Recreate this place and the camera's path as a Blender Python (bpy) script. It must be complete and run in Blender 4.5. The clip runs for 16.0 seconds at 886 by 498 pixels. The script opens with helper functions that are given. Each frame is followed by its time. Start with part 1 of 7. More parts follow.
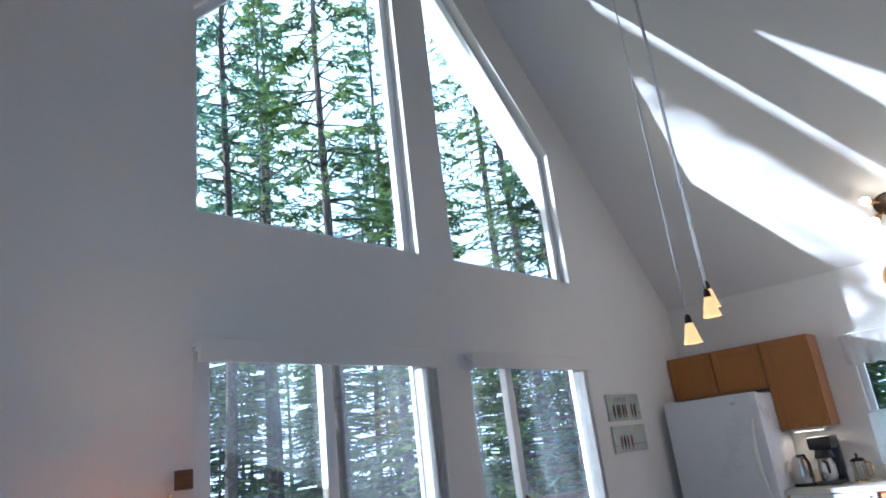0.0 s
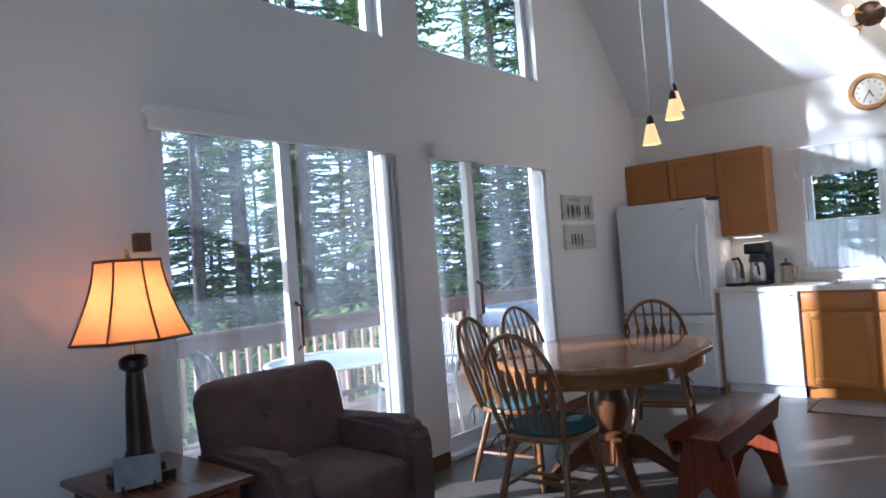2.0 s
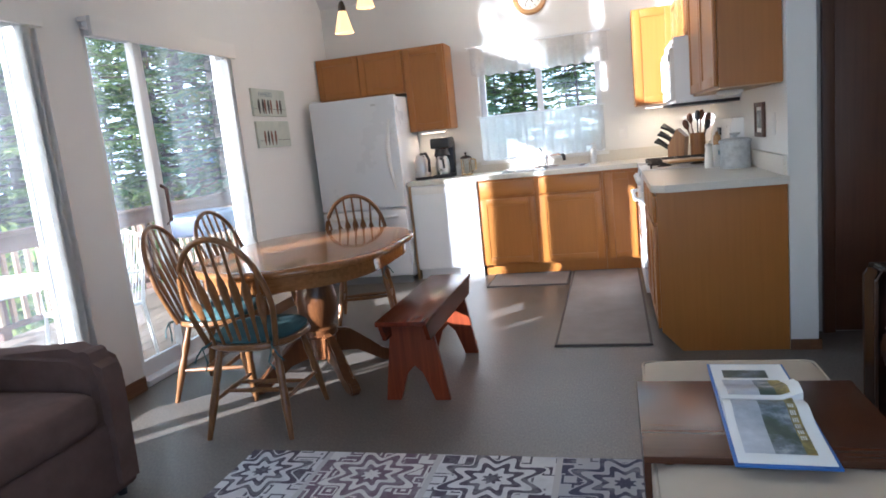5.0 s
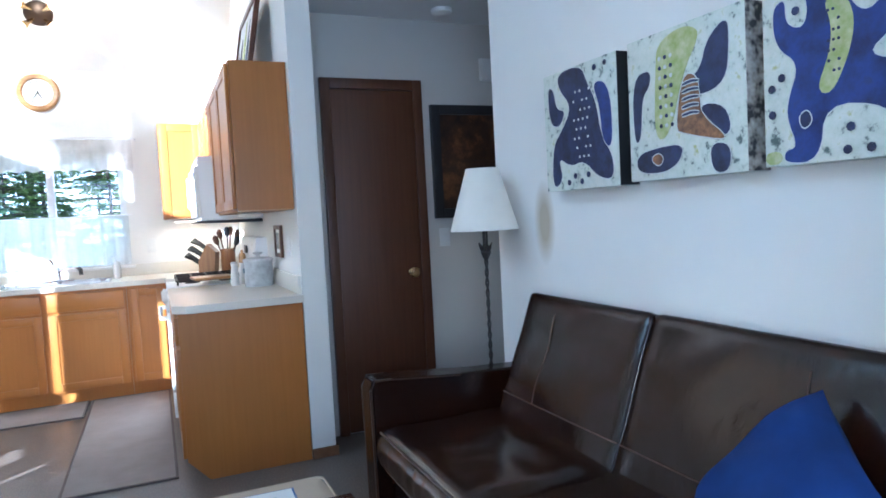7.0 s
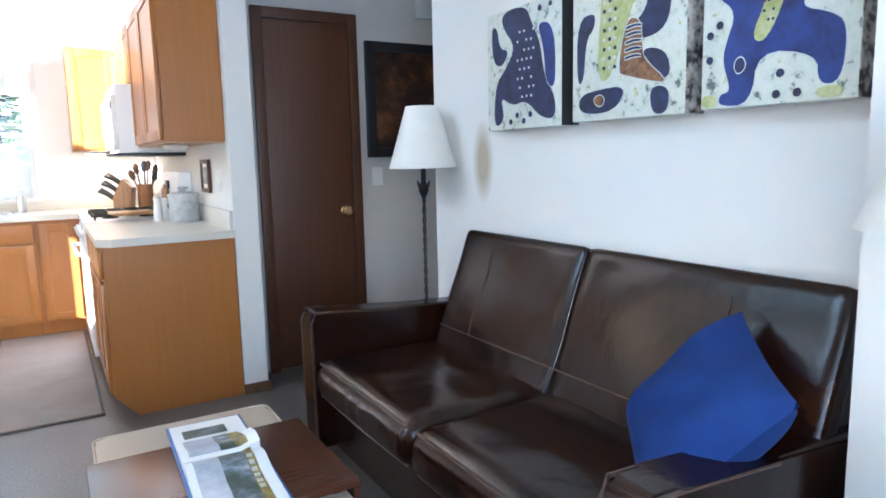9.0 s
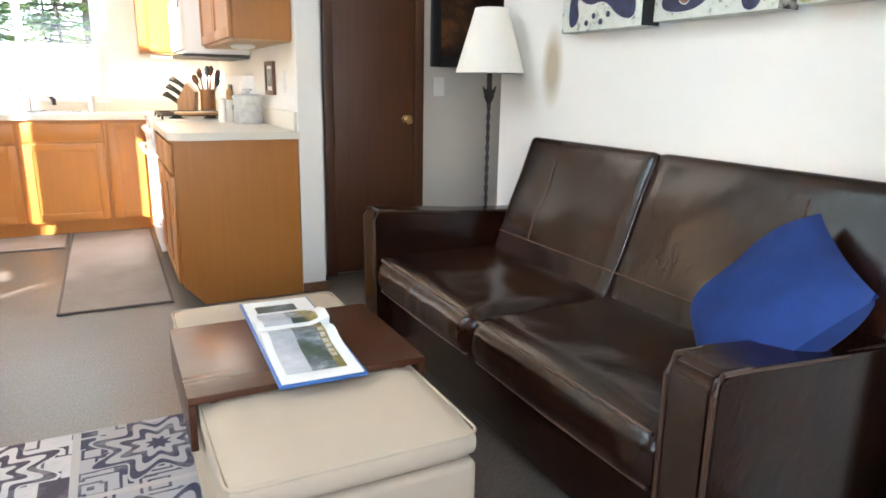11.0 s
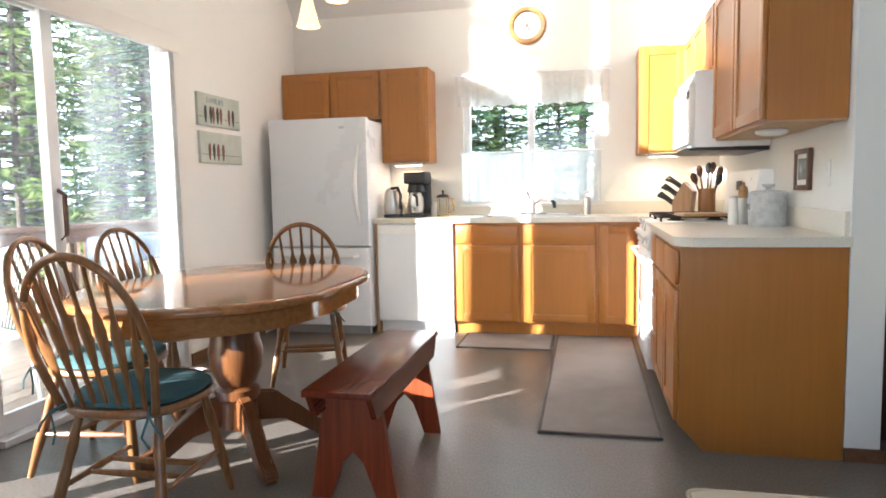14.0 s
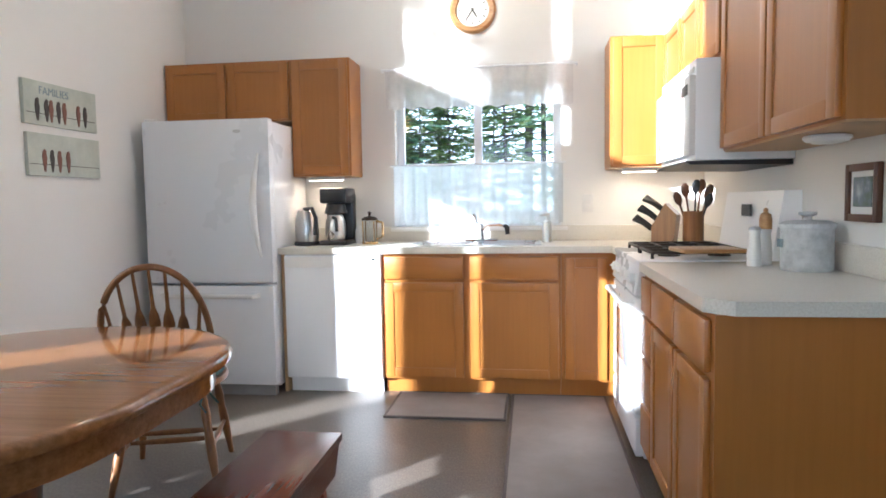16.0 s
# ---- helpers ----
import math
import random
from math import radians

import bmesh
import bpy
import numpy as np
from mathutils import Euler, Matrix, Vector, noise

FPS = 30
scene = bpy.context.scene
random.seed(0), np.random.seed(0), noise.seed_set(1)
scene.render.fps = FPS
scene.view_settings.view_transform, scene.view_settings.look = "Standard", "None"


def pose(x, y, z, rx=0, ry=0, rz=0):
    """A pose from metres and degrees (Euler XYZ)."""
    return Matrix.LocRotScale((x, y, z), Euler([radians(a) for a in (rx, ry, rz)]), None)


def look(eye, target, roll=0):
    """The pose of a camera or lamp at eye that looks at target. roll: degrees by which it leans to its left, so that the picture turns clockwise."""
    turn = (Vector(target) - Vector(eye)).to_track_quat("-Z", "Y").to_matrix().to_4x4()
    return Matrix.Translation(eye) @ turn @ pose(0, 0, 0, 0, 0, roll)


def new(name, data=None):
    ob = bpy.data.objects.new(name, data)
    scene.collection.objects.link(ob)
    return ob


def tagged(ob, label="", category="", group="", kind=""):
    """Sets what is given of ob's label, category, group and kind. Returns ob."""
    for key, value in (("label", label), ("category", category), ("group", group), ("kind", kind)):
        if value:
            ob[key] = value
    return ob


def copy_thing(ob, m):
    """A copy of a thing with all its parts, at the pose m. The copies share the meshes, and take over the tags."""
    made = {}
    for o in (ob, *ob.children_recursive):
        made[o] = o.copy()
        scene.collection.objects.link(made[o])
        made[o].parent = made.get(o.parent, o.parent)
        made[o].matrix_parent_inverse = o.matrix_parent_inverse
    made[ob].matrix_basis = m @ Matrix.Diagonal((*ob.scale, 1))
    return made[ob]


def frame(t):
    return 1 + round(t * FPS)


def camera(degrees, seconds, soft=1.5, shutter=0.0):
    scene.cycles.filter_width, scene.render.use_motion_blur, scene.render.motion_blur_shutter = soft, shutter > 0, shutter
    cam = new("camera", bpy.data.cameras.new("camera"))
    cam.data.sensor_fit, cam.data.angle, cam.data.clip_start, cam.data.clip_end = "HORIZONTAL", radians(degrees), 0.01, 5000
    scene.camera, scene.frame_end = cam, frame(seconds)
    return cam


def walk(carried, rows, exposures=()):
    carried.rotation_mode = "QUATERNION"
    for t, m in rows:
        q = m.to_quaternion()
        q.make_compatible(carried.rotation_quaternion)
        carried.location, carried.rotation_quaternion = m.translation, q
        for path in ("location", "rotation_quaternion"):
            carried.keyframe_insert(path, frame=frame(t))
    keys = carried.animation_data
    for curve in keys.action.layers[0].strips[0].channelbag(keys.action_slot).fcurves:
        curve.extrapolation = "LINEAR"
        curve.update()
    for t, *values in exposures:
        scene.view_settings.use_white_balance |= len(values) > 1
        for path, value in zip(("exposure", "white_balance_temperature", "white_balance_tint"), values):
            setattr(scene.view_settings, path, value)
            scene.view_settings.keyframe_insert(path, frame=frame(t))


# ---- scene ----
cam = camera(68.1, 16.0, soft=1.7)
PATH = [
    (0, (1.36, 0.72, 1.45), (0.082, 2.134, 2.058), -6.93),
    (0.5, (1.36, 0.73, 1.42), (0.068, 2.186, 1.879), -6.62),
    (1, (1.36, 0.74, 1.38), (0.053, 2.216, 1.717), -6.09),
    (1.5, (1.36, 0.75, 1.35), (0.056, 2.255, 1.536), -4.89),
    (2, (1.361, 0.768, 1.319), (0.051, 2.279, 1.355), -4.3),
    (2.5, (1.361, 0.776, 1.311), (0.043, 2.277, 1.207), -4.0),
    (3, (1.362, 0.785, 1.292), (0.05, 2.279, 1.071), -3.6),
    (5.5, (1.199, 0.929, 1.256), (1.005, 2.895, 0.948), -4.7),
    (6, (1.275, 0.95, 1.266), (1.397, 2.935, 1.053), -2.55),
    (6.5, (1.334, 0.969, 1.276), (1.776, 2.915, 1.139), -2.6),
    (7, (1.345, 0.972, 1.308), (2.145, 2.802, 1.196), -3.0),
    (7.5, (1.311, 0.976, 1.319), (2.302, 2.711, 1.238), -2.4),
    (8, (1.271, 0.977, 1.31), (2.297, 2.689, 1.182), -1.9),
    (10.5, (1.175, 0.957, 1.186), (2.133, 2.647, 0.711), -1.1),
    (11, (1.138, 0.965, 1.151), (2.017, 2.696, 0.67), 1.0),
    (11.5, (1.074, 0.983, 1.102), (1.74, 2.825, 0.696), 3.4),
    (12, (1.045, 1.032, 1.101), (1.233, 2.986, 0.717), 1.1),
    (12.5, (1.107, 1.17, 1.113), (0.846, 3.143, 0.914), 0.7),
    (13, (1.151, 1.304, 1.103), (0.637, 3.228, 0.921), -0.1),
    (13.5, (1.095, 1.483, 1.111), (0.599, 3.414, 0.952), -0.4),
    (14, (1.042, 1.66, 1.115), (0.612, 3.605, 0.938), -1.1),
    (14.5, (1.016, 1.897, 1.119), (0.478, 3.818, 0.987), -0.9),
    (15, (0.997, 2.144, 1.133), (0.511, 4.078, 0.976), -0.4),
    (15.5, (0.932, 2.422, 1.152), (0.589, 4.386, 0.99), -2.3),
    (16, (0.939, 2.714, 1.173), (0.672, 4.691, 1.03), -0.9),
]
EXPOSURES = [(0.0, 1.2, 4720, 11), (3.0, 1.28, 4850, 14), (5.5, 2.22, 5150, 11), (6.5, 2.45, 4560, 9), (8.0, 2.9, 4640, 10), (10.5, 3.25, 5700, 11), (11.5, 3.35, 6000, 11), (12.5, 3.08, 6100, 10), (14.5, 2.5, 5400, 10), (16.0, 2.25, 5150, 10)]
walk(cam, [(t, look(eye, target, roll)) for t, eye, target, roll in PATH], EXPOSURES)

# ---- world and sun ----
SUN_WAY = Vector((0.89, 1.0, -0.40)).normalized()
world = bpy.data.worlds.new("sky")
scene.world = world
world.use_nodes = True
wn = world.node_tree.nodes
sky = wn.new("ShaderNodeTexSky")
sky.sky_type, sky.sun_disc = "NISHITA", False
sky.sun_elevation = math.asin(-SUN_WAY.z)
sky.sun_rotation = math.atan2(-SUN_WAY.x, -SUN_WAY.y)
sky.air_density, sky.dust_density, sky.ozone_density = 1.0, 2.2, 1.5
world.node_tree.links.new(sky.outputs[0], wn["Background"].inputs[0])
wn["Background"].inputs[1].default_value = 0.085
sun = new("sun", bpy.data.lights.new("sun", "SUN"))
sun.data.energy, sun.data.angle, sun.data.color = 5.0, radians(0.5), (1.0, 0.93, 0.82)
sun.matrix_world = look((0, 0, 0), SUN_WAY)
day = new("south_window_daylight", bpy.data.lights.new("south_window_daylight", "AREA"))
day.data.shape, day.data.size, day.data.size_y, day.data.energy, day.data.color = "RECTANGLE", 2.1, 1.45, 5.0, (0.8, 0.9, 1.0)
day.matrix_world = pose(1.1, 0.44, 1.45, 90, 0, 0)


# ---- materials ----
def nodes_of(name):
    m = bpy.data.materials.new(name)
    m.use_nodes = True
    return m, m.node_tree.nodes, m.node_tree.links, m.node_tree.nodes["Principled BSDF"]


def coords(n, l, scale=(1, 1, 1), random_shift=False):
    tc, mp = n.new("ShaderNodeTexCoord"), n.new("ShaderNodeMapping")
    mp.inputs["Scale"].default_value = scale
    l.new(tc.outputs["Object"], mp.inputs["Vector"])
    if random_shift:
        oi, mu = n.new("ShaderNodeObjectInfo"), n.new("ShaderNodeMath")
        mu.operation = "MULTIPLY"
        mu.inputs[1].default_value = 17.0
        l.new(oi.outputs["Random"], mu.inputs[0])
        l.new(mu.outputs[0], mp.inputs["Location"])
    return mp.outputs["Vector"]


def noise_at(n, l, vec, scale, detail=4.0, rough=0.6):
    t = n.new("ShaderNodeTexNoise")
    t.inputs["Scale"].default_value, t.inputs["Detail"].default_value, t.inputs["Roughness"].default_value = scale, detail, rough
    l.new(vec, t.inputs["Vector"])
    return t.outputs["Fac"]


def ramp(n, l, fac, stops):
    r = n.new("ShaderNodeValToRGB")
    while len(r.color_ramp.elements) < len(stops):
        r.color_ramp.elements.new(0.5)
    for e, (p, c) in zip(r.color_ramp.elements, stops):
        e.position, e.color = p, (*c, 1)
    l.new(fac, r.inputs["Fac"])
    return r.outputs["Color"]


def shade(c, k):
    return tuple(min(1.0, x * k) for x in c)


def add_bump(n, l, bsdf, fac, strength, distance=0.002):
    b = n.new("ShaderNodeBump")
    b.inputs["Strength"].default_value, b.inputs["Distance"].default_value = strength, distance
    l.new(fac, b.inputs["Height"])
    l.new(b.outputs["Normal"], bsdf.inputs["Normal"])


def plain(name, col, rough=0.5, metal=0.0, var=0.12, scale=6.0, fine=90.0, bump=0.15, spec=0.5):
    m, n, l, b = nodes_of(name)
    v = coords(n, l)
    big = noise_at(n, l, v, scale)
    l.new(ramp(n, l, big, [(0.25, shade(col, 1 - var)), (0.75, shade(col, 1 + var))]), b.inputs["Base Color"])
    small = noise_at(n, l, v, fine, 3)
    mr = n.new("ShaderNodeMapRange")
    mr.inputs["To Min"].default_value, mr.inputs["To Max"].default_value = max(0.02, rough - 0.08), min(1, rough + 0.1)
    l.new(big, mr.inputs["Value"])
    l.new(mr.outputs[0], b.inputs["Roughness"])
    b.inputs["Metallic"].default_value, b.inputs["Specular IOR Level"].default_value = metal, spec
    if bump:
        add_bump(n, l, b, small, bump)
    return m


def wood(name, dark, light, axis="z", rough=0.35, scale=1.0, bump=0.1):
    m, n, l, b = nodes_of(name)
    s = [26 * scale, 26 * scale, 26 * scale]
    s["xyz".index(axis)] = 0.9 * scale
    v = coords(n, l, s, True)
    grain = noise_at(n, l, v, 2.2, 6, 0.65)
    blotch = noise_at(n, l, coords(n, l), 1.7, 2)
    c1 = ramp(n, l, grain, [(0.3, dark), (0.5, tuple((a + c) / 2 for a, c in zip(dark, light))), (0.72, light)])
    mx = n.new("ShaderNodeMix")
    mx.data_type, mx.blend_type = "RGBA", "MULTIPLY"
    mx.inputs["Factor"].default_value = 0.5
    l.new(c1, mx.inputs["A"])
    l.new(ramp(n, l, blotch, [(0.3, (0.78, 0.74, 0.7)), (0.7, (1, 1, 1))]), mx.inputs["B"])
    l.new(mx.outputs["Result"], b.inputs["Base Color"])
    b.inputs["Roughness"].default_value = rough
    add_bump(n, l, b, grain, bump, 0.001)
    return m


def glass(name, tint=(1, 1, 1), gloss=1.0):
    m, n, l, b = nodes_of(name)
    n.remove(b)
    tr, gl, mx = n.new("ShaderNodeBsdfTransparent"), n.new("ShaderNodeBsdfGlossy"), n.new("ShaderNodeMixShader")
    tr.inputs["Color"].default_value = (*tint, 1)
    gl.inputs["Roughness"].default_value = 0.02
    mx.inputs[0].default_value = 0.045 * gloss
    l.new(tr.outputs[0], mx.inputs[1])
    l.new(gl.outputs[0], mx.inputs[2])
    l.new(mx.outputs[0], n["Material Output"].inputs["Surface"])
    return m


def dusty_glass(name, tint, film):
    """Clear pane with a thin uneven film of dust that catches the sun."""
    m, n, l, b = nodes_of(name)
    n.remove(b)
    tr, gl, mx = n.new("ShaderNodeBsdfTransparent"), n.new("ShaderNodeBsdfGlossy"), n.new("ShaderNodeMixShader")
    tr.inputs["Color"].default_value = (*tint, 1)
    gl.inputs["Roughness"].default_value = 0.03
    mx.inputs[0].default_value = 0.04
    l.new(tr.outputs[0], mx.inputs[1])
    l.new(gl.outputs[0], mx.inputs[2])
    du, m2 = n.new("ShaderNodeBsdfTranslucent"), n.new("ShaderNodeMixShader")
    du.inputs["Color"].default_value = (0.86, 0.93, 1.0, 1)
    l.new(ramp(n, l, noise_at(n, l, coords(n, l, (1, 2.2, 0.8)), 1.6, 5), [(0.35, (film * 0.35,) * 3), (0.7, (film,) * 3)]), m2.inputs[0])
    l.new(mx.outputs[0], m2.inputs[1])
    l.new(du.outputs[0], m2.inputs[2])
    l.new(m2.outputs[0], n["Material Output"].inputs["Surface"])
    return m


def cloth(name, col, through_light=0.5, scale=900.0, clear=0.0):
    m, n, l, b = nodes_of(name)
    n.remove(b)
    d, t, mx = n.new("ShaderNodeBsdfDiffuse"), n.new("ShaderNodeBsdfTranslucent"), n.new("ShaderNodeMixShader")
    v = coords(n, l)
    c = ramp(n, l, noise_at(n, l, v, 30), [(0.3, shade(col, 0.9)), (0.7, col)])
    l.new(c, d.inputs["Color"])
    l.new(c, t.inputs["Color"])
    mx.inputs[0].default_value = through_light
    l.new(d.outputs[0], mx.inputs[1])
    l.new(t.outputs[0], mx.inputs[2])
    out = mx.outputs[0]
    if clear:
        tp, m2 = n.new("ShaderNodeBsdfTransparent"), n.new("ShaderNodeMixShader")
        m2.inputs[0].default_value = clear
        l.new(out, m2.inputs[1])
        l.new(tp.outputs[0], m2.inputs[2])
        out = m2.outputs[0]
    l.new(out, n["Material Output"].inputs["Surface"])
    return m


def glow(name, col, strength):
    m, n, l, b = nodes_of(name)
    b.inputs["Base Color"].default_value = (*col, 1)
    b.inputs["Emission Color"].default_value = (*col, 1)
    b.inputs["Emission Strength"].default_value = strength
    return m


def lampshade(name, col, strength):
    m, n, l, b = nodes_of(name)
    v = coords(n, l)
    c = ramp(n, l, noise_at(n, l, v, 60), [(0.3, shade(col, 0.88)), (0.7, col)])
    l.new(c, b.inputs["Base Color"])
    l.new(c, b.inputs["Emission Color"])
    b.inputs["Roughness"].default_value = 0.8
    b.inputs["Emission Strength"].default_value = strength
    return m


def leather():
    m, n, l, b = nodes_of("leather")
    v = coords(n, l)
    big = noise_at(n, l, v, 3.5, 5)
    l.new(ramp(n, l, big, [(0.3, (0.006, 0.0025, 0.0018)), (0.6, (0.019, 0.0065, 0.003)), (0.82, (0.048, 0.017, 0.0075))]), b.inputs["Base Color"])
    vo = n.new("ShaderNodeTexVoronoi")
    vo.inputs["Scale"].default_value = 220
    l.new(v, vo.inputs["Vector"])
    mr = n.new("ShaderNodeMapRange")
    mr.inputs["To Min"].default_value, mr.inputs["To Max"].default_value = 0.13, 0.25
    l.new(noise_at(n, l, v, 4, 2), mr.inputs["Value"])
    l.new(mr.outputs[0], b.inputs["Roughness"])
    b.inputs["Specular IOR Level"].default_value = 0.42
    fold = n.new("ShaderNodeMath")
    fold.operation = "MULTIPLY_ADD"
    fold.inputs[1].default_value = 0.05
    l.new(vo.outputs["Distance"], fold.inputs[0])
    l.new(noise_at(n, l, coords(n, l, (1, 1.5, 1)), 7, 5, 0.6), fold.inputs[2])
    add_bump(n, l, b, fold.outputs[0], 0.3, 0.01)
    return m


def carpet():
    m, n, l, b = nodes_of("floor_carpet")
    v = coords(n, l)
    rib = coords(n, l, (130, 55, 1))
    big, small = noise_at(n, l, v, 1.1, 3), noise_at(n, l, rib, 1.0, 3, 0.7)
    c = ramp(n, l, small, [(0.25, (0.1, 0.084, 0.07)), (0.55, (0.165, 0.14, 0.115)), (0.8, (0.24, 0.205, 0.17))])
    mx = n.new("ShaderNodeMix")
    mx.data_type, mx.blend_type = "RGBA", "MULTIPLY"
    mx.inputs["Factor"].default_value = 1
    l.new(c, mx.inputs["A"])
    l.new(ramp(n, l, big, [(0.3, (0.8, 0.8, 0.82)), (0.7, (1, 1, 1))]), mx.inputs["B"])
    l.new(mx.outputs["Result"], b.inputs["Base Color"])
    b.inputs["Roughness"].default_value = 0.38
    b.inputs["Specular IOR Level"].default_value = 0.42
    add_bump(n, l, b, small, 0.12, 0.0012)
    return m


def rug_pattern():
    """Patchwork rug: square fields of white, grey, plum and brick, each with a stepped medallion, under a grid of dark lines."""
    m, n, l, b = nodes_of("rug_patchwork")

    def math_node(op, a, c=None):
        q = n.new("ShaderNodeMath")
        q.operation = op
        for i, s in enumerate((a, c)):
            if s is None:
                continue
            if isinstance(s, (int, float)):
                q.inputs[i].default_value = s
            else:
                l.new(s, q.inputs[i])
        return q.outputs[0]

    sep = n.new("ShaderNodeSeparateXYZ")
    l.new(coords(n, l, (2.1, 2.1, 1)), sep.inputs[0])
    cx, cy = math_node("FLOOR", sep.outputs[0]), math_node("FLOOR", sep.outputs[1])
    fx = math_node("SUBTRACT", math_node("FRACT", sep.outputs[0]), 0.5)
    fy = math_node("SUBTRACT", math_node("FRACT", sep.outputs[1]), 0.5)
    cell = n.new("ShaderNodeCombineXYZ")
    l.new(cx, cell.inputs[0])
    l.new(cy, cell.inputs[1])
    wn_ = n.new("ShaderNodeTexWhiteNoise")
    l.new(cell.outputs[0], wn_.inputs["Vector"])
    rnd = wn_.outputs["Value"]
    base = ramp(n, l, rnd, [(0.0, (0.62, 0.6, 0.6)), (0.34, (0.07, 0.045, 0.055)), (0.5, (0.42, 0.41, 0.43)), (0.72, (0.16, 0.1, 0.13)), (0.84, (0.68, 0.66, 0.64))])
    fig = ramp(n, l, rnd, [(0.0, (0.07, 0.055, 0.08)), (0.34, (0.6, 0.57, 0.56)), (0.5, (0.05, 0.05, 0.09)), (0.72, (0.66, 0.62, 0.58)), (0.84, (0.1, 0.06, 0.07))])
    for nd in n:
        if nd.type == "VALTORGB":
            nd.color_ramp.interpolation = "CONSTANT"
    ax, ay = math_node("ABSOLUTE", fx), math_node("ABSOLUTE", fy)
    radius = math_node("SQRT", math_node("ADD", math_node("MULTIPLY", fx, fx), math_node("MULTIPLY", fy, fy)))
    lobes = math_node("COSINE", math_node("MULTIPLY", math_node("ARCTAN2", fy, fx), 8.0))
    step = math_node("MULTIPLY", radius, math_node("ADD", 1.0, math_node("MULTIPLY", lobes, 0.22)))
    rings = math_node("GREATER_THAN", math_node("SINE", math_node("MULTIPLY", step, 46.0)), 0.1)
    vo = n.new("ShaderNodeTexVoronoi")
    vo.distance, vo.inputs["Scale"].default_value = "CHEBYCHEV", 11.0
    l.new(coords(n, l), vo.inputs["Vector"])
    sprig = math_node("GREATER_THAN", math_node("SINE", math_node("MULTIPLY", vo.outputs["Distance"], 26.0)), 0.3)
    centre = math_node("LESS_THAN", step, 0.36)
    mask = math_node("MAXIMUM", math_node("MULTIPLY", rings, centre), math_node("MULTIPLY", sprig, math_node("SUBTRACT", 1.0, centre)))
    edge = math_node("GREATER_THAN", math_node("MAXIMUM", ax, ay), 0.475)
    mx = n.new("ShaderNodeMix")
    mx.data_type = "RGBA"
    l.new(mask, mx.inputs["Factor"])
    l.new(base, mx.inputs["A"])
    l.new(fig, mx.inputs["B"])
    m2 = n.new("ShaderNodeMix")
    m2.data_type = "RGBA"
    l.new(edge, m2.inputs["Factor"])
    l.new(mx.outputs["Result"], m2.inputs["A"])
    m2.inputs["B"].default_value = (0.5, 0.47, 0.46, 1)
    wear = noise_at(n, l, coords(n, l), 9, 6, 0.75)
    m3 = n.new("ShaderNodeMix")
    m3.data_type = "RGBA"
    l.new(ramp(n, l, wear, [(0.48, (0, 0, 0)), (0.72, (0.6, 0.6, 0.6))]), m3.inputs["Factor"])
    l.new(m2.outputs["Result"], m3.inputs["A"])
    m3.inputs["B"].default_value = (0.42, 0.4, 0.4, 1)
    l.new(m3.outputs["Result"], b.inputs["Base Color"])
    b.inputs["Roughness"].default_value = 0.9
    add_bump(n, l, b, noise_at(n, l, coords(n, l), 400, 2), 0.3, 0.001)
    return m


def blotched(name, stops, scale, rough=0.7, bump=0.2, detail=6.0):
    m, n, l, b = nodes_of(name)
    v = coords(n, l)
    f = noise_at(n, l, v, scale, detail, 0.65)
    l.new(ramp(n, l, f, stops), b.inputs["Base Color"])
    b.inputs["Roughness"].default_value = rough
    add_bump(n, l, b, f, bump)
    return m


def foliage(name, dark, light):
    m, n, l, b = nodes_of(name)
    n.remove(b)
    g = n.new("ShaderNodeNewGeometry")
    c = ramp(n, l, g.outputs["Random Per Island"], [(0.0, dark), (0.6, tuple((a + e) / 2 for a, e in zip(dark, light))), (1.0, light)])
    d, t, mx = n.new("ShaderNodeBsdfDiffuse"), n.new("ShaderNodeBsdfTranslucent"), n.new("ShaderNodeMixShader")
    l.new(c, d.inputs["Color"])
    l.new(c, t.inputs["Color"])
    mx.inputs[0].default_value = 0.5
    l.new(d.outputs[0], mx.inputs[1])
    l.new(t.outputs[0], mx.inputs[2])
    l.new(mx.outputs[0], n["Material Output"].inputs["Surface"])
    return m


def wall_with_tan_oval():
    """Wall paint with one faint, soft-edged tan oval."""
    m, n, l, b = nodes_of("wall_paint_tan_oval")
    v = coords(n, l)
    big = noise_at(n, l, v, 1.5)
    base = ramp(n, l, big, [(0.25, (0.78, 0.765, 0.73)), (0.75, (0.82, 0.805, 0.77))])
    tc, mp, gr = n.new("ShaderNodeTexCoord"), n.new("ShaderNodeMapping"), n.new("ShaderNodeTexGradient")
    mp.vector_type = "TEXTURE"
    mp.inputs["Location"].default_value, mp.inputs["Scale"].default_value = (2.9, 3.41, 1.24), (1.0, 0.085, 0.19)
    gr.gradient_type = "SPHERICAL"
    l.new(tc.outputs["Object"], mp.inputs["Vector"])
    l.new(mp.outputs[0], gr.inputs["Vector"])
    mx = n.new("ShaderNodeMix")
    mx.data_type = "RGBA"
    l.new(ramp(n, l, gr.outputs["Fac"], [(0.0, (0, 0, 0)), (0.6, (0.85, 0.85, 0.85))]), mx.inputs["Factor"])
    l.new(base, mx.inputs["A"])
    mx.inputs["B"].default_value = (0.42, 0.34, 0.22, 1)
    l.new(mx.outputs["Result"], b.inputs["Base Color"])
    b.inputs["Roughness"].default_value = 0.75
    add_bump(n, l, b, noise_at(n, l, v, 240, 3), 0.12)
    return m


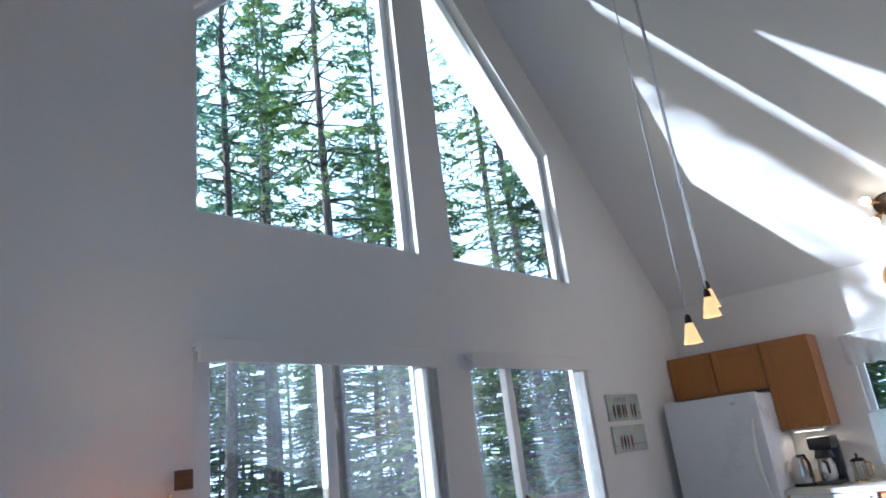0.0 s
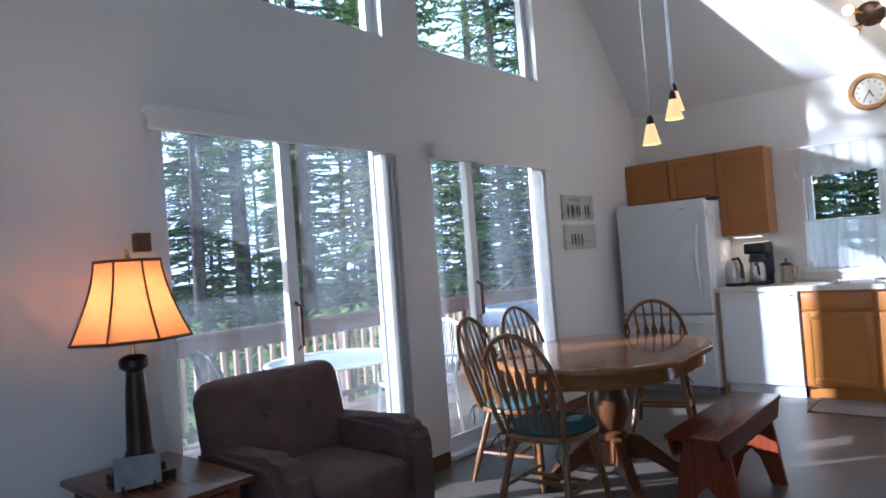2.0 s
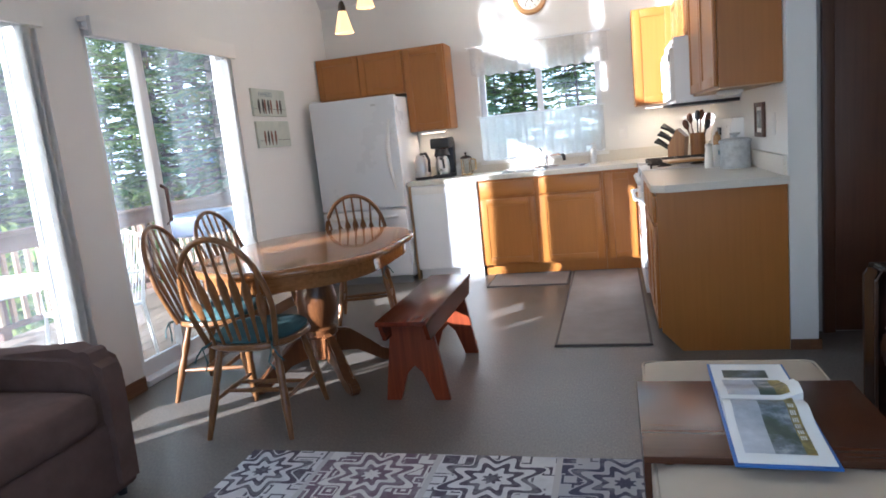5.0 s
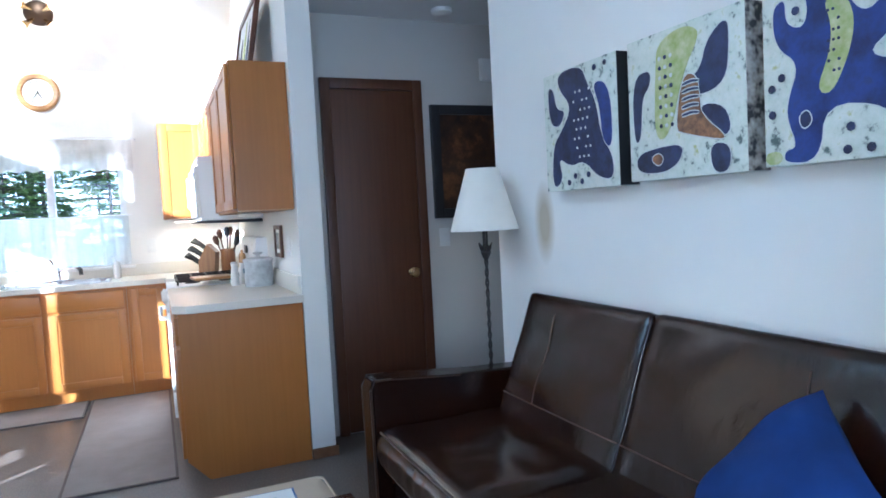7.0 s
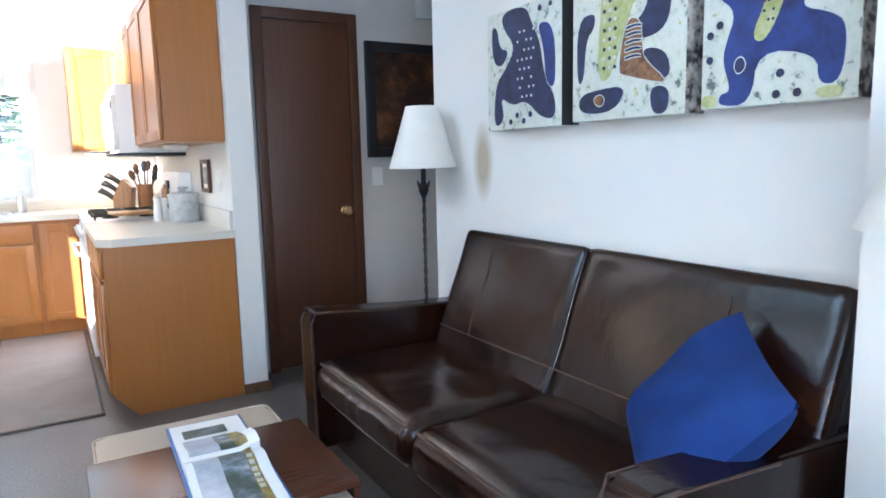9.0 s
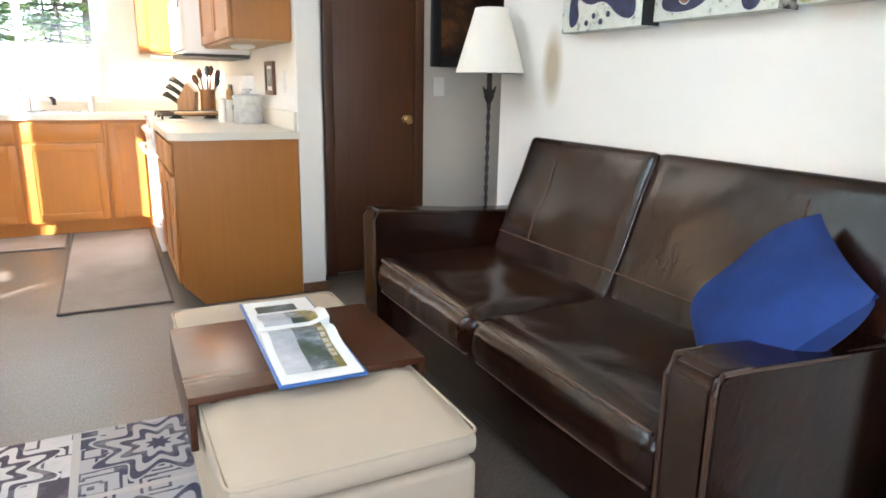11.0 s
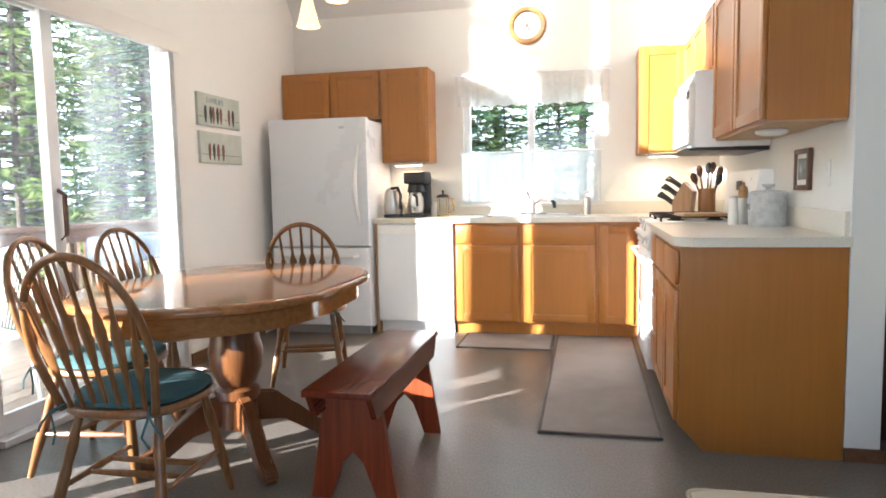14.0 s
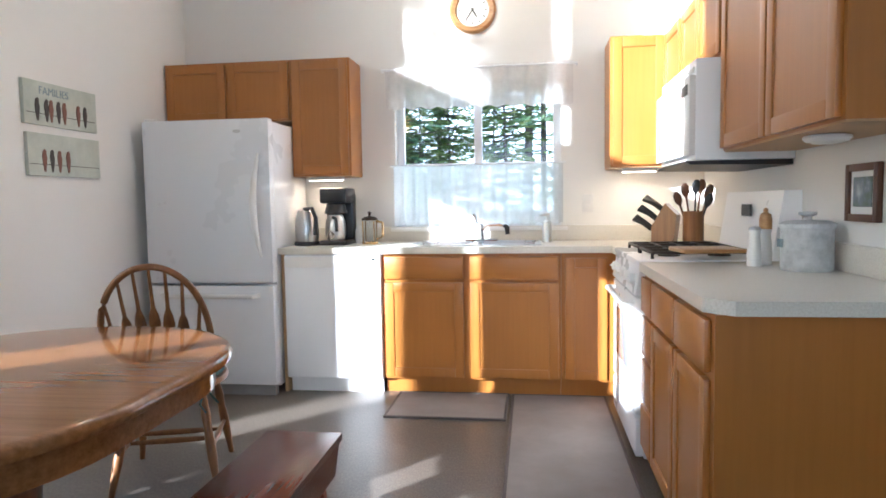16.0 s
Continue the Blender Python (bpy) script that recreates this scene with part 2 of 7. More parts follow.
WALL_TAN_OVAL = wall_with_tan_oval()
WALL = plain("wall_paint", (0.8, 0.785, 0.75), 0.75, var=0.025, scale=1.5, fine=240, bump=0.12)
CEIL = plain("ceiling_paint", (0.8, 0.79, 0.77), 0.85, var=0.025, scale=1.2, fine=160, bump=0.25)
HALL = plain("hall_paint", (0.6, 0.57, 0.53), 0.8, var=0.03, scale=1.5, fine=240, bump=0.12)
VINYL = plain("white_vinyl", (0.8, 0.81, 0.82), 0.35, var=0.03, bump=0.03)
WHITE = plain("white_enamel", (0.82, 0.83, 0.85), 0.28, var=0.015, scale=1.5, fine=300, bump=0.02)
WHITE_PLASTIC = plain("white_plastic", (0.78, 0.77, 0.75), 0.4, var=0.03, bump=0.03)
CARPET = carpet()
OAK = wood("honey_oak", (0.375, 0.148, 0.026), (0.42, 0.17, 0.032), "z", 0.32, bump=0.03)
OAK_H = wood("honey_oak_cross", (0.375, 0.148, 0.026), (0.42, 0.17, 0.032), "x", 0.32, bump=0.03)
OAK_IN = plain("oak_veneer_pale", (0.5, 0.32, 0.16), 0.5, var=0.12, bump=0.05)
TABLE_WOOD = wood("table_oak", (0.21, 0.082, 0.024), (0.34, 0.15, 0.05), "x", 0.1, bump=0.02)
TURNED = wood("turned_oak", (0.1, 0.036, 0.013), (0.2, 0.08, 0.027), "z", 0.28)
CHAIR_WOOD = wood("chair_oak", (0.15, 0.062, 0.02), (0.29, 0.135, 0.046), "z", 0.3)
BENCH_WOOD = wood("bench_cherry", (0.09, 0.014, 0.006), (0.17, 0.035, 0.013), "y", 0.22)
BENCH_LEG = wood("bench_cherry_leg", (0.15, 0.024, 0.008), (0.27, 0.058, 0.018), "z", 0.3)
DARK_DOOR = wood("brown_door", (0.075, 0.026, 0.01), (0.105, 0.039, 0.015), "z", 0.42)
TRAY_WOOD = wood("tray_walnut", (0.06, 0.02, 0.009), (0.085, 0.03, 0.013), "x", 0.25)
SIDE_WOOD = wood("side_table_wood", (0.12, 0.035, 0.014), (0.2, 0.065, 0.024), "x", 0.25)
TRIM_WOOD = wood("baseboard_wood", (0.12, 0.055, 0.025), (0.2, 0.1, 0.045), "y", 0.45)
DECK_WOOD = wood("deck_wood", (0.22, 0.16, 0.12), (0.38, 0.3, 0.24), "y", 0.7)
RAIL_WOOD = wood("rail_stain", (0.07, 0.03, 0.018), (0.13, 0.06, 0.035), "y", 0.6)
BALUSTER = wood("baluster_wood", (0.28, 0.17, 0.1), (0.45, 0.31, 0.2), "z", 0.6)
LAMINATE = blotched("laminate_top", [(0.3, (0.6, 0.55, 0.47)), (0.55, (0.7, 0.66, 0.58)), (0.75, (0.76, 0.72, 0.65))], 160, 0.3, 0.02)
LEATHER = leather()
# Piping leather: worn brown, with the edge highlight also put into its colour.
LEATHER_WORN_GLINT = plain("leather_worn_glint_edge", (0.05, 0.024, 0.014), 0.3, var=0.5, scale=14, fine=220, bump=0.2)
STITCH = plain("stitch_thread", (0.08, 0.045, 0.03), 0.7, bump=0)
UPHOLSTERY = plain("taupe_chenille", (0.14, 0.086, 0.07), 0.95, var=0.2, scale=9, fine=300, bump=0.6, spec=0.2)
OTTOMAN = plain("cream_linen", (0.5, 0.41, 0.31), 0.9, var=0.06, scale=4, fine=500, bump=0.4, spec=0.2)
CUSHION = plain("teal_cushion", (0.055, 0.12, 0.125), 0.85, var=0.2, fine=300, bump=0.4)
BLUE = plain("blue_suede", (0.016, 0.04, 0.17), 0.9, var=0.25, scale=7, fine=300, bump=0.35, spec=0.2)
BLACK = plain("black_plastic", (0.02, 0.02, 0.022), 0.35, bump=0.05)
IRON = plain("wrought_iron", (0.035, 0.03, 0.028), 0.5, 0.6, bump=0.3)
BRONZE = plain("dark_bronze", (0.045, 0.027, 0.018), 0.4, 0.5, var=0.3, bump=0.2)
CHROME = plain("chrome", (0.72, 0.72, 0.73), 0.16, 1.0, var=0.03, bump=0)
STEEL = plain("brushed_steel", (0.6, 0.6, 0.6), 0.28, 1.0, var=0.06, bump=0.05)
BRASS = plain("brass", (0.62, 0.43, 0.2), 0.25, 1.0, var=0.08, bump=0.03)
STONE = plain("grey_stone", (0.24, 0.25, 0.26), 0.7, var=0.25, scale=20, bump=0.5)
RUG = rug_pattern()
RUNNER = plain("runner_weave", (0.3, 0.26, 0.235), 0.95, var=0.12, scale=5, fine=400, bump=0.6, spec=0.2)
RUNNER_EDGE = plain("runner_binding", (0.13, 0.11, 0.1), 0.95, bump=0.3)
GLASS = glass("window_glass", (0.96, 0.985, 0.975))
DOOR_GLASS = dusty_glass("door_glass", (0.98, 0.99, 0.985), 0.05)
CLEAR = glass("clear_glass", (0.93, 0.95, 0.95))
SHEER = cloth("sheer_curtain", (0.86, 0.86, 0.85), 0.6, clear=0.26)
VALANCE = cloth("valance_cloth", (0.84, 0.82, 0.8), 0.5, clear=0.1)
BLIND = cloth("blind_slat_white", (0.88, 0.88, 0.87), 0.65)
SHADE_LIT = cloth("parchment_shade", (0.87, 0.6, 0.35), 0.6)
SHADE_WHITE = plain("white_linen_shade", (0.8, 0.78, 0.72), 0.85, var=0.04, fine=500, bump=0.3)
ALABASTER = lampshade("amber_glass_lit", (1.0, 0.58, 0.2), 0.5)
BULB = glow("bulb_lit", (1.0, 0.72, 0.42), 3.5)
PUCK = glow("puck_light_lens", (1.0, 0.8, 0.55), 2.1)
PUCK_OFF = plain("puck_light_frosted", (0.75, 0.74, 0.7), 0.3, bump=0)
PAPER = plain("book_paper", (0.82, 0.82, 0.8), 0.5, var=0.03, bump=0)
PHOTO = blotched("book_photograph", [(0.3, (0.03, 0.045, 0.05)), (0.46, (0.06, 0.085, 0.06)), (0.56, (0.14, 0.17, 0.2)), (0.7, (0.5, 0.52, 0.55))], 9, 0.35, 0)
PHOTO_GOLD = blotched("book_photograph_gold", [(0.3, (0.06, 0.06, 0.03)), (0.5, (0.24, 0.19, 0.05)), (0.7, (0.4, 0.32, 0.1))], 22, 0.35, 0)
PHOTO_PALE = blotched("book_photograph_pale", [(0.3, (0.3, 0.33, 0.38)), (0.7, (0.62, 0.64, 0.68))], 7, 0.35, 0)
CANVAS = blotched("canvas_speckled", [(0.34, (0.12, 0.15, 0.14)), (0.42, (0.6, 0.64, 0.56)), (0.6, (0.7, 0.72, 0.66)), (0.72, (0.42, 0.44, 0.14))], 26, 0.7, 0.3)
CANVAS_SIDE = blotched("canvas_side_patched", [(0.4, (0.03, 0.03, 0.035)), (0.5, (0.3, 0.27, 0.24)), (0.65, (0.52, 0.5, 0.46))], 24, 0.7, 0.3, 2)
PAINT_BLUE = blotched("painted_blue", [(0.35, (0.012, 0.02, 0.1)), (0.6, (0.025, 0.05, 0.24)), (0.8, (0.03, 0.03, 0.07))], 12, 0.6, 0.2)
PAINT_NAVY = blotched("painted_navy", [(0.35, (0.014, 0.016, 0.04)), (0.62, (0.03, 0.04, 0.12)), (0.8, (0.02, 0.05, 0.06))], 18, 0.6, 0.2)
PAINT_WHITE = blotched("painted_white", [(0.3, (0.5, 0.53, 0.52)), (0.7, (0.72, 0.74, 0.74))], 20, 0.6, 0.2)
PAINT_LIME = blotched("painted_lime", [(0.35, (0.36, 0.42, 0.12)), (0.7, (0.6, 0.6, 0.36))], 30, 0.6, 0.2)
PAINT_RUST = blotched("painted_rust", [(0.35, (0.1, 0.05, 0.03)), (0.7, (0.38, 0.18, 0.07))], 40, 0.6, 0.2)
DARK_PAINTING = blotched("dark_painting", [(0.35, (0.008, 0.006, 0.006)), (0.52, (0.05, 0.022, 0.01)), (0.66, (0.2, 0.08, 0.03)), (0.8, (0.1, 0.07, 0.05))], 5, 0.35, 0.1)
SIGN_GREEN = blotched("sign_sage_board", [(0.3, (0.42, 0.46, 0.4)), (0.7, (0.58, 0.6, 0.53))], 7, 0.7, 0.2)
BIRD_DARK = plain("bird_dark", (0.06, 0.05, 0.045), 0.7, bump=0)
BIRD_RED = plain("bird_brown", (0.2, 0.09, 0.06), 0.7, bump=0)
LETTER = plain("letter_grey", (0.26, 0.33, 0.36), 0.7, bump=0)
CLOCK_FACE = plain("clock_face", (0.72, 0.68, 0.58), 0.4, var=0.05, bump=0)
CLOCK_RIM = wood("clock_rim", (0.3, 0.15, 0.05), (0.5, 0.29, 0.12), "x", 0.3)
GALVANISED = blotched("galvanised_tin", [(0.3, (0.36, 0.38, 0.4)), (0.7, (0.6, 0.62, 0.64))], 25, 0.4, 0.05)
BARK = blotched("bark", [(0.3, (0.045, 0.036, 0.03)), (0.7, (0.16, 0.13, 0.11))], 9, 0.95, 0.8)
NEEDLE = foliage("needles", (0.09, 0.17, 0.055), (0.36, 0.46, 0.15))
NEEDLE_B = foliage("needles_blue", (0.07, 0.16, 0.1), (0.28, 0.42, 0.24))
LEAF = foliage("shrub_leaves", (0.1, 0.19, 0.05), (0.38, 0.46, 0.13))
HAZE = glow("pale_sky_haze", (0.82, 0.92, 1.0), 0.95)
DUFF = blotched("forest_floor", [(0.3, (0.05, 0.04, 0.025)), (0.55, (0.1, 0.085, 0.04)), (0.75, (0.09, 0.13, 0.04))], 2.5, 0.95, 0.8)
ROOF_BLUE = plain("blue_metal_roof", (0.06, 0.2, 0.36), 0.4, 0.2, bump=0.1)


# ---- mesh helpers ----
def bm_new():
    return bmesh.new()


def box(bm, x0, x1, y0, y1, z0, z1, bev=0.0, m=None, seg=2):
    t = Matrix.Translation(((x0 + x1) / 2, (y0 + y1) / 2, (z0 + z1) / 2)) @ Matrix.Diagonal((abs(x1 - x0), abs(y1 - y0), abs(z1 - z0), 1))
    v = bmesh.ops.create_cube(bm, size=1.0, matrix=(m @ t) if m else t)["verts"]
    if bev:
        e = list({e for q in v for e in q.link_edges})
        bmesh.ops.bevel(bm, geom=e, offset=bev, segments=seg, profile=0.6, affect="EDGES", clamp_overlap=True)
    return bm


def cyl(bm, a, b, r0, r1=None, n=12, caps=True):
    a, b = Vector(a), Vector(b)
    d = b - a
    q = d.to_track_quat("Z", "Y").to_matrix().to_4x4()
    bmesh.ops.create_cone(bm, cap_ends=caps, segments=n, radius1=r0, radius2=r0 if r1 is None else r1, depth=d.length, matrix=Matrix.Translation((a + b) / 2) @ q)
    return bm


def lathe(bm, profile, centre=(0, 0, 0), n=24, m=None):
    """Turns a profile of (radius, height) about the vertical through centre."""
    c = Vector(centre)
    rings = []
    for r, z in profile:
        ring = []
        for i in range(n):
            a = 2 * math.pi * i / n
            p = c + Vector((r * math.cos(a), r * math.sin(a), z))
            ring.append(bm.verts.new(m @ p if m else p))
        rings.append(ring)
    for q, w in zip(rings, rings[1:]):
        for i in range(n):
            bm.faces.new((q[i], q[(i + 1) % n], w[(i + 1) % n], w[i]))
    if profile[0][0] > 1e-4:
        bm.faces.new(list(reversed(rings[0])))
    if profile[-1][0] > 1e-4:
        bm.faces.new(rings[-1])
    return bm


def tube(bm, pts, r, n=8, closed=False, flat=1.0):
    """A round rod along points; r may be a list of radii."""
    pts = [Vector(p) for p in pts]
    rings = []
    k = len(pts)
    for i, p in enumerate(pts):
        d = (pts[(i + 1) % k] - pts[i - 1]) if closed else (pts[min(i + 1, k - 1)] - pts[max(i - 1, 0)])
        d.normalize()
        ref = Vector((0, 0, 1)) if abs(d.z) < 0.9 else Vector((1, 0, 0))
        u = d.cross(ref).normalized()
        w = u.cross(d)
        rr = r[i] if isinstance(r, (list, tuple)) else r
        rings.append([bm.verts.new(p + u * rr * math.cos(2 * math.pi * j / n) * flat + w * rr * math.sin(2 * math.pi * j / n)) for j in range(n)])
    for i in range(k if closed else k - 1):
        a, b = rings[i], rings[(i + 1) % k]
        for j in range(n):
            bm.faces.new((a[j], a[(j + 1) % n], b[(j + 1) % n], b[j]))
    if not closed:
        bm.faces.new(list(reversed(rings[0])))
        bm.faces.new(rings[-1])
    return bm


def prism(bm, poly, a, b, axis="x"):
    """A polygon of two coordinates drawn out along an axis from a to b."""
    def place(u, v, w):
        return {"x": (w, u, v), "y": (u, w, v), "z": (u, v, w)}[axis]
    lo = [bm.verts.new(place(u, v, a)) for u, v in poly]
    hi = [bm.verts.new(place(u, v, b)) for u, v in poly]
    n = len(poly)
    bm.faces.new(lo)
    bm.faces.new(list(reversed(hi)))
    for i in range(n):
        bm.faces.new((lo[i], hi[i], hi[(i + 1) % n], lo[(i + 1) % n]))
    return bm


def pillow(bm, x0, x1, y0, y1, z0, z1, bev, puff=0.0, m=None, seg=4, cuts=6):
    """A soft box: rounded, with its broad faces puffed out."""
    sub = bmesh.new()
    box(sub, x0, x1, y0, y1, z0, z1)
    bmesh.ops.subdivide_edges(sub, edges=sub.edges[:], cuts=cuts, use_grid_fill=True)
    c = Vector(((x0 + x1) / 2, (y0 + y1) / 2, (z0 + z1) / 2))
    h = Vector(((x1 - x0) / 2, (y1 - y0) / 2, (z1 - z0) / 2))
    r = min(bev, min(h) * 0.98)
    for v in sub.verts:
        p = v.co - c
        k = Vector([max(-(h[i] - r), min(h[i] - r, p[i])) for i in range(3)])
        d = p - k
        if d.length > 1e-6:
            d = d.normalized() * r
        p = k + d
        if puff:
            i = min(range(3), key=lambda q: h[q])
            o = [q for q in range(3) if q != i]
            g = max(0.0, 1 - (p[o[0]] / h[o[0]]) ** 2) * max(0.0, 1 - (p[o[1]] / h[o[1]]) ** 2)
            p[i] += math.copysign(puff * math.sqrt(g), p[i]) * (abs(p[i]) > h[i] * 0.3)
        v.co = (m @ (c + p)) if m else (c + p)
    mesh = bpy.data.meshes.new("tmp")
    sub.to_mesh(mesh)
    sub.free()
    bm.from_mesh(mesh)
    bpy.data.meshes.remove(mesh)
    return bm


def finish(name, bm, material, smooth=40):
    bmesh.ops.recalc_face_normals(bm, faces=bm.faces[:])
    me = bpy.data.meshes.new(name)
    bm.to_mesh(me)
    bm.free()
    me.materials.append(material)
    if smooth:
        me.polygons.foreach_set("use_smooth", [True] * len(me.polygons))
        me.set_sharp_from_angle(angle=radians(smooth))
    return me


def part(name, bm, material, parent=None, label="", smooth=40):
    ob = new(name, finish(name, bm, material, smooth))
    if parent:
        ob.parent = parent
    if label:
        ob["label"] = label
    return ob


def thing(name, label, category, m=None, group=""):
    ob = new(name)
    ob.empty_display_size = 0.1
    if m:
        ob.matrix_world = m
    return tagged(ob, label, category, group)


def setting(name, bm, material, label, category, smooth=0):
    return tagged(part(name, bm, material, None, "", smooth), label, category, "", "structure")


# ---- the plan, in metres ----
XW, XE, YS, YN = -1.485, 2.90, 0.415, 7.165     # room: glass wall, sofa wall, back wall, kitchen wall
TH = 0.15
PITCH = 1.12
RIDGE_Y = (YS + YN) / 2
EAVE = 2.62
XK = 2.05                                        # kitchen partition


def roof(y):
    return EAVE + PITCH * min(YN - y, y - YS)


D1, D2, DTOP = (2.105, 3.63), (3.96, 5.39), 2.085
UP_SILL, UP_KNEE = 2.725, 3.93
XO = XW - TH


def knee_line(y):
    return UP_KNEE + PITCH * min(5.39 - y, y - 2.105)


bm = bm_new()
box(bm, XO, 4.3, YS - 0.15, YN + 0.15, -0.12, 0.0)
setting("floor", bm, CARPET, "grey-brown low ribbed carpet with a worn sheen", "floor")

bm = bm_new()
prism(bm, [(YS - 0.15, -0.12), (D1[0], -0.12), (D1[0], roof(D1[0])), (YS - 0.15, roof(YS - 0.15))], XO, XW)
for a, b in (D1, D2):
    prism(bm, [(a, DTOP), (b, DTOP), (b, UP_SILL), (a, UP_SILL)], XO, XW)
    prism(bm, [(a, knee_line(a)), (b, knee_line(b)), (b, roof(b)), (a, roof(a))], XO, XW)
prism(bm, [(D1[1], -0.12), (D2[0], -0.12), (D2[0], roof(D2[0])), (RIDGE_Y, roof(RIDGE_Y)), (D1[1], roof(D1[1]))], XO, XW)
prism(bm, [(D2[1], -0.12), (YN + 0.15, -0.12), (YN + 0.15, roof(YN + 0.15)), (D2[1], roof(D2[1]))], XO, XW)
setting("wall_west", bm, WALL, "tall off-white gable wall with glass doors and angled windows", "wall")

WX0, WX1, WZ0, WZ1 = 0.02, 1.14, 1.0, 1.98
bm = bm_new()
for x0, x1, z0, z1 in ((XW, WX0, -0.12, EAVE), (WX1, 4.3, -0.12, EAVE), (WX0, WX1, -0.12, WZ0), (WX0, WX1, WZ1, EAVE)):
    box(bm, x0, x1, YN, YN + TH, z0, z1)
setting("wall_north", bm, WALL, "off-white kitchen wall with a curtained window", "wall")

bm = bm_new()
for x0, x1, z0, z1 in ((XW, 0.0, -0.12, EAVE), (2.2, XE + 0.12, -0.12, EAVE), (0.0, 2.2, -0.12, 0.7), (0.0, 2.2, 2.2, EAVE)):
    box(bm, x0, x1, YS - 0.15, YS, z0, z1)
setting("wall_south", bm, WALL, "off-white back wall with a wide window", "wall")

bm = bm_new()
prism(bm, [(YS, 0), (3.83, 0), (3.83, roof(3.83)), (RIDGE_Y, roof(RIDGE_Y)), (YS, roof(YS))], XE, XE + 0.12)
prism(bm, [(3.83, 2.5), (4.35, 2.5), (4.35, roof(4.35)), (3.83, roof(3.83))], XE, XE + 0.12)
setting("wall_east", bm, WALL_TAN_OVAL, "white wall behind the leather sofa", "wall")

bm = bm_new()
prism(bm, [(4.50, 0), (YN, 0), (YN, roof(YN)), (4.50, roof(4.50))], XK, XK + 0.13)
setting("wall_partition", bm, WALL, "white partition wall at the end of the kitchen", "wall")
bm = bm_new()
prism(bm, [(XK + 0.13, 2.5), (XE + 0.12, 2.5), (XE + 0.12, roof(4.35)), (XK + 0.13, roof(4.35))], 4.35, 4.47, "y")
setting("wall_header", bm, WALL, "white header wall over the hall opening", "wall")

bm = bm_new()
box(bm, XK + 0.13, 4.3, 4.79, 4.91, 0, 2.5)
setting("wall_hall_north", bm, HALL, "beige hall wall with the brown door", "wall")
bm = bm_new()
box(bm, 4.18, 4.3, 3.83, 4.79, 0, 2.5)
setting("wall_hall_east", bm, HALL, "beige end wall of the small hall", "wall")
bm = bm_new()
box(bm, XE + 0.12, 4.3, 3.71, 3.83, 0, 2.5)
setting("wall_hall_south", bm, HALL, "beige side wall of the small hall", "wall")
bm = bm_new()
box(bm, XK + 0.13, XE + 0.12, 4.47, 4.79, 2.5, 2.56)
box(bm, XE + 0.12, 4.3, 3.71, 4.79, 2.5, 2.56)
setting("ceiling_hall", bm, CEIL, "flat white ceiling of the small hall", "ceiling")

bm = bm_new()
box(bm, 2.66, XE, 1.15, 1.68, 0, 3.2)
setting("wall_stub", bm, WALL, "white end of a short wing wall beside the sofa", "wall")

bm = bm_new()
for s in (0, 1):
    ya, yb = (YS - 0.15, RIDGE_Y) if s == 0 else (RIDGE_Y, YN + 0.15)
    prism(bm, [(ya, roof(ya)), (yb, roof(yb)), (yb, roof(yb) + 0.2), (ya, roof(ya) + 0.2)], XO - 0.5, 4.4)
setting("ceiling", bm, CEIL, "steep vaulted white textured ceiling", "ceiling")

# Baseboards of brown wood.
bm = bm_new()
for y0, y1 in ((YS, D1[0] - 0.02), (D1[1] + 0.0, D2[0]), (D2[1] + 0.02, 6.4)):
    box(bm, XW, XW + 0.014, y0, y1, 0, 0.085, 0.003)
box(bm, XE - 0.014, XE, 1.69, 3.83, 0, 0.085, 0.003)
box(bm, XK - 0.002, XK + 0.144, 4.486, 4.50, 0, 0.055, 0.003)
box(bm, XK + 0.13, XK + 0.144, 4.50, 4.79, 0, 0.055, 0.003)
box(bm, 2.92, 4.18, 4.776, 4.79, 0, 0.085, 0.003)
setting("baseboard", bm, TRIM_WOOD, "brown stained wooden baseboard", "baseboard")


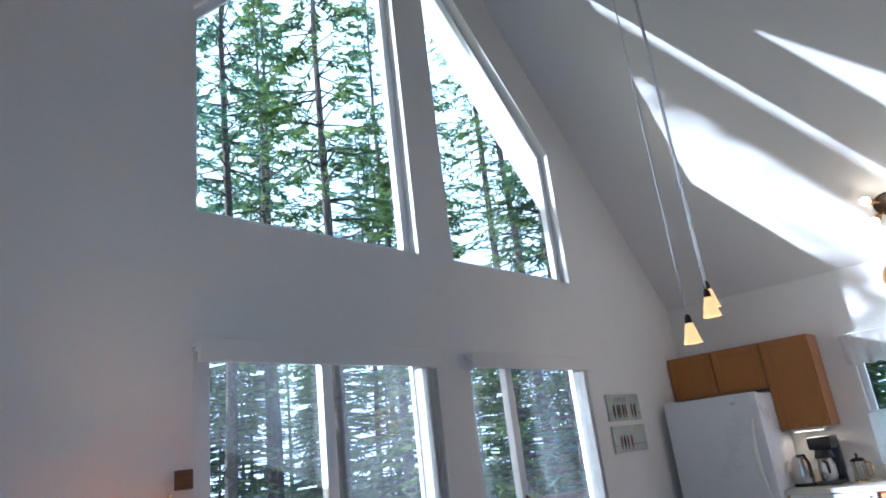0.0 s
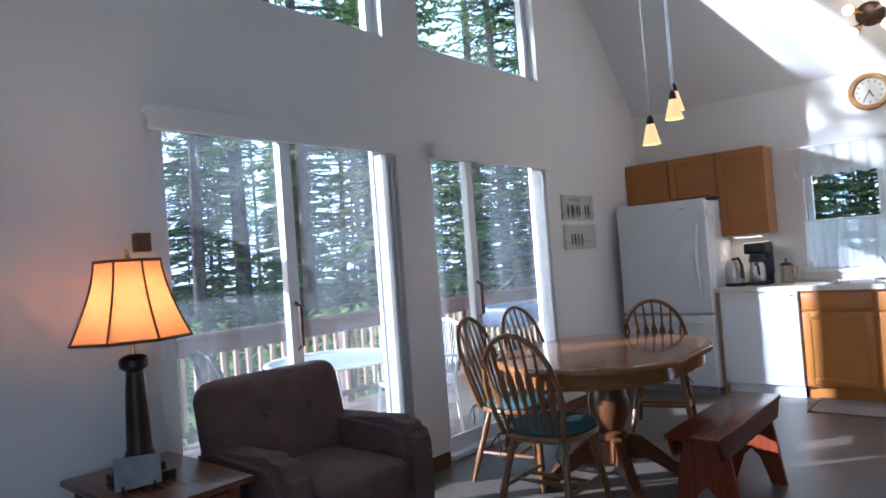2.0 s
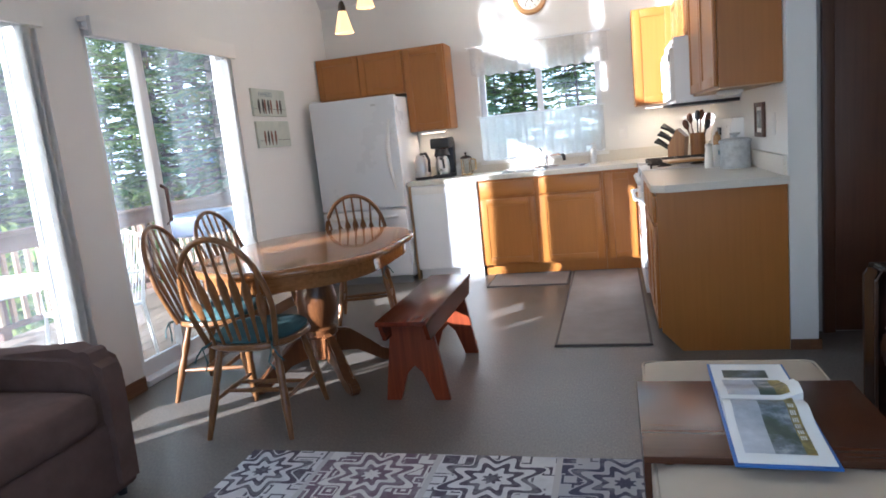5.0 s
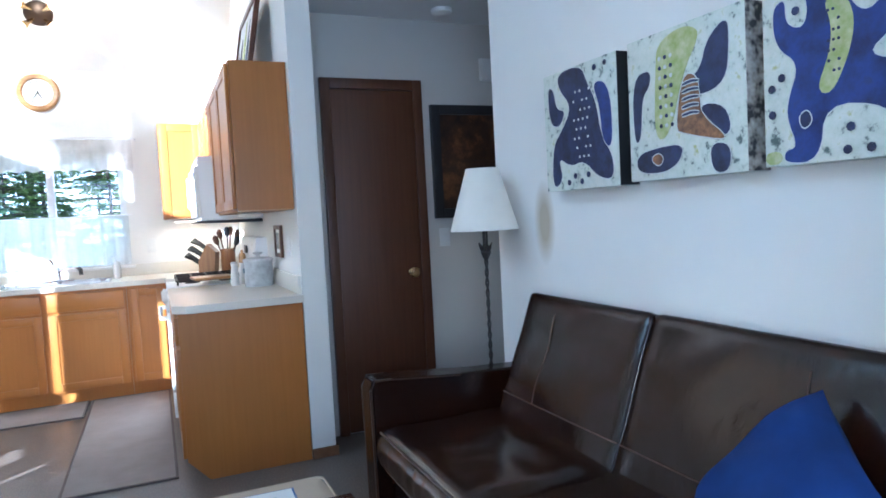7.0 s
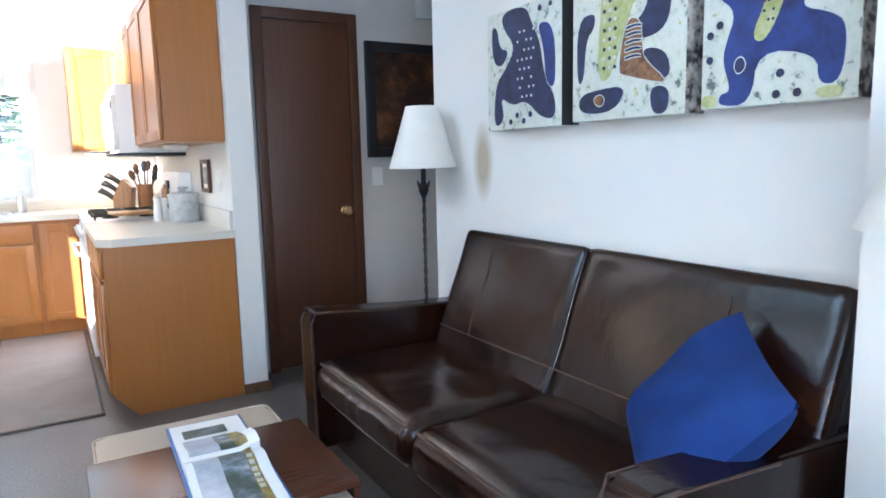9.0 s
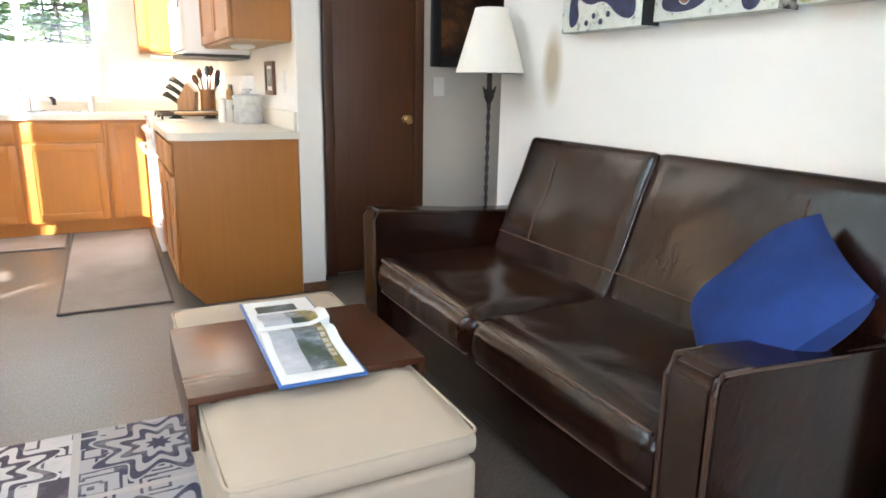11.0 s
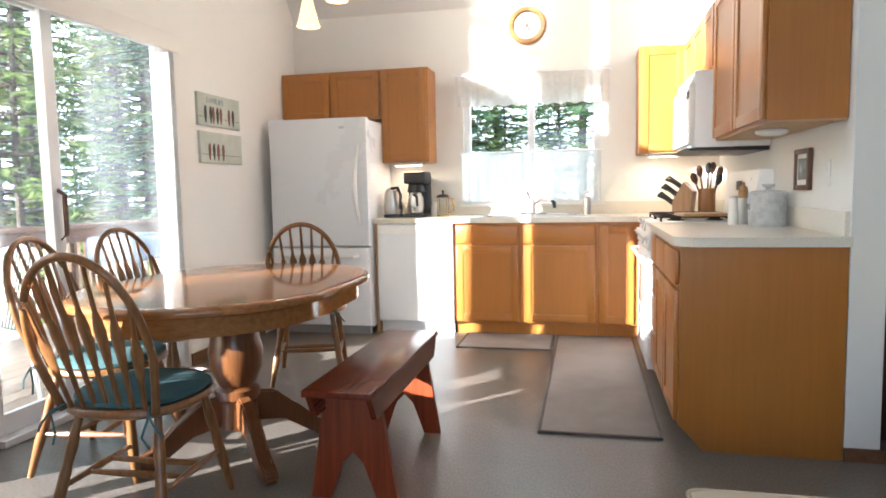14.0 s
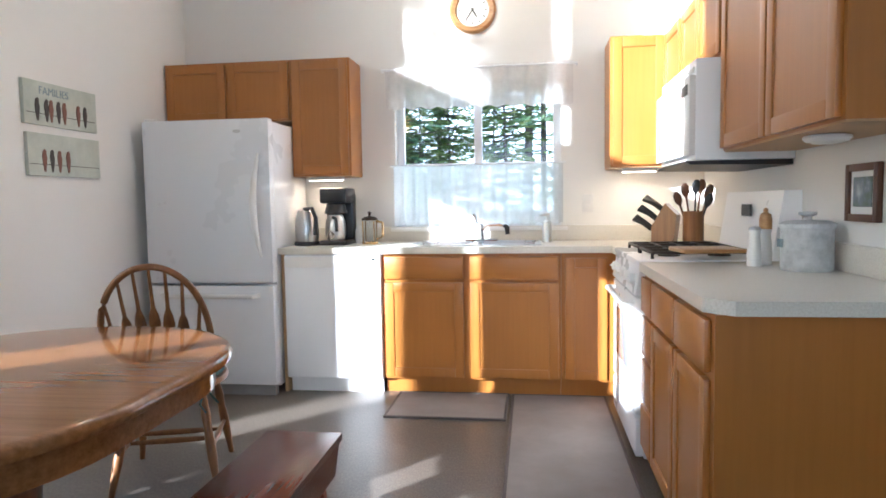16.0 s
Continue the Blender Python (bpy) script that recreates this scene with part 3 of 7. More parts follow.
# ---- glass doors, upper windows, kitchen window ----
def patio_door(name, y0, y1, mull, label):
    d = tagged(new(name), label, "glass door", "patio doors", "structure")
    bm = bm_new()
    xo, xi = XO + 0.02, XO + 0.11
    box(bm, xo, xi, y0, y0 + 0.05, 0.0, DTOP, 0.004)
    box(bm, xo, xi, y1 - 0.05, y1, 0.0, DTOP, 0.004)
    box(bm, xo, xi, y0 + 0.05, y1 - 0.05, DTOP - 0.03, DTOP, 0.004)
    box(bm, xo, xi + 0.03, y0 + 0.05, y1 - 0.05, 0.0, 0.035, 0.004)
    part("door_frame", bm, VINYL, d)
    for k, (a, b, x) in enumerate(((y0 + 0.05, mull + 0.04, xo + 0.02), (mull - 0.04, y1 - 0.05, xo + 0.055))):
        bm = bm_new()
        box(bm, x, x + 0.03, a, a + 0.07, 0.035, DTOP - 0.03, 0.004)
        box(bm, x, x + 0.03, b - 0.07, b, 0.035, DTOP - 0.03, 0.004)
        box(bm, x, x + 0.03, a + 0.07, b - 0.07, 0.035, 0.13, 0.004)
        box(bm, x, x + 0.03, a + 0.07, b - 0.07, DTOP - 0.065, DTOP - 0.03, 0.004)
        sash = part("sash", bm, VINYL, d)
        bm = bm_new()
        box(bm, x + 0.011, x + 0.017, a + 0.07, b - 0.07, 0.13, DTOP - 0.065)
        pane = part("pane", bm, DOOR_GLASS, sash, "", 0)
        pane.visible_shadow = False
    bm = bm_new()
    tube(bm, [(xi - 0.02, mull, 0.9), (xi + 0.03, mull, 0.93), (xi + 0.03, mull, 1.13), (xi - 0.02, mull, 1.16)], 0.012)
    part("handle", bm, RAIL_WOOD, d, "brown wooden pull handle")
    return d


patio_door("door_1", D1[0], D1[1], 2.88, "white vinyl sliding glass door onto the deck")
patio_door("door_2", D2[0], D2[1], 4.45, "white vinyl sliding glass door beside the dining table")


def blind_box(y0, y1):
    b = thing("blind_valance", "off-white boxed valance above the glass door", "valance", None, "door valances")
    bm = bm_new()
    box(bm, XW + 0.06, XW + 0.085, y0 - 0.01, y1 + 0.01, 1.985, 2.09, 0.004)
    part("face_board", bm, WALL, b)
    bm = bm_new()
    box(bm, XW + 0.001, XW + 0.0595, y0 - 0.01, y1 + 0.01, 2.065, 2.089, 0.003)
    part("top_board", bm, WALL, b)
    bm = bm_new()
    box(bm, XW + 0.02, XW + 0.05, y0, y1, 2.04, 2.064)
    part("track", bm, VINYL, b)


blind_box(D1[0], D1[1])
blind_box(D2[0], D2[1] - 0.06)


def upper_window(name, ya, yb, label):
    w = tagged(new(name), label, "window", "gable windows", "structure")
    o = [(ya, UP_SILL), (yb, UP_SILL), (yb, knee_line(yb)), (ya, knee_line(ya))]
    c = (sum(p[0] for p in o) / 4, sum(p[1] for p in o) / 4)
    i_ = [(c[0] + (p[0] - c[0]) * 0.925, c[1] + (p[1] - c[1]) * 0.95) for p in o]
    bm = bm_new()
    for k in range(4):
        prism(bm, [o[k], o[(k + 1) % 4], i_[(k + 1) % 4], i_[k]], XO + 0.02, XO + 0.07)
    part("window_frame", bm, VINYL, w)
    bm = bm_new()
    prism(bm, i_, XO + 0.04, XO + 0.046)
    p = part("pane", bm, GLASS, w, "", 0)
    p.visible_shadow = False


upper_window("window_1", D1[0], D1[1], "tall angled fixed window under the gable")
upper_window("window_2", D2[0], D2[1], "tall angled fixed window under the sloping ceiling")

# Unseen slab, added only to keep direct sun out of the back window.
bm = bm_new()
box(bm, -4.0, 3.2, -4.2, YS - 0.15, 2.3, 2.42)
setting("porch_roof", bm, DECK_WOOD, "unseen wooden slab added to keep sun off the back window", "roof")
w = tagged(new("window_4"), "wide white window in the back wall", "window", "", "structure")
bm = bm_new()
for x0, x1, z0, z1 in ((0.0, 0.05, 0.7, 2.2), (2.15, 2.2, 0.7, 2.2), (0.05, 2.15, 0.7, 0.75), (0.05, 2.15, 2.15, 2.2), (1.075, 1.125, 0.75, 2.15)):
    box(bm, x0, x1, YS - 0.12, YS - 0.07, z0, z1, 0.004)
part("window_frame", bm, VINYL, w)
for x0, x1 in ((0.05, 1.075), (1.125, 2.15)):
    bm = bm_new()
    box(bm, x0, x1, YS - 0.1, YS - 0.094, 0.75, 2.15)
    p = part("pane", bm, GLASS, w, "", 0)
    p.visible_shadow = False

w = tagged(new("window_3"), "white sliding kitchen window over the sink", "window", "", "structure")
bm = bm_new()
for x0, x1, z0, z1 in ((WX0, WX0 + 0.05, WZ0, WZ1), (WX1 - 0.05, WX1, WZ0, WZ1), (WX0 + 0.05, WX1 - 0.05, WZ0, WZ0 + 0.05), (WX0 + 0.05, WX1 - 0.05, WZ1 - 0.05, WZ1), (0.555, 0.61, WZ0 + 0.05, WZ1 - 0.05)):
    box(bm, x0, x1, YN + 0.07, YN + 0.12, z0, z1, 0.004)
part("window_frame", bm, VINYL, w)
bm = bm_new()
box(bm, WX0 - 0.04, WX1 + 0.04, YN - 0.035, YN + 0.07, WZ0 - 0.025, WZ0, 0.006)
part("window_sill", bm, WALL, w)
for x0, x1 in ((WX0 + 0.05, 0.555), (0.61, WX1 - 0.05)):
    bm = bm_new()
    box(bm, x0, x1, YN + 0.092, YN + 0.098, WZ0 + 0.05, WZ1 - 0.05)
    p = part("pane", bm, GLASS, w, "", 0)
    p.visible_shadow = False


def drape(bm, x0, x1, z0, z1, y, amp, folds, seed, sag=0.0):
    rnd = random.Random(seed)
    ph = [rnd.uniform(0, 6.28) for _ in range(4)]
    nx, nz = 120, 8
    grid = []
    for i in range(nx + 1):
        u = i / nx
        col = []
        for j in range(nz + 1):
            v = j / nz
            a = amp * (0.45 + 0.55 * (1 - v))
            yy = y + a * (math.sin(u * folds * 6.28 + ph[0]) + 0.5 * math.sin(u * folds * 11.7 + ph[1]))
            zz = z0 + (z1 - z0) * v + (1 - v) * 0.008 * math.sin(u * folds * 6.28 + ph[2]) + sag * v * math.sin(u * 40)
            col.append(bm.verts.new((x0 + (x1 - x0) * u, yy, zz)))
        grid.append(col)
    for i in range(nx):
        for j in range(nz):
            bm.faces.new((grid[i][j], grid[i + 1][j], grid[i + 1][j + 1], grid[i][j + 1]))


c = thing("cafe_curtain", "sheer white cafe curtain across the lower window half", "curtain")
bm = bm_new()
drape(bm, WX0 - 0.01, WX1 + 0.01, 1.02, 1.43, YN - 0.03, 0.004, 15, 3)
part("cloth", bm, SHEER, c, "", 60)
bm = bm_new()
cyl(bm, (WX0 - 0.03, YN - 0.03, 1.425), (WX1 + 0.03, YN - 0.03, 1.425), 0.006)
part("rod", bm, VINYL, c)
c = thing("curtain_valance", "gathered white valance above the kitchen window", "curtain")
bm = bm_new()
drape(bm, -0.03, 1.215, 1.80, 2.075, YN - 0.06, 0.008, 11, 8)
part("cloth", bm, VALANCE, c, "", 60)
bm = bm_new()
tube(bm, [(-0.06, YN, 2.06), (-0.06, YN - 0.06, 2.06), (1.24, YN - 0.06, 2.06), (1.24, YN, 2.06)], 0.008)
part("rod", bm, VINYL, c)



def blind_stack(y_end, count, gap):
    b = thing("vertical_blind", "white vertical blind slats drawn aside beside the door", "blind", None, "door blinds")
    for k in range(count):
        bm = bm_new()
        m = Matrix.Translation((XW + 0.02, y_end - 0.02 - gap * k, 0)) @ Matrix.Rotation(radians(14 * math.sin(k * 2.1)), 4, "Z")
        prism(bm, [(-0.042, 0.0), (-0.02, 0.005), (0.0, 0.0065), (0.02, 0.005), (0.042, 0.0), (0.042, 0.0012), (0.02, 0.0062), (0.0, 0.0077), (-0.02, 0.0062), (-0.042, 0.0012)], 0.04 + 0.004 * (k % 2), 1.98, "z")
        bmesh.ops.transform(bm, matrix=m, verts=bm.verts[:])
        part("slat", bm, BLIND, b, "", 30)


blind_stack(D1[1], 9, 0.0145)
blind_stack(D2[1] - 0.07, 5, 0.0145)

# Brown hall door with its casing.
d = tagged(new("door_3"), "flat dark brown hall door, closed, with brass knob", "door", "", "structure")
bm = bm_new()
box(bm, 2.335, 2.85, 4.762, 4.788, 0.012, 2.06, 0.003)
part("leaf", bm, DARK_DOOR, d)
bm = bm_new()
box(bm, 2.275, 2.333, 4.755, 4.79, 0, 2.125, 0.004)
box(bm, 2.852, 2.91, 4.755, 4.79, 0, 2.125, 0.004)
box(bm, 2.333, 2.852, 4.755, 4.79, 2.064, 2.125, 0.004)
part("casing", bm, DARK_DOOR, d)
bm = bm_new()
lathe(bm, [(0.028, 0), (0.028, 0.008), (0.011, 0.012), (0.011, 0.03), (0.026, 0.038), (0.03, 0.052), (0.02, 0.064), (0.0, 0.067)], m=Matrix.Translation((2.79, 4.762, 0.95)) @ Matrix.Rotation(radians(90), 4, "X"))
part("knob", bm, BRASS, d, "brass door knob")


# ---- kitchen ----
def panel_door(parent, name, face, a0, a1, z0, z1, depth, knob=False):
    """A flat-panel cabinet front with a raised frame; face gives the plane: ('y', v) faces -y, ('x', v) faces -x."""
    ax, v = face

    def slab(bm, p0, p1, q0, q1, d0, d1, bev):
        if ax == "y":
            box(bm, p0, p1, v - d1, v - d0, q0, q1, bev)
        else:
            box(bm, v - d1, v - d0, p0, p1, q0, q1, bev)

    bm = bm_new()
    r = min(0.055, (z1 - z0) * 0.28, (a1 - a0) * 0.3)
    slab(bm, a0, a0 + r, z0, z1, 0.0, depth, 0.004)
    slab(bm, a1 - r, a1, z0, z1, 0.0, depth, 0.004)
    slab(bm, a0 + r, a1 - r, z0, z0 + r, 0.0, depth, 0.004)
    slab(bm, a0 + r, a1 - r, z1 - r, z1, 0.0, depth, 0.004)
    d = part(name, bm, OAK, parent)
    bm = bm_new()
    slab(bm, a0 + r, a1 - r, z0 + r, z1 - r, 0.0, depth - 0.007, 0.0)
    part("panel", bm, OAK, d)
    return d


def drawer_front(parent, face, a0, a1, z0, z1, depth=0.02):
    ax, v = face
    bm = bm_new()
    if ax == "y":
        box(bm, a0, a1, v - depth, v, z0, z1, 0.007)
    else:
        box(bm, v - depth, v, a0, a1, z0, z1, 0.007)
    part("drawer", bm, OAK_H if ax == "y" else OAK, parent)


CT = 0.905
BF = 6.60
# Base cabinets along the window wall.
cab = thing("sink_cabinet", "honey oak sink base cabinet with two doors", "cabinet", None, "base cabinets")
bm = bm_new()
box(bm, 0.04, 1.11, BF, YN - 0.005, 0.1, 0.865)
box(bm, 0.04, 1.11, BF + 0.06, YN - 0.005, 0.0, 0.1)
part("body", bm, OAK, cab)
for a, b in ((0.055, 0.535), (0.575, 1.095)):
    drawer_front(cab, ("y", BF), a, b, 0.71, 0.845)
    panel_door(cab, "door", ("y", BF), a, b, 0.115, 0.69, 0.02)
cab = thing("corner_cabinet", "honey oak corner base cabinet with one door", "cabinet", None, "base cabinets")
bm = bm_new()
box(bm, 1.112, XK - 0.005, BF, YN - 0.005, 0.1, 0.865)
box(bm, 1.112, XK - 0.005, BF + 0.06, YN - 0.005, 0.0, 0.1)
part("body", bm, OAK, cab)
panel_door(cab, "door", ("y", BF), 1.135, 1.375, 0.115, 0.835, 0.02)

dw = thing("dishwasher", "white built-in dishwasher beside the fridge", "dishwasher")
bm = bm_new()
box(bm, -0.575, 0.035, BF, YN - 0.01, 0.09, 0.862)
part("body", bm, WHITE, dw)
bm = bm_new()
box(bm, -0.572, 0.032, BF - 0.028, BF, 0.1, 0.86, 0.006)
part("door", bm, WHITE, dw)
bm = bm_new()
box(bm, -0.565, 0.025, BF - 0.032, BF - 0.027, 0.785, 0.85, 0.002)
part("control_strip", bm, WHITE_PLASTIC, dw)
bm = bm_new()
box(bm, -0.02, 0.005, BF - 0.0345, BF - 0.031, 0.825, 0.838, 0.001)
part("badge", bm, BLACK, dw)
bm = bm_new()
box(bm, -0.565, 0.025, BF + 0.03, BF + 0.05, 0.0, 0.09)
part("toe_kick", bm, WHITE, dw)
bm = bm_new()
box(bm, -0.6, -0.578, BF - 0.005, YN - 0.005, 0, 0.865, 0.002)
part("filler_panel", bm, OAK_IN, dw)

# Base cabinets along the partition.
RF = 1.42
cab = thing("end_cabinet", "honey oak base cabinet with drawers, doors and end panel", "cabinet", None, "base cabinets")
bm = bm_new()
box(bm, RF, XK - 0.004, 4.515, 5.585, 0.1, 0.865)
box(bm, RF + 0.1, XK - 0.004, 4.515, 5.585, 0.0, 0.1)
part("body", bm, OAK, cab)
bm = bm_new()
prism(bm, [(RF - 0.002, 0.11), (RF + 0.1, 0.0), (XK - 0.004, 0.0), (XK - 0.004, 0.865), (RF - 0.002, 0.865)], 4.50, 4.515, "y")
part("end_panel", bm, OAK, cab)
for a, b in ((4.54, 4.925), (4.945, 5.335)):
    drawer_front(cab, ("x", RF), a, b, 0.70, 0.845)
    panel_door(cab, "door", ("x", RF), a, b, 0.115, 0.68, 0.02)
for z0, z1 in ((0.70, 0.845), (0.515, 0.68), (0.32, 0.495), (0.115, 0.30)):
    drawer_front(cab, ("x", RF), 5.355, 5.57, z0, z1)

# Laminate worktop in one piece, with its splash back.
top = thing("worktop", "pale speckled laminate worktop with low splash back", "worktop")
bm = bm_new()
SX0, SX1, SY0, SY1 = 0.22, 0.98, 6.69, 7.06
for x0, x1, y0, y1 in ((-0.605, SX0, BF - 0.035, YN), (SX1, XK, BF - 0.035, YN), (SX0, SX1, BF - 0.035, SY0), (SX0, SX1, SY1, YN)):
    box(bm, x0, x1, y0, y1, 0.866, CT, 0.0)
box(bm, 1.40, XK, 6.385, BF - 0.035, 0.866, CT)
part("top", bm, LAMINATE, top)
bm = bm_new()
prism(bm, [(1.395, 5.585), (1.395, 4.54), (1.46, 4.475), (XK, 4.475), (XK, 5.585)], 0.866, CT, "z")
part("end_top", bm, LAMINATE, top)
bm = bm_new()
box(bm, -0.605, XK - 0.02, YN - 0.02, YN, CT, CT + 0.1, 0.004)
box(bm, XK - 0.02, XK, 6.385, YN, CT, CT + 0.1, 0.004)
part("splash_back", bm, LAMINATE, top)
bm = bm_new()
box(bm, XK - 0.02, XK, 4.515, 5.585, CT, CT + 0.1, 0.004)
part("end_splash_back", bm, LAMINATE, top)

snk = thing("kitchen_sink", "stainless steel double sink set into the worktop", "sink")
bm = bm_new()
for a, b in ((SX0, 0.585), (0.61, SX1)):
    z = 0.75
    box(bm, a + 0.02, b - 0.02, SY0 + 0.02, SY1 - 0.02, z, z + 0.004)
    box(bm, a + 0.016, a + 0.02, SY0 + 0.016, SY1 - 0.016, z, CT + 0.004)
    box(bm, b - 0.02, b - 0.016, SY0 + 0.016, SY1 - 0.016, z, CT + 0.004)
    box(bm, a + 0.02, b - 0.02, SY0 + 0.016, SY0 + 0.02, z, CT + 0.004)
    box(bm, a + 0.02, b - 0.02, SY1 - 0.02, SY1 - 0.016, z, CT + 0.004)
part("basin", bm, STEEL, snk)
bm = bm_new()
for x0, x1, y0, y1 in ((SX0 - 0.02, SX1 + 0.02, SY0 - 0.02, SY0 + 0.017), (SX0 - 0.02, SX1 + 0.02, SY1 - 0.017, SY1 + 0.03), (SX0 - 0.02, SX0 + 0.017, SY0 + 0.017, SY1 - 0.017), (SX1 - 0.017, SX1 + 0.02, SY0 + 0.017, SY1 - 0.017), (0.568, 0.627, SY0 + 0.017, SY1 - 0.017)):
    box(bm, x0, x1, y0, y1, CT, CT + 0.008, 0.003)
part("rim", bm, STEEL, snk)

fc = thing("kitchen_faucet", "chrome kitchen faucet with black-tipped spout and lever", "faucet")
bm = bm_new()
box(bm, 0.5, 0.72, 7.02, 7.08, CT + 0.008, CT + 0.02, 0.005)
lathe(bm, [(0.024, 0.018), (0.022, 0.06), (0.017, 0.09), (0.017, 0.12), (0.0, 0.125)], (0.61, 7.05, CT), 16)
part("body", bm, CHROME, fc)
bm = bm_new()
tube(bm, [(0.61, 7.05, CT + 0.08), (0.66, 6.99, CT + 0.115), (0.74, 6.9, CT + 0.12), (0.775, 6.86, CT + 0.11)], 0.011)
part("spout", bm, CHROME, fc)
bm = bm_new()
tube(bm, [(0.775, 6.862, CT + 0.114), (0.79, 6.845, CT + 0.1), (0.792, 6.842, CT + 0.06)], [0.014, 0.016, 0.015])
part("spray_head", bm, BLACK, fc, "black spray head")
bm = bm_new()
tube(bm, [(0.585, 7.05, CT + 0.12), (0.575, 7.05, CT + 0.16), (0.56, 7.045, CT + 0.185)], [0.008, 0.009, 0.011])
part("lever", bm, CHROME, fc)

sd = thing("soap_dispenser", "brushed steel soap dispenser on the worktop", "soap dispenser")
bm = bm_new()
lathe(bm, [(0.03, 0), (0.031, 0.1), (0.026, 0.13), (0.012, 0.138)], (1.04, 6.98, CT), 18)
part("bottle", bm, STEEL, sd)
bm = bm_new()
cyl(bm, (1.04, 6.98, CT + 0.136), (1.04, 6.98, CT + 0.17), 0.007)
tube(bm, [(1.055, 6.985, CT + 0.178), (1.03, 6.975, CT + 0.18), (0.995, 6.955, CT + 0.17)], [0.009, 0.009, 0.005])
part("pump", bm, STEEL, sd)


def upper(name, label, x0, x1, y0, y1, z0, z1, face, doors):
    c = thing(name, label, "cabinet", None, "wall cabinets")
    bm = bm_new()
    box(bm, x0, x1, y0, y1, z0 + 0.006, z1)
    part("body", bm, OAK, c)
    bm = bm_new()
    box(bm, x0 + 0.004, x1 - 0.004, y0 + 0.004, y1 - 0.004, z0, z0 + 0.006)
    part("underside", bm, OAK_IN, c, "pale unstained underside")
    for a, b in doors:
        panel_door(c, "door", face, a, b, z0 + 0.015, z1 - 0.015, 0.02)
    return c


UF = 6.885
upper("fridge_cabinet", "short honey oak wall cabinet above the fridge", XW + 0.004, -0.612, UF, YN - 0.004, 1.715, 2.11, ("y", UF), ((-1.47, -1.055), (-1.04, -0.625)))
upper("wall_cabinet", "honey oak wall cabinet above the coffee makers", -0.61, -0.215, UF, YN - 0.004, 1.35, 2.11, ("y", UF), ((-0.597, -0.228),))
UFX = 1.75
upper("wall_cabinet", "honey oak double-door wall cabinet over the worktop end", UFX, XK - 0.004, 4.56, 5.655, 1.365, 2.155, ("x", UFX), ((4.58, 5.1), (5.115, 5.64)))
upper("microwave_cabinet", "short honey oak wall cabinet above the microwave", UFX, XK - 0.004, 5.66, 6.415, 1.775, 2.155, ("x", UFX), ((5.675, 6.03), (6.045, 6.4)))
upper("wall_cabinet", "honey oak wall cabinet in the kitchen corner", UFX, XK - 0.004, 6.42, 6.855, 1.365, 2.155, ("x", UFX), ((6.435, 6.84),))
upper("wall_cabinet", "sunlit honey oak wall cabinet beside the window", 1.42, XK - 0.004, 6.86, YN - 0.004, 1.365, 2.155, ("y", 6.86), ((1.435, 1.74),))

mw = thing("microwave", "white over-range microwave with glass door", "microwave")
bm = bm_new()
box(bm, 1.64, XK - 0.004, 5.67, 6.41, 1.335, 1.768, 0.006)
part("body", bm, WHITE, mw)
bm = bm_new()
box(bm, 1.612, 1.64, 5.87, 6.405, 1.36, 1.70, 0.006)
d = part("door", bm, WHITE, mw)
bm = bm_new()
box(bm, 1.609, 1.613, 5.95, 6.34, 1.42, 1.64, 0.002)
part("window", bm, plain("microwave_glass", (0.4, 0.41, 0.42), 0.08, bump=0), d, "grey meshed glass")
bm = bm_new()
tube(bm, [(1.612, 5.895, 1.66), (1.58, 5.895, 1.63), (1.58, 5.895, 1.43), (1.612, 5.895, 1.40)], 0.01)
part("handle", bm, WHITE_PLASTIC, d)
bm = bm_new()
box(bm, 1.614, 1.64, 5.675, 5.862, 1.36, 1.70, 0.004)
cp = part("control_panel", bm, WHITE_PLASTIC, mw)
bm = bm_new()
box(bm, 1.611, 1.615, 5.71, 5.83, 1.62, 1.665, 0.001)
part("display", bm, BLACK, cp, "dark display")
bm = bm_new()
for i in range(14):
    box(bm, 1.634, 1.642, 5.7 + i * 0.049, 5.735 + i * 0.049, 1.715, 1.735)
part("vent_grille", bm, WHITE_PLASTIC, mw)
bm = bm_new()
prism(bm, [(1.60, 1.333), (1.62, 1.318), (XK - 0.01, 1.31), (XK - 0.01, 1.333)], 5.68, 6.40, "y")
part("base_vent", bm, BLACK, mw, "dark vented underside")


def puck(x, y, z, lit, label):
    p = thing("puck_light", label, "light", None, "under-cabinet lights")
    bm = bm_new()
    lathe(bm, [(0.05, 0), (0.068, -0.004), (0.07, -0.012), (0.06, -0.022)], (x, y, z), 24)
    part("housing", bm, WHITE_PLASTIC, p)
    bm = bm_new()
    lathe(bm, [(0.055, -0.0215), (0.04, -0.028), (0.0, -0.031)], (x, y, z), 24)
    part("lens", bm, PUCK if lit else PUCK_OFF, p)


puck(1.86, 4.93, 1.365, False, "white round puck light, unlit, under the cabinet")
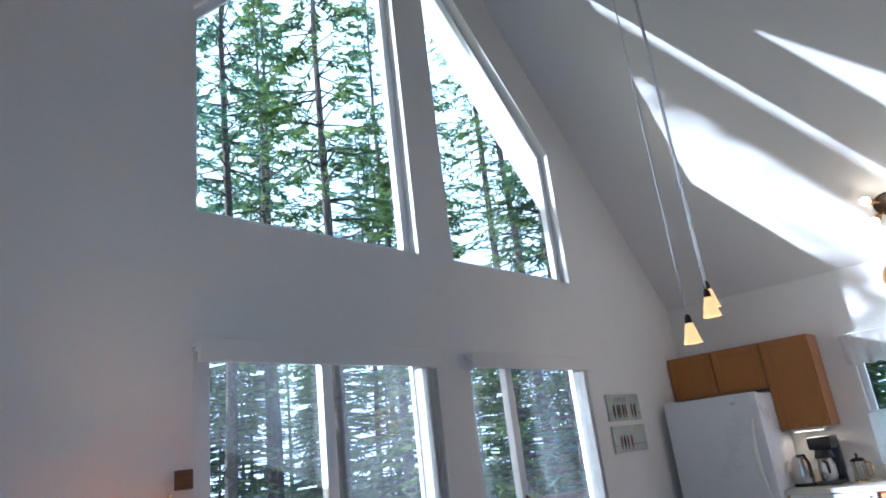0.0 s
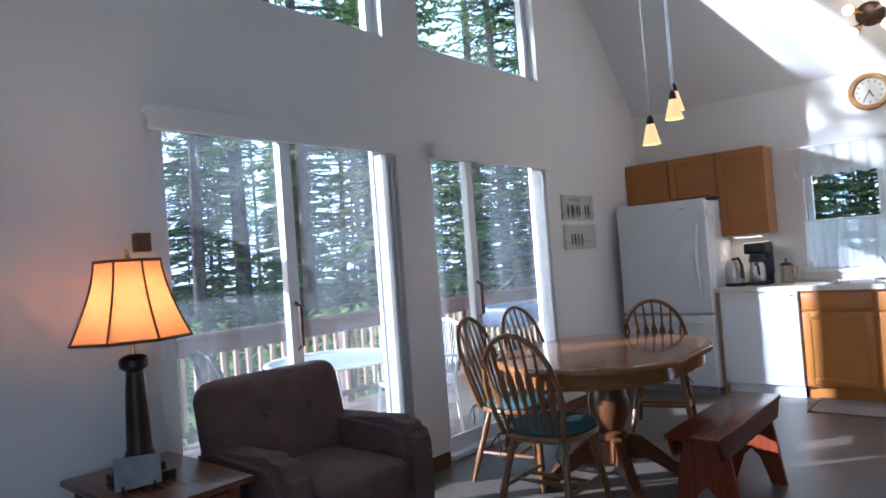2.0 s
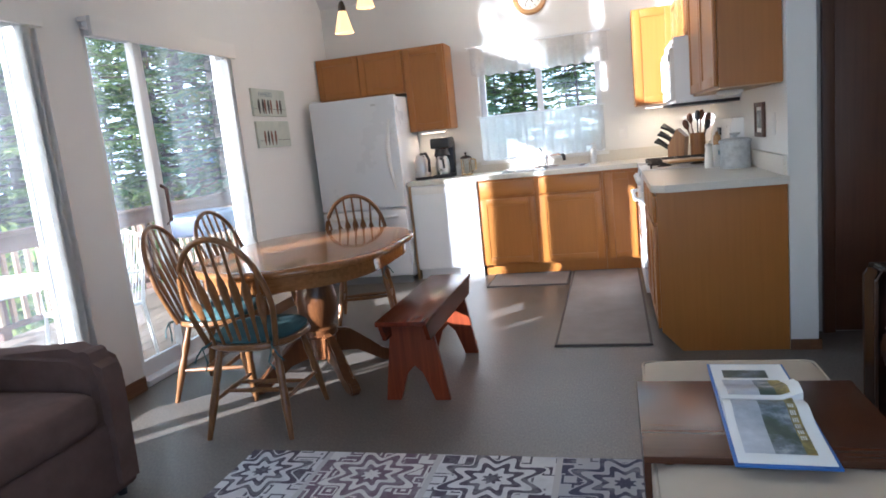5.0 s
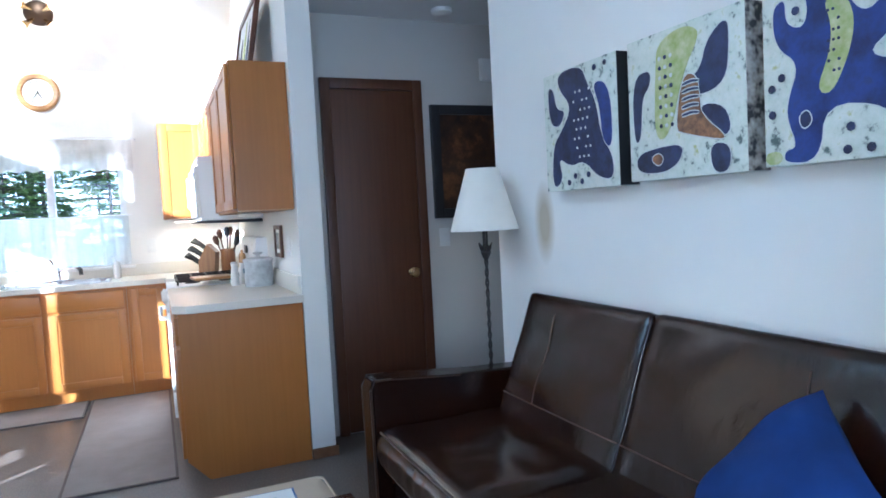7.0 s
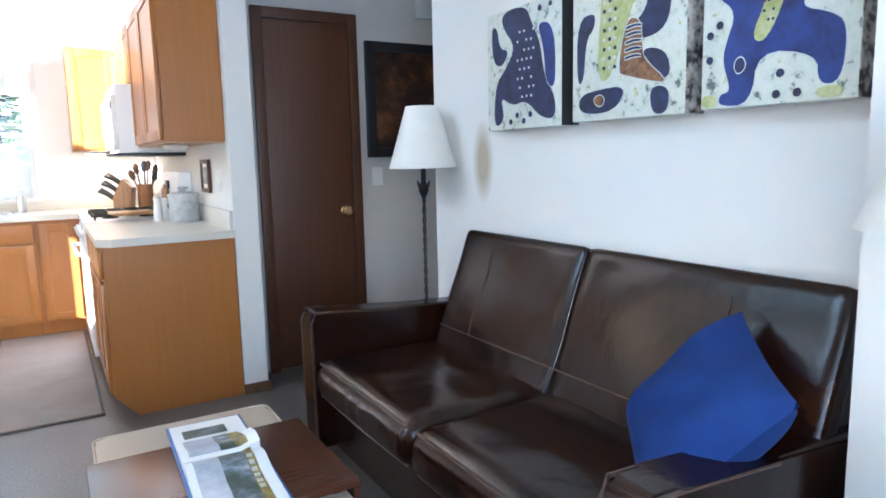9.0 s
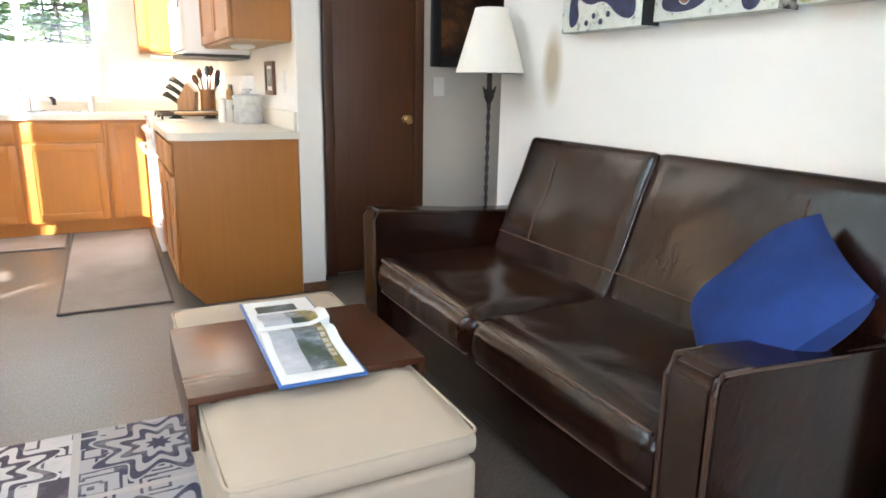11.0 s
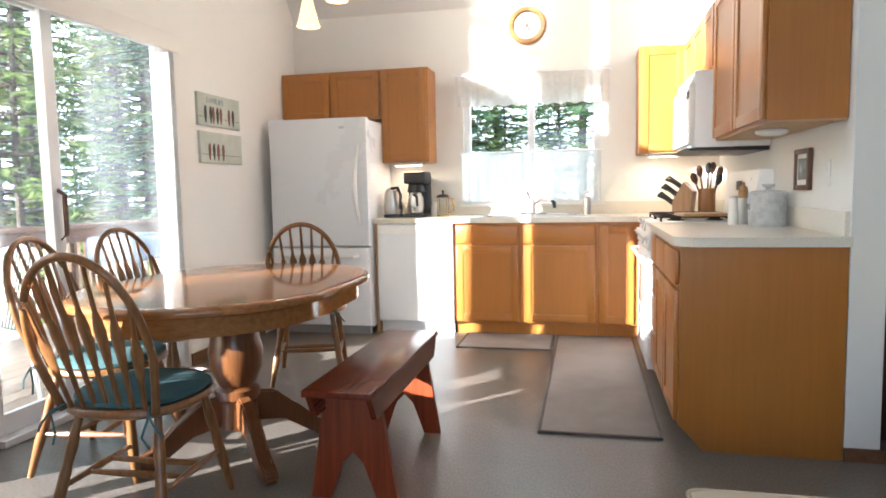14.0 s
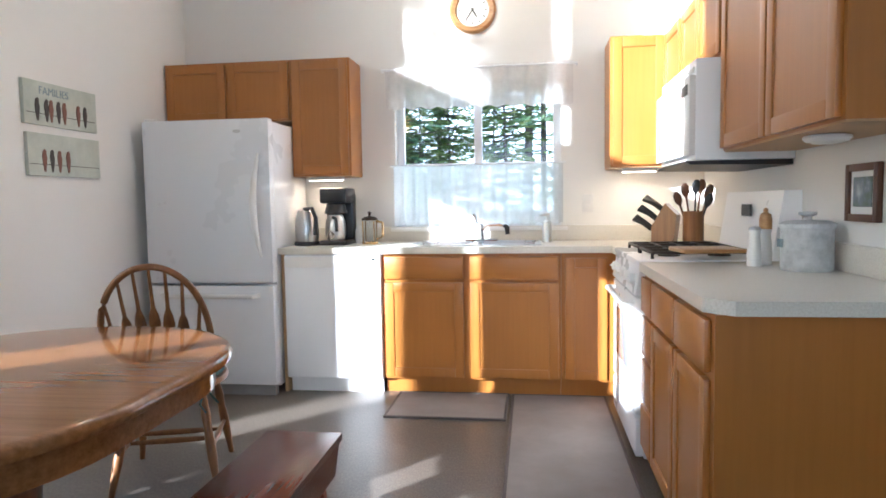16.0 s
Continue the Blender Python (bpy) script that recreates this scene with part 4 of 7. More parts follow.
for nm, x0, x1, y0, y1, z in (("a", -0.53, -0.29, 6.93, 6.99, 1.35), ("b", 1.5, 1.72, 6.93, 6.99, 1.365)):
    s = thing("strip_light", "slim lit strip light under the wall cabinet", "light", None, "under-cabinet lights")
    bm = bm_new()
    box(bm, x0, x1, y0, y1, z - 0.022, z, 0.004)
    part("housing", bm, WHITE_PLASTIC, s)
    bm = bm_new()
    box(bm, x0 + 0.01, x1 - 0.01, y0 + 0.008, y1 - 0.008, z - 0.026, z - 0.0225)
    part("lens", bm, PUCK, s)
    lamp = new("strip_lamp", bpy.data.lights.new("strip_lamp", "AREA"))
    lamp.data.shape, lamp.data.size, lamp.data.size_y, lamp.data.energy, lamp.data.color = "RECTANGLE", x1 - x0 - 0.02, 0.04, 0.3, (1.0, 0.72, 0.42)
    lamp.matrix_world = Matrix.Translation(((x0 + x1) / 2, (y0 + y1) / 2, z - 0.03))

fr = thing("refrigerator", "white bottom-freezer refrigerator with curved handle", "refrigerator")
FX0, FX1, FY = -1.415, -0.605, 6.475
bm = bm_new()
box(bm, FX0 + 0.01, FX1 - 0.005, FY + 0.075, 7.12, 0.05, 1.675, 0.006)
part("body", bm, WHITE, fr)
bm = bm_new()
box(bm, FX0, FX1, FY, FY + 0.07, 0.70, 1.69, 0.014)
ud = part("upper_door", bm, WHITE, fr)
bm = bm_new()
box(bm, FX0, FX1, FY, FY + 0.07, 0.07, 0.685, 0.014)
fd = part("freezer_door", bm, WHITE, fr)
bm = bm_new()
pts, rad = [], []
for i in range(15):
    u = i / 14
    pts.append((FX1 - 0.065 - 0.028 * math.sin(u * math.pi), FY - 0.012 - 0.034 * math.sin(u * math.pi), 0.86 + 0.62 * u))
    rad.append(0.008 + 0.013 * math.sin(u * math.pi))
tube(bm, pts, rad, 10)
part("handle", bm, WHITE_PLASTIC, ud)
bm = bm_new()
tube(bm, [(FX0 + 0.09, FY, 0.625), (FX0 + 0.12, FY - 0.035, 0.62), (FX1 - 0.12, FY - 0.035, 0.62), (FX1 - 0.09, FY, 0.625)], 0.014)
part("handle", bm, WHITE_PLASTIC, fd)
bm = bm_new()
lathe(bm, [(0.026, 0), (0.024, 0.003), (0.0, 0.0035)], n=20, m=Matrix.Translation((FX0 + 0.61, FY, 1.615)) @ Matrix.Rotation(radians(90), 4, "X") @ Matrix.Diagonal((1, 0.4, 1, 1)))
part("badge", bm, STEEL, ud, "small oval metal badge")
bm = bm_new()
box(bm, FX0 + 0.02, FX1 - 0.02, FY + 0.03, FY + 0.08, 0.0, 0.065)
part("base_grille", bm, plain("grille_grey", (0.3, 0.3, 0.3), 0.5), fr)
bm = bm_new()
box(bm, FX0 + 0.01, FX0 + 0.09, FY + 0.02, FY + 0.09, 1.691, 1.705, 0.003)
part("hinge_cap", bm, WHITE_PLASTIC, fr)

# Gas range.
rg = thing("gas_range", "white gas range with black grates between cabinets", "stove")
GX, GY0, GY1 = 1.39, 5.59, 6.38
bm = bm_new()
box(bm, GX + 0.03, XK - 0.06, GY0, GY1, 0.04, 0.885, 0.004)
part("body", bm, WHITE, rg)
bm = bm_new()
box(bm, GX, XK - 0.06, GY0, GY1, 0.886, 0.912, 0.01)
part("cooktop", bm, WHITE, rg)
bm = bm_new()
box(bm, GX - 0.005, GX + 0.028, GY0 + 0.01, GY1 - 0.01, 0.23, 0.745, 0.008)
od = part("oven_door", bm, WHITE, rg)
bm = bm_new()
box(bm, GX - 0.008, GX - 0.004, GY0 + 0.15, GY1 - 0.15, 0.37, 0.62, 0.001)
part("oven_window", bm, plain("oven_glass", (0.3, 0.31, 0.33), 0.08, bump=0), od, "tinted oven glass")
bm = bm_new()
tube(bm, [(GX, GY0 + 0.07, 0.705), (GX - 0.045, GY0 + 0.09, 0.705), (GX - 0.045, GY1 - 0.09, 0.705), (GX, GY1 - 0.07, 0.705)], 0.014)
part("handle", bm, WHITE_PLASTIC, od)
bm = bm_new()
box(bm, GX - 0.005, GX + 0.028, GY0 + 0.01, GY1 - 0.01, 0.045, 0.215, 0.008)
part("drawer", bm, WHITE, rg)
bm = bm_new()
prism(bm, [(GX - 0.01, 0.76), (GX + 0.03, 0.76), (GX + 0.03, 0.884), (GX + 0.012, 0.884)], GY0, GY1, "y")
part("control_front", bm, WHITE, rg)
for i in range(5):
    bm = bm_new()
    y = GY0 + 0.1 + i * (GY1 - GY0 - 0.2) / 4
    lathe(bm, [(0.025, 0), (0.023, 0.022), (0.008, 0.024), (0.006, 0.034), (0.0, 0.034)], n=14, m=Matrix.Translation((GX - 0.001, y, 0.82)) @ Matrix.Rotation(radians(-82), 4, "Y"))
    part("knob", bm, WHITE_PLASTIC, rg)
bm = bm_new()
prism(bm, [(XK - 0.12, 0.90), (XK - 0.004, 0.90), (XK - 0.004, 1.20), (XK - 0.075, 1.20)], GY0, GY1, "y")
bg = part("backguard", bm, WHITE, rg)
bm = bm_new()
box(bm, XK - 0.104, XK - 0.094, 5.93, 6.05, 1.085, 1.14, 0.001)
part("display", bm, BLACK, bg, "dark clock display")
for k, (y0, y1) in enumerate(((GY0 + 0.06, GY0 + 0.37), (GY0 + 0.41, GY1 - 0.06))):
    bm = bm_new()
    x0, x1 = GX + 0.07, XK - 0.17
    for y in (y0, (y0 + y1) / 2, y1):
        box(bm, x0, x1, y - 0.006, y + 0.006, 0.932, 0.945, 0.002)
    for i in range(5):
        x = x0 + (x1 - x0) * i / 4
        box(bm, x - 0.006, x + 0.006, y0, y1, 0.931, 0.944, 0.002)
    for x in (x0, x1):
        for y in (y0, y1):
            box(bm, x - 0.006, x + 0.006, y - 0.006, y + 0.006, 0.911, 0.94)
    part("grate", bm, IRON, rg, "black iron grate")
    for x in (x0 + 0.1, x1 - 0.1):
        bm = bm_new()
        lathe(bm, [(0.05, 0.911), (0.048, 0.918), (0.032, 0.92), (0.032, 0.928), (0.0, 0.929)], (x, (y0 + y1) / 2, 0), 18)
        part("burner", bm, IRON, rg)

# Things on the worktop.
t = thing("thermal_kettle", "stainless kettle with black handle on the worktop", "kettle")
bm = bm_new()
lathe(bm, [(0.07, 0), (0.076, 0.03), (0.078, 0.06), (0.072, 0.15), (0.055, 0.2), (0.03, 0.215), (0.0, 0.218)], (-0.51, 6.83, CT + 0.025), 24)
part("body", bm, STEEL, t)
bm = bm_new()
lathe(bm, [(0.082, 0), (0.082, 0.02), (0.076, 0.026)], (-0.51, 6.83, CT), 24)
part("base", bm, BLACK, t)
bm = bm_new()
tube(bm, [(-0.51, 6.79, CT + 0.235), (-0.45, 6.76, CT + 0.24), (-0.42, 6.745, CT + 0.18), (-0.43, 6.755, CT + 0.07)], 0.013)
part("handle", bm, BLACK, t)
t = thing("coffee_maker", "black drip coffee maker with steel thermal carafe", "coffee maker")
bm = bm_new()
box(bm, -0.42, -0.24, 6.8, 7.06, CT, CT + 0.03, 0.008)
box(bm, -0.42, -0.24, 6.97, 7.07, CT + 0.03, CT + 0.34, 0.015)
box(bm, -0.42, -0.24, 6.82, 7.06, CT + 0.27, CT + 0.37, 0.02)
part("housing", bm, BLACK, t)
bm = bm_new()
lathe(bm, [(0.058, 0), (0.068, 0.04), (0.064, 0.12), (0.045, 0.165), (0.03, 0.17)], (-0.33, 6.875, CT + 0.032), 20)
part("carafe", bm, STEEL, t)
bm = bm_new()
lathe(bm, [(0.075, 0.205), (0.06, 0.265)], (-0.33, 6.89, CT), 18)
part("filter_basket", bm, BLACK, t)
bm = bm_new()
tube(bm, [(-0.33, 6.82, CT + 0.18), (-0.3, 6.785, CT + 0.17), (-0.295, 6.78, CT + 0.09)], 0.011)
part("handle", bm, BLACK, t)
t = thing("pepper_jar", "small white jar beside the coffee maker", "jar")
bm = bm_new()
lathe(bm, [(0.026, 0), (0.028, 0.02), (0.028, 0.09), (0.02, 0.1), (0.02, 0.115), (0.0, 0.117)], (-0.205, 7.0, CT), 16)
part("jar", bm, WHITE_PLASTIC, t)
t = thing("french_press", "glass french press with brass-coloured frame", "coffee press")
PX, PY = -0.12, 6.95
bm = bm_new()
lathe(bm, [(0.048, 0.012), (0.05, 0.02), (0.05, 0.15), (0.053, 0.16)], (PX, PY, CT), 24)
part("beaker", bm, CLEAR, t, "clear glass beaker")
bm = bm_new()
lathe(bm, [(0.053, 0.155), (0.053, 0.165), (0.035, 0.178), (0.008, 0.182), (0.008, 0.2), (0.014, 0.207), (0.0, 0.216)], (PX, PY, CT), 20)
part("lid", bm, BRONZE, t)
bm = bm_new()
for i in range(4):
    a = radians(45 + 90 * i)
    tube(bm, [(PX + 0.053 * math.cos(a), PY + 0.053 * math.sin(a), CT), (PX + 0.053 * math.cos(a), PY + 0.053 * math.sin(a), CT + 0.15)], 0.004, 6)
lathe(bm, [(0.054, 0.0), (0.054, 0.012), (0.05, 0.014)], (PX, PY, CT), 20)
part("frame", bm, BRASS, t)
bm = bm_new()
tube(bm, [(PX + 0.05, PY - 0.02, CT + 0.15), (PX + 0.095, PY - 0.035, CT + 0.14), (PX + 0.095, PY - 0.035, CT + 0.05), (PX + 0.052, PY - 0.02, CT + 0.03)], 0.009)
part("handle", bm, BRASS, t)

t = thing("knife_block", "wooden knife block with black-handled knives", "knife block")
kb = Matrix.Translation((1.70, 6.86, CT)) @ Matrix.Rotation(radians(-25), 4, "Z")
bm = bm_new()
bmx = [(-0.02, 0), (0.11, 0), (0.13, 0.17), (0.06, 0.24), (-0.02, 0.10)]
prism(bm, bmx, -0.05, 0.05, "y")
bmesh.ops.transform(bm, matrix=kb, verts=bm.verts[:])
part("block", bm, CHAIR_WOOD, t)
for i in range(3):
    for j in range(3):
        bm = bm_new()
        b0 = Vector((0.035 - 0.03 * i, -0.033 + 0.033 * j, 0.2 - 0.06 * i))
        tube(bm, [kb @ b0, kb @ (b0 + Vector((-0.05, 0, 0.04))), kb @ (b0 + Vector((-0.11, 0, 0.065 + 0.01 * j)))], [0.011, 0.013, 0.012], 8)
        part("knife_handle", bm, BLACK, t)
t = thing("utensil_crock", "wooden crock holding wooden and steel utensils", "utensil holder")
UX, UY = 1.9, 6.80
bm = bm_new()
lathe(bm, [(0.058, 0), (0.06, 0.01), (0.06, 0.19), (0.054, 0.19), (0.054, 0.02), (0.0, 0.02)], (UX, UY, CT), 24)
part("crock", bm, CHAIR_WOOD, t)
rnd = random.Random(5)
for i in range(7):
    a, h = rnd.uniform(0, 6.28), rnd.uniform(0.27, 0.37)
    p0 = Vector((UX + 0.01 * math.cos(a), UY + 0.01 * math.sin(a), CT + 0.03))
    p1 = Vector((UX + 0.075 * math.cos(a), UY + 0.075 * math.sin(a), CT + h - 0.07))
    p2 = p1 + (p1 - p0).normalized() * 0.085
    bm = bm_new()
    tube(bm, [p0, p1], 0.006, 6)
    tube(bm, [p1, (p1 * 0.7 + p2 * 0.3), (p1 * 0.3 + p2 * 0.7), p2], [0.007, 0.022, 0.024, 0.01], 8, False, 0.4)
    part("utensil", bm, (DARK_DOOR, TURNED, BLACK)[i % 3], t)
t = thing("canister", "galvanised tin canister with lid on the worktop", "canister")
bm = bm_new()
lathe(bm, [(0.084, 0), (0.088, 0.006), (0.087, 0.15), (0.09, 0.155)], (1.93, 5.24, CT), 32)
part("body", bm, GALVANISED, t)
bm = bm_new()
lathe(bm, [(0.093, 0.155), (0.093, 0.17), (0.07, 0.18), (0.015, 0.184), (0.012, 0.195), (0.03, 0.203), (0.03, 0.212), (0.0, 0.214)], (1.93, 5.24, CT), 32)
part("lid", bm, GALVANISED, t)
bm = bm_new()
box(bm, 1.835, 1.8425, 5.225, 5.265, CT + 0.085, CT + 0.115, 0.001)
part("label", bm, LETTER, t)
for nm, lb, x, y, mt in (("pepper_mill", "wooden-topped pepper mill on the worktop", 1.86, 5.46, "m"), ("salt_shaker", "white salt shaker beside the canister", 1.80, 5.40, "s")):
    t = thing(nm, lb, "shaker")
    bm = bm_new()
    lathe(bm, [(0.026, 0), (0.027, 0.05), (0.02, 0.12), (0.024, 0.14)], (x, y, CT), 16)
    part("body", bm, WHITE_PLASTIC, t)
    bm = bm_new()
    lathe(bm, [(0.024, 0.141), (0.024, 0.18), (0.02, 0.2), (0.008, 0.208), (0.01, 0.22), (0.0, 0.226)] if mt == "m" else [(0.024, 0.141), (0.02, 0.152), (0.0, 0.155)], (x, y, CT), 16)
    part("cap", bm, CLOCK_RIM if mt == "m" else STEEL, t)
t = thing("cutting_board", "small wooden cutting board lying on the cooktop", "cutting board")
bm = bm_new()
box(bm, 1.55, 1.80, 5.50, 5.72, 0.946, 0.962, 0.004)
bmesh.ops.rotate(bm, verts=bm.verts[:], cent=(1.67, 5.6, 0.95), matrix=Matrix.Rotation(radians(6), 3, "Z"))
part("board", bm, CLOCK_RIM, t)


def outlet(name, label, m, switch=False):
    o = thing(name, label, "outlet" if not switch else "switch", None)
    bm = bm_new()
    box(bm, -0.036 if not switch else -0.036, 0.036, -0.006, 0.0, -0.058, 0.058, 0.003, m)
    part("plate", bm, WHITE_PLASTIC, o)
    for dz in (-0.024, 0.024) if not switch else (0,):
        bm = bm_new()
        box(bm, -0.016, 0.016, -0.009, -0.006, dz - 0.016, dz + 0.016, 0.003, m)
        part("socket" if not switch else "rocker", bm, WHITE_PLASTIC, o)


outlet("wall_outlet", "white wall outlet beside the kitchen window", pose(1.312, YN, 1.15))
outlet("wall_outlet", "white wall outlet above the worktop end", pose(XK, 4.78, 1.16, 0, 0, -90))
outlet("light_switch", "white light switch on the partition end", pose(XK + 0.13, 4.62, 1.62, 0, 0, 90), True)
outlet("light_switch", "white light switch on the hall wall", pose(3.03, 4.79, 1.15), True)

pf = thing("small_picture", "small framed landscape print in brown frame", "picture")
bm = bm_new()
for y0, y1, z0, z1 in ((4.97, 4.995, 1.085, 1.28), (5.16, 5.185, 1.085, 1.28), (4.995, 5.16, 1.085, 1.11), (4.995, 5.16, 1.255, 1.28)):
    box(bm, XK - 0.022, XK - 0.002, y0, y1, z0, z1, 0.002)
part("frame", bm, DARK_DOOR, pf)
bm = bm_new()
box(bm, XK - 0.012, XK - 0.003, 4.995, 5.16, 1.11, 1.255)
part("mat", bm, PAPER, pf)
bm = bm_new()
box(bm, XK - 0.0145, XK - 0.0125, 5.015, 5.14, 1.135, 1.235)
part("print", bm, PHOTO, pf)

# Framed picture standing above the wall cabinets.
pf = thing("cabinet_top_picture", "framed boat picture standing on top of the cabinets", "picture")
tilt = Matrix.Translation((1.90, 5.3, 2.157)) @ Matrix.Rotation(radians(10), 4, "Y")
bm = bm_new()
for y0, y1, z0, z1 in ((-0.4, -0.36, 0, 0.5), (0.36, 0.4, 0, 0.5), (-0.36, 0.36, 0, 0.04), (-0.36, 0.36, 0.46, 0.5)):
    box(bm, -0.012, 0.018, y0, y1, z0, z1, 0.004, tilt)
part("frame", bm, DARK_DOOR, pf)
bm = bm_new()
box(bm, 0.0, 0.012, -0.36, 0.36, 0.04, 0.46, 0, tilt)
part("print", bm, PAINT_WHITE, pf)
for k, (y, w_, h_, mt) in enumerate(((-0.2, 0.06, 0.3, PAINT_NAVY), (-0.03, 0.09, 0.34, PAINT_LIME), (0.12, 0.07, 0.26, PAINT_NAVY), (0.25, 0.05, 0.2, PAINT_RUST))):
    bm = bm_new()
    prism(bm, [(y - w_, 0.08), (y + w_, 0.08), (y + w_ * 0.2, 0.08 + h_)], -0.004, -0.001, "x")
    bmesh.ops.transform(bm, matrix=tilt, verts=bm.verts[:])
    part("sail", bm, mt, pf)

# Clock on the kitchen wall.
ck = thing("wall_clock", "round wooden wall clock with cream face", "clock")
cm = Matrix.Translation((0.562, YN, 2.44)) @ Matrix.Rotation(radians(90), 4, "X")
bm = bm_new()
lathe(bm, [(0.155, 0.0), (0.155, 0.02), (0.14, 0.035), (0.115, 0.03), (0.108, 0.018), (0.108, 0.0)], n=40, m=cm)
part("rim", bm, CLOCK_RIM, ck)
bm = bm_new()
lathe(bm, [(0.108, 0.0), (0.108, 0.014), (0.0, 0.0145)], n=40, m=cm)
part("face", bm, CLOCK_FACE, ck)
for i in range(12):
    a = radians(30 * i)
    bm = bm_new()
    box(bm, -0.003, 0.003, 0.078, 0.097, 0.0148, 0.0165, 0, cm @ Matrix.Rotation(a, 4, "Z"))
    part("hour_mark", bm, BIRD_DARK, ck)
for a, ln, wd in ((150, 0.055, 0.005), (215, 0.08, 0.0035)):
    bm = bm_new()
    box(bm, -wd, wd, -0.012, ln, 0.017, 0.019, 0, cm @ Matrix.Rotation(radians(-a), 4, "Z"))
    part("clock_hand", bm, BIRD_DARK, ck)

# Ceiling spot cluster.
cl = thing("ceiling_spotlight", "bronze ceiling spotlight cluster with lit bulbs", "ceiling light")
fy = 6.84
fm = Matrix.Translation((0.65, fy, roof(fy))) @ Matrix.Rotation(math.atan(-PITCH), 4, "X") @ Matrix.Rotation(radians(180), 4, "X")
bm = bm_new()
lathe(bm, [(0.10, 0), (0.1, 0.015), (0.07, 0.03), (0.0, 0.035)], n=28, m=fm)
part("canopy", bm, BRONZE, cl)
for i in range(4):
    a = radians(45 + 90 * i)
    base = fm @ Vector((0.06 * math.cos(a), 0.06 * math.sin(a), 0.03))
    tip = base + Vector((0.055 * math.cos(a), -0.045 - 0.015 * (i % 2), -0.02 + 0.035 * math.sin(a)))
    bm = bm_new()
    cyl(bm, base, tip, 0.012, 0.02)
    end = tip + (tip - base).normalized() * 0.05
    cyl(bm, tip, end, 0.026, 0.034, 16)
    sp = part("spot", bm, BRASS, cl)
    bm = bm_new()
    bmesh.ops.create_uvsphere(bm, u_segments=14, v_segments=8, radius=0.038, matrix=Matrix.Translation(end + (tip - base).normalized() * 0.02))
    part("bulb", bm, BULB, sp, "lit frosted bulb")
lamp = new("spot_lamp", bpy.data.lights.new("spot_lamp", "POINT"))
lamp.data.energy, lamp.data.color, lamp.data.shadow_soft_size = 1.1, (1.0, 0.75, 0.45), 0.05
lamp.location = (0.65, fy - 0.22, roof(fy) - 0.12)

# Runner and mat on the kitchen floor.
for nm, lb, x0, x1, y0, y1 in (("runner_rug", "taupe woven kitchen runner with dark binding", 0.82, 1.37, 4.60, 6.62), ("door_mat", "taupe woven mat in front of the sink", 0.13, 0.80, 6.15, 6.63)):
    r = thing(nm, lb, "rug")
    bm = bm_new()
    box(bm, x0 + 0.012, x1 - 0.012, y0 + 0.012, y1 - 0.012, 0.0, 0.01, 0.003)
    part("weave", bm, RUNNER, r)
    bm = bm_new()
    for a, b, c_, d_ in ((x0, x1, y0, y0 + 0.014), (x0, x1, y1 - 0.014, y1), (x0, x0 + 0.014, y0 + 0.014, y1 - 0.014), (x1 - 0.014, x1, y0 + 0.014, y1 - 0.014)):
        box(bm, a, b, c_, d_, 0.0, 0.012, 0.002)
    part("binding", bm, RUNNER_EDGE, r)


# ---- dining ----
def stadium(cx, cy, r, half, n=20):
    out = []
    for i in range(n + 1):
        a = math.pi * i / n
        out.append((cx + r * math.cos(a), cy + half + r * math.sin(a)))
    for i in range(n + 1):
        a = math.pi + math.pi * i / n
        out.append((cx + r * math.cos(a), cy - half + r * math.sin(a)))
    return out


TX, TY = -0.44, 4.18
tb = thing("dining_table", "oval oak pedestal dining table with glossy top", "table")
bm = bm_new()
layers = [(0.0, 0.715), (0.008, 0.718), (0.012, 0.73), (0.008, 0.742), (0.0, 0.748), (-0.02, 0.75)]
rings = [[bm.verts.new((x, y, z)) for x, y in stadium(TX, TY, 0.515 + o, 0.175)] for o, z in layers]
for a, b in zip(rings, rings[1:]):
    for i in range(len(a)):
        bm.faces.new((a[i], a[(i + 1) % len(a)], b[(i + 1) % len(b)], b[i]))
bm.faces.new(rings[-1])
bm.faces.new(list(reversed(rings[0])))
part("tabletop", bm, TABLE_WOOD, tb)
bm = bm_new()
o, i_ = stadium(TX, TY, 0.475, 0.175), stadium(TX, TY, 0.45, 0.175)
for za, zb in ((0.64, 0.7148),):
    vs = [[bm.verts.new((x, y, z)) for x, y in ring] for ring, z in ((o, za), (o, zb), (i_, zb), (i_, za))]
    for k in range(4):
        a, b = vs[k], vs[(k + 1) % 4]
        for j in range(len(a)):
            bm.faces.new((a[j], a[(j + 1) % len(a)], b[(j + 1) % len(b)], b[j]))
part("apron", bm, TABLE_WOOD, tb)
bm = bm_new()
lathe(bm, [(0.12, 0.66), (0.12, 0.635), (0.085, 0.62), (0.08, 0.58), (0.1, 0.52), (0.115, 0.45), (0.11, 0.38), (0.085, 0.32), (0.075, 0.3), (0.095, 0.285), (0.095, 0.25), (0.08, 0.235), (0.085, 0.12), (0.0, 0.11)], (TX, TY, 0), 28)
part("pedestal", bm, TURNED, tb)
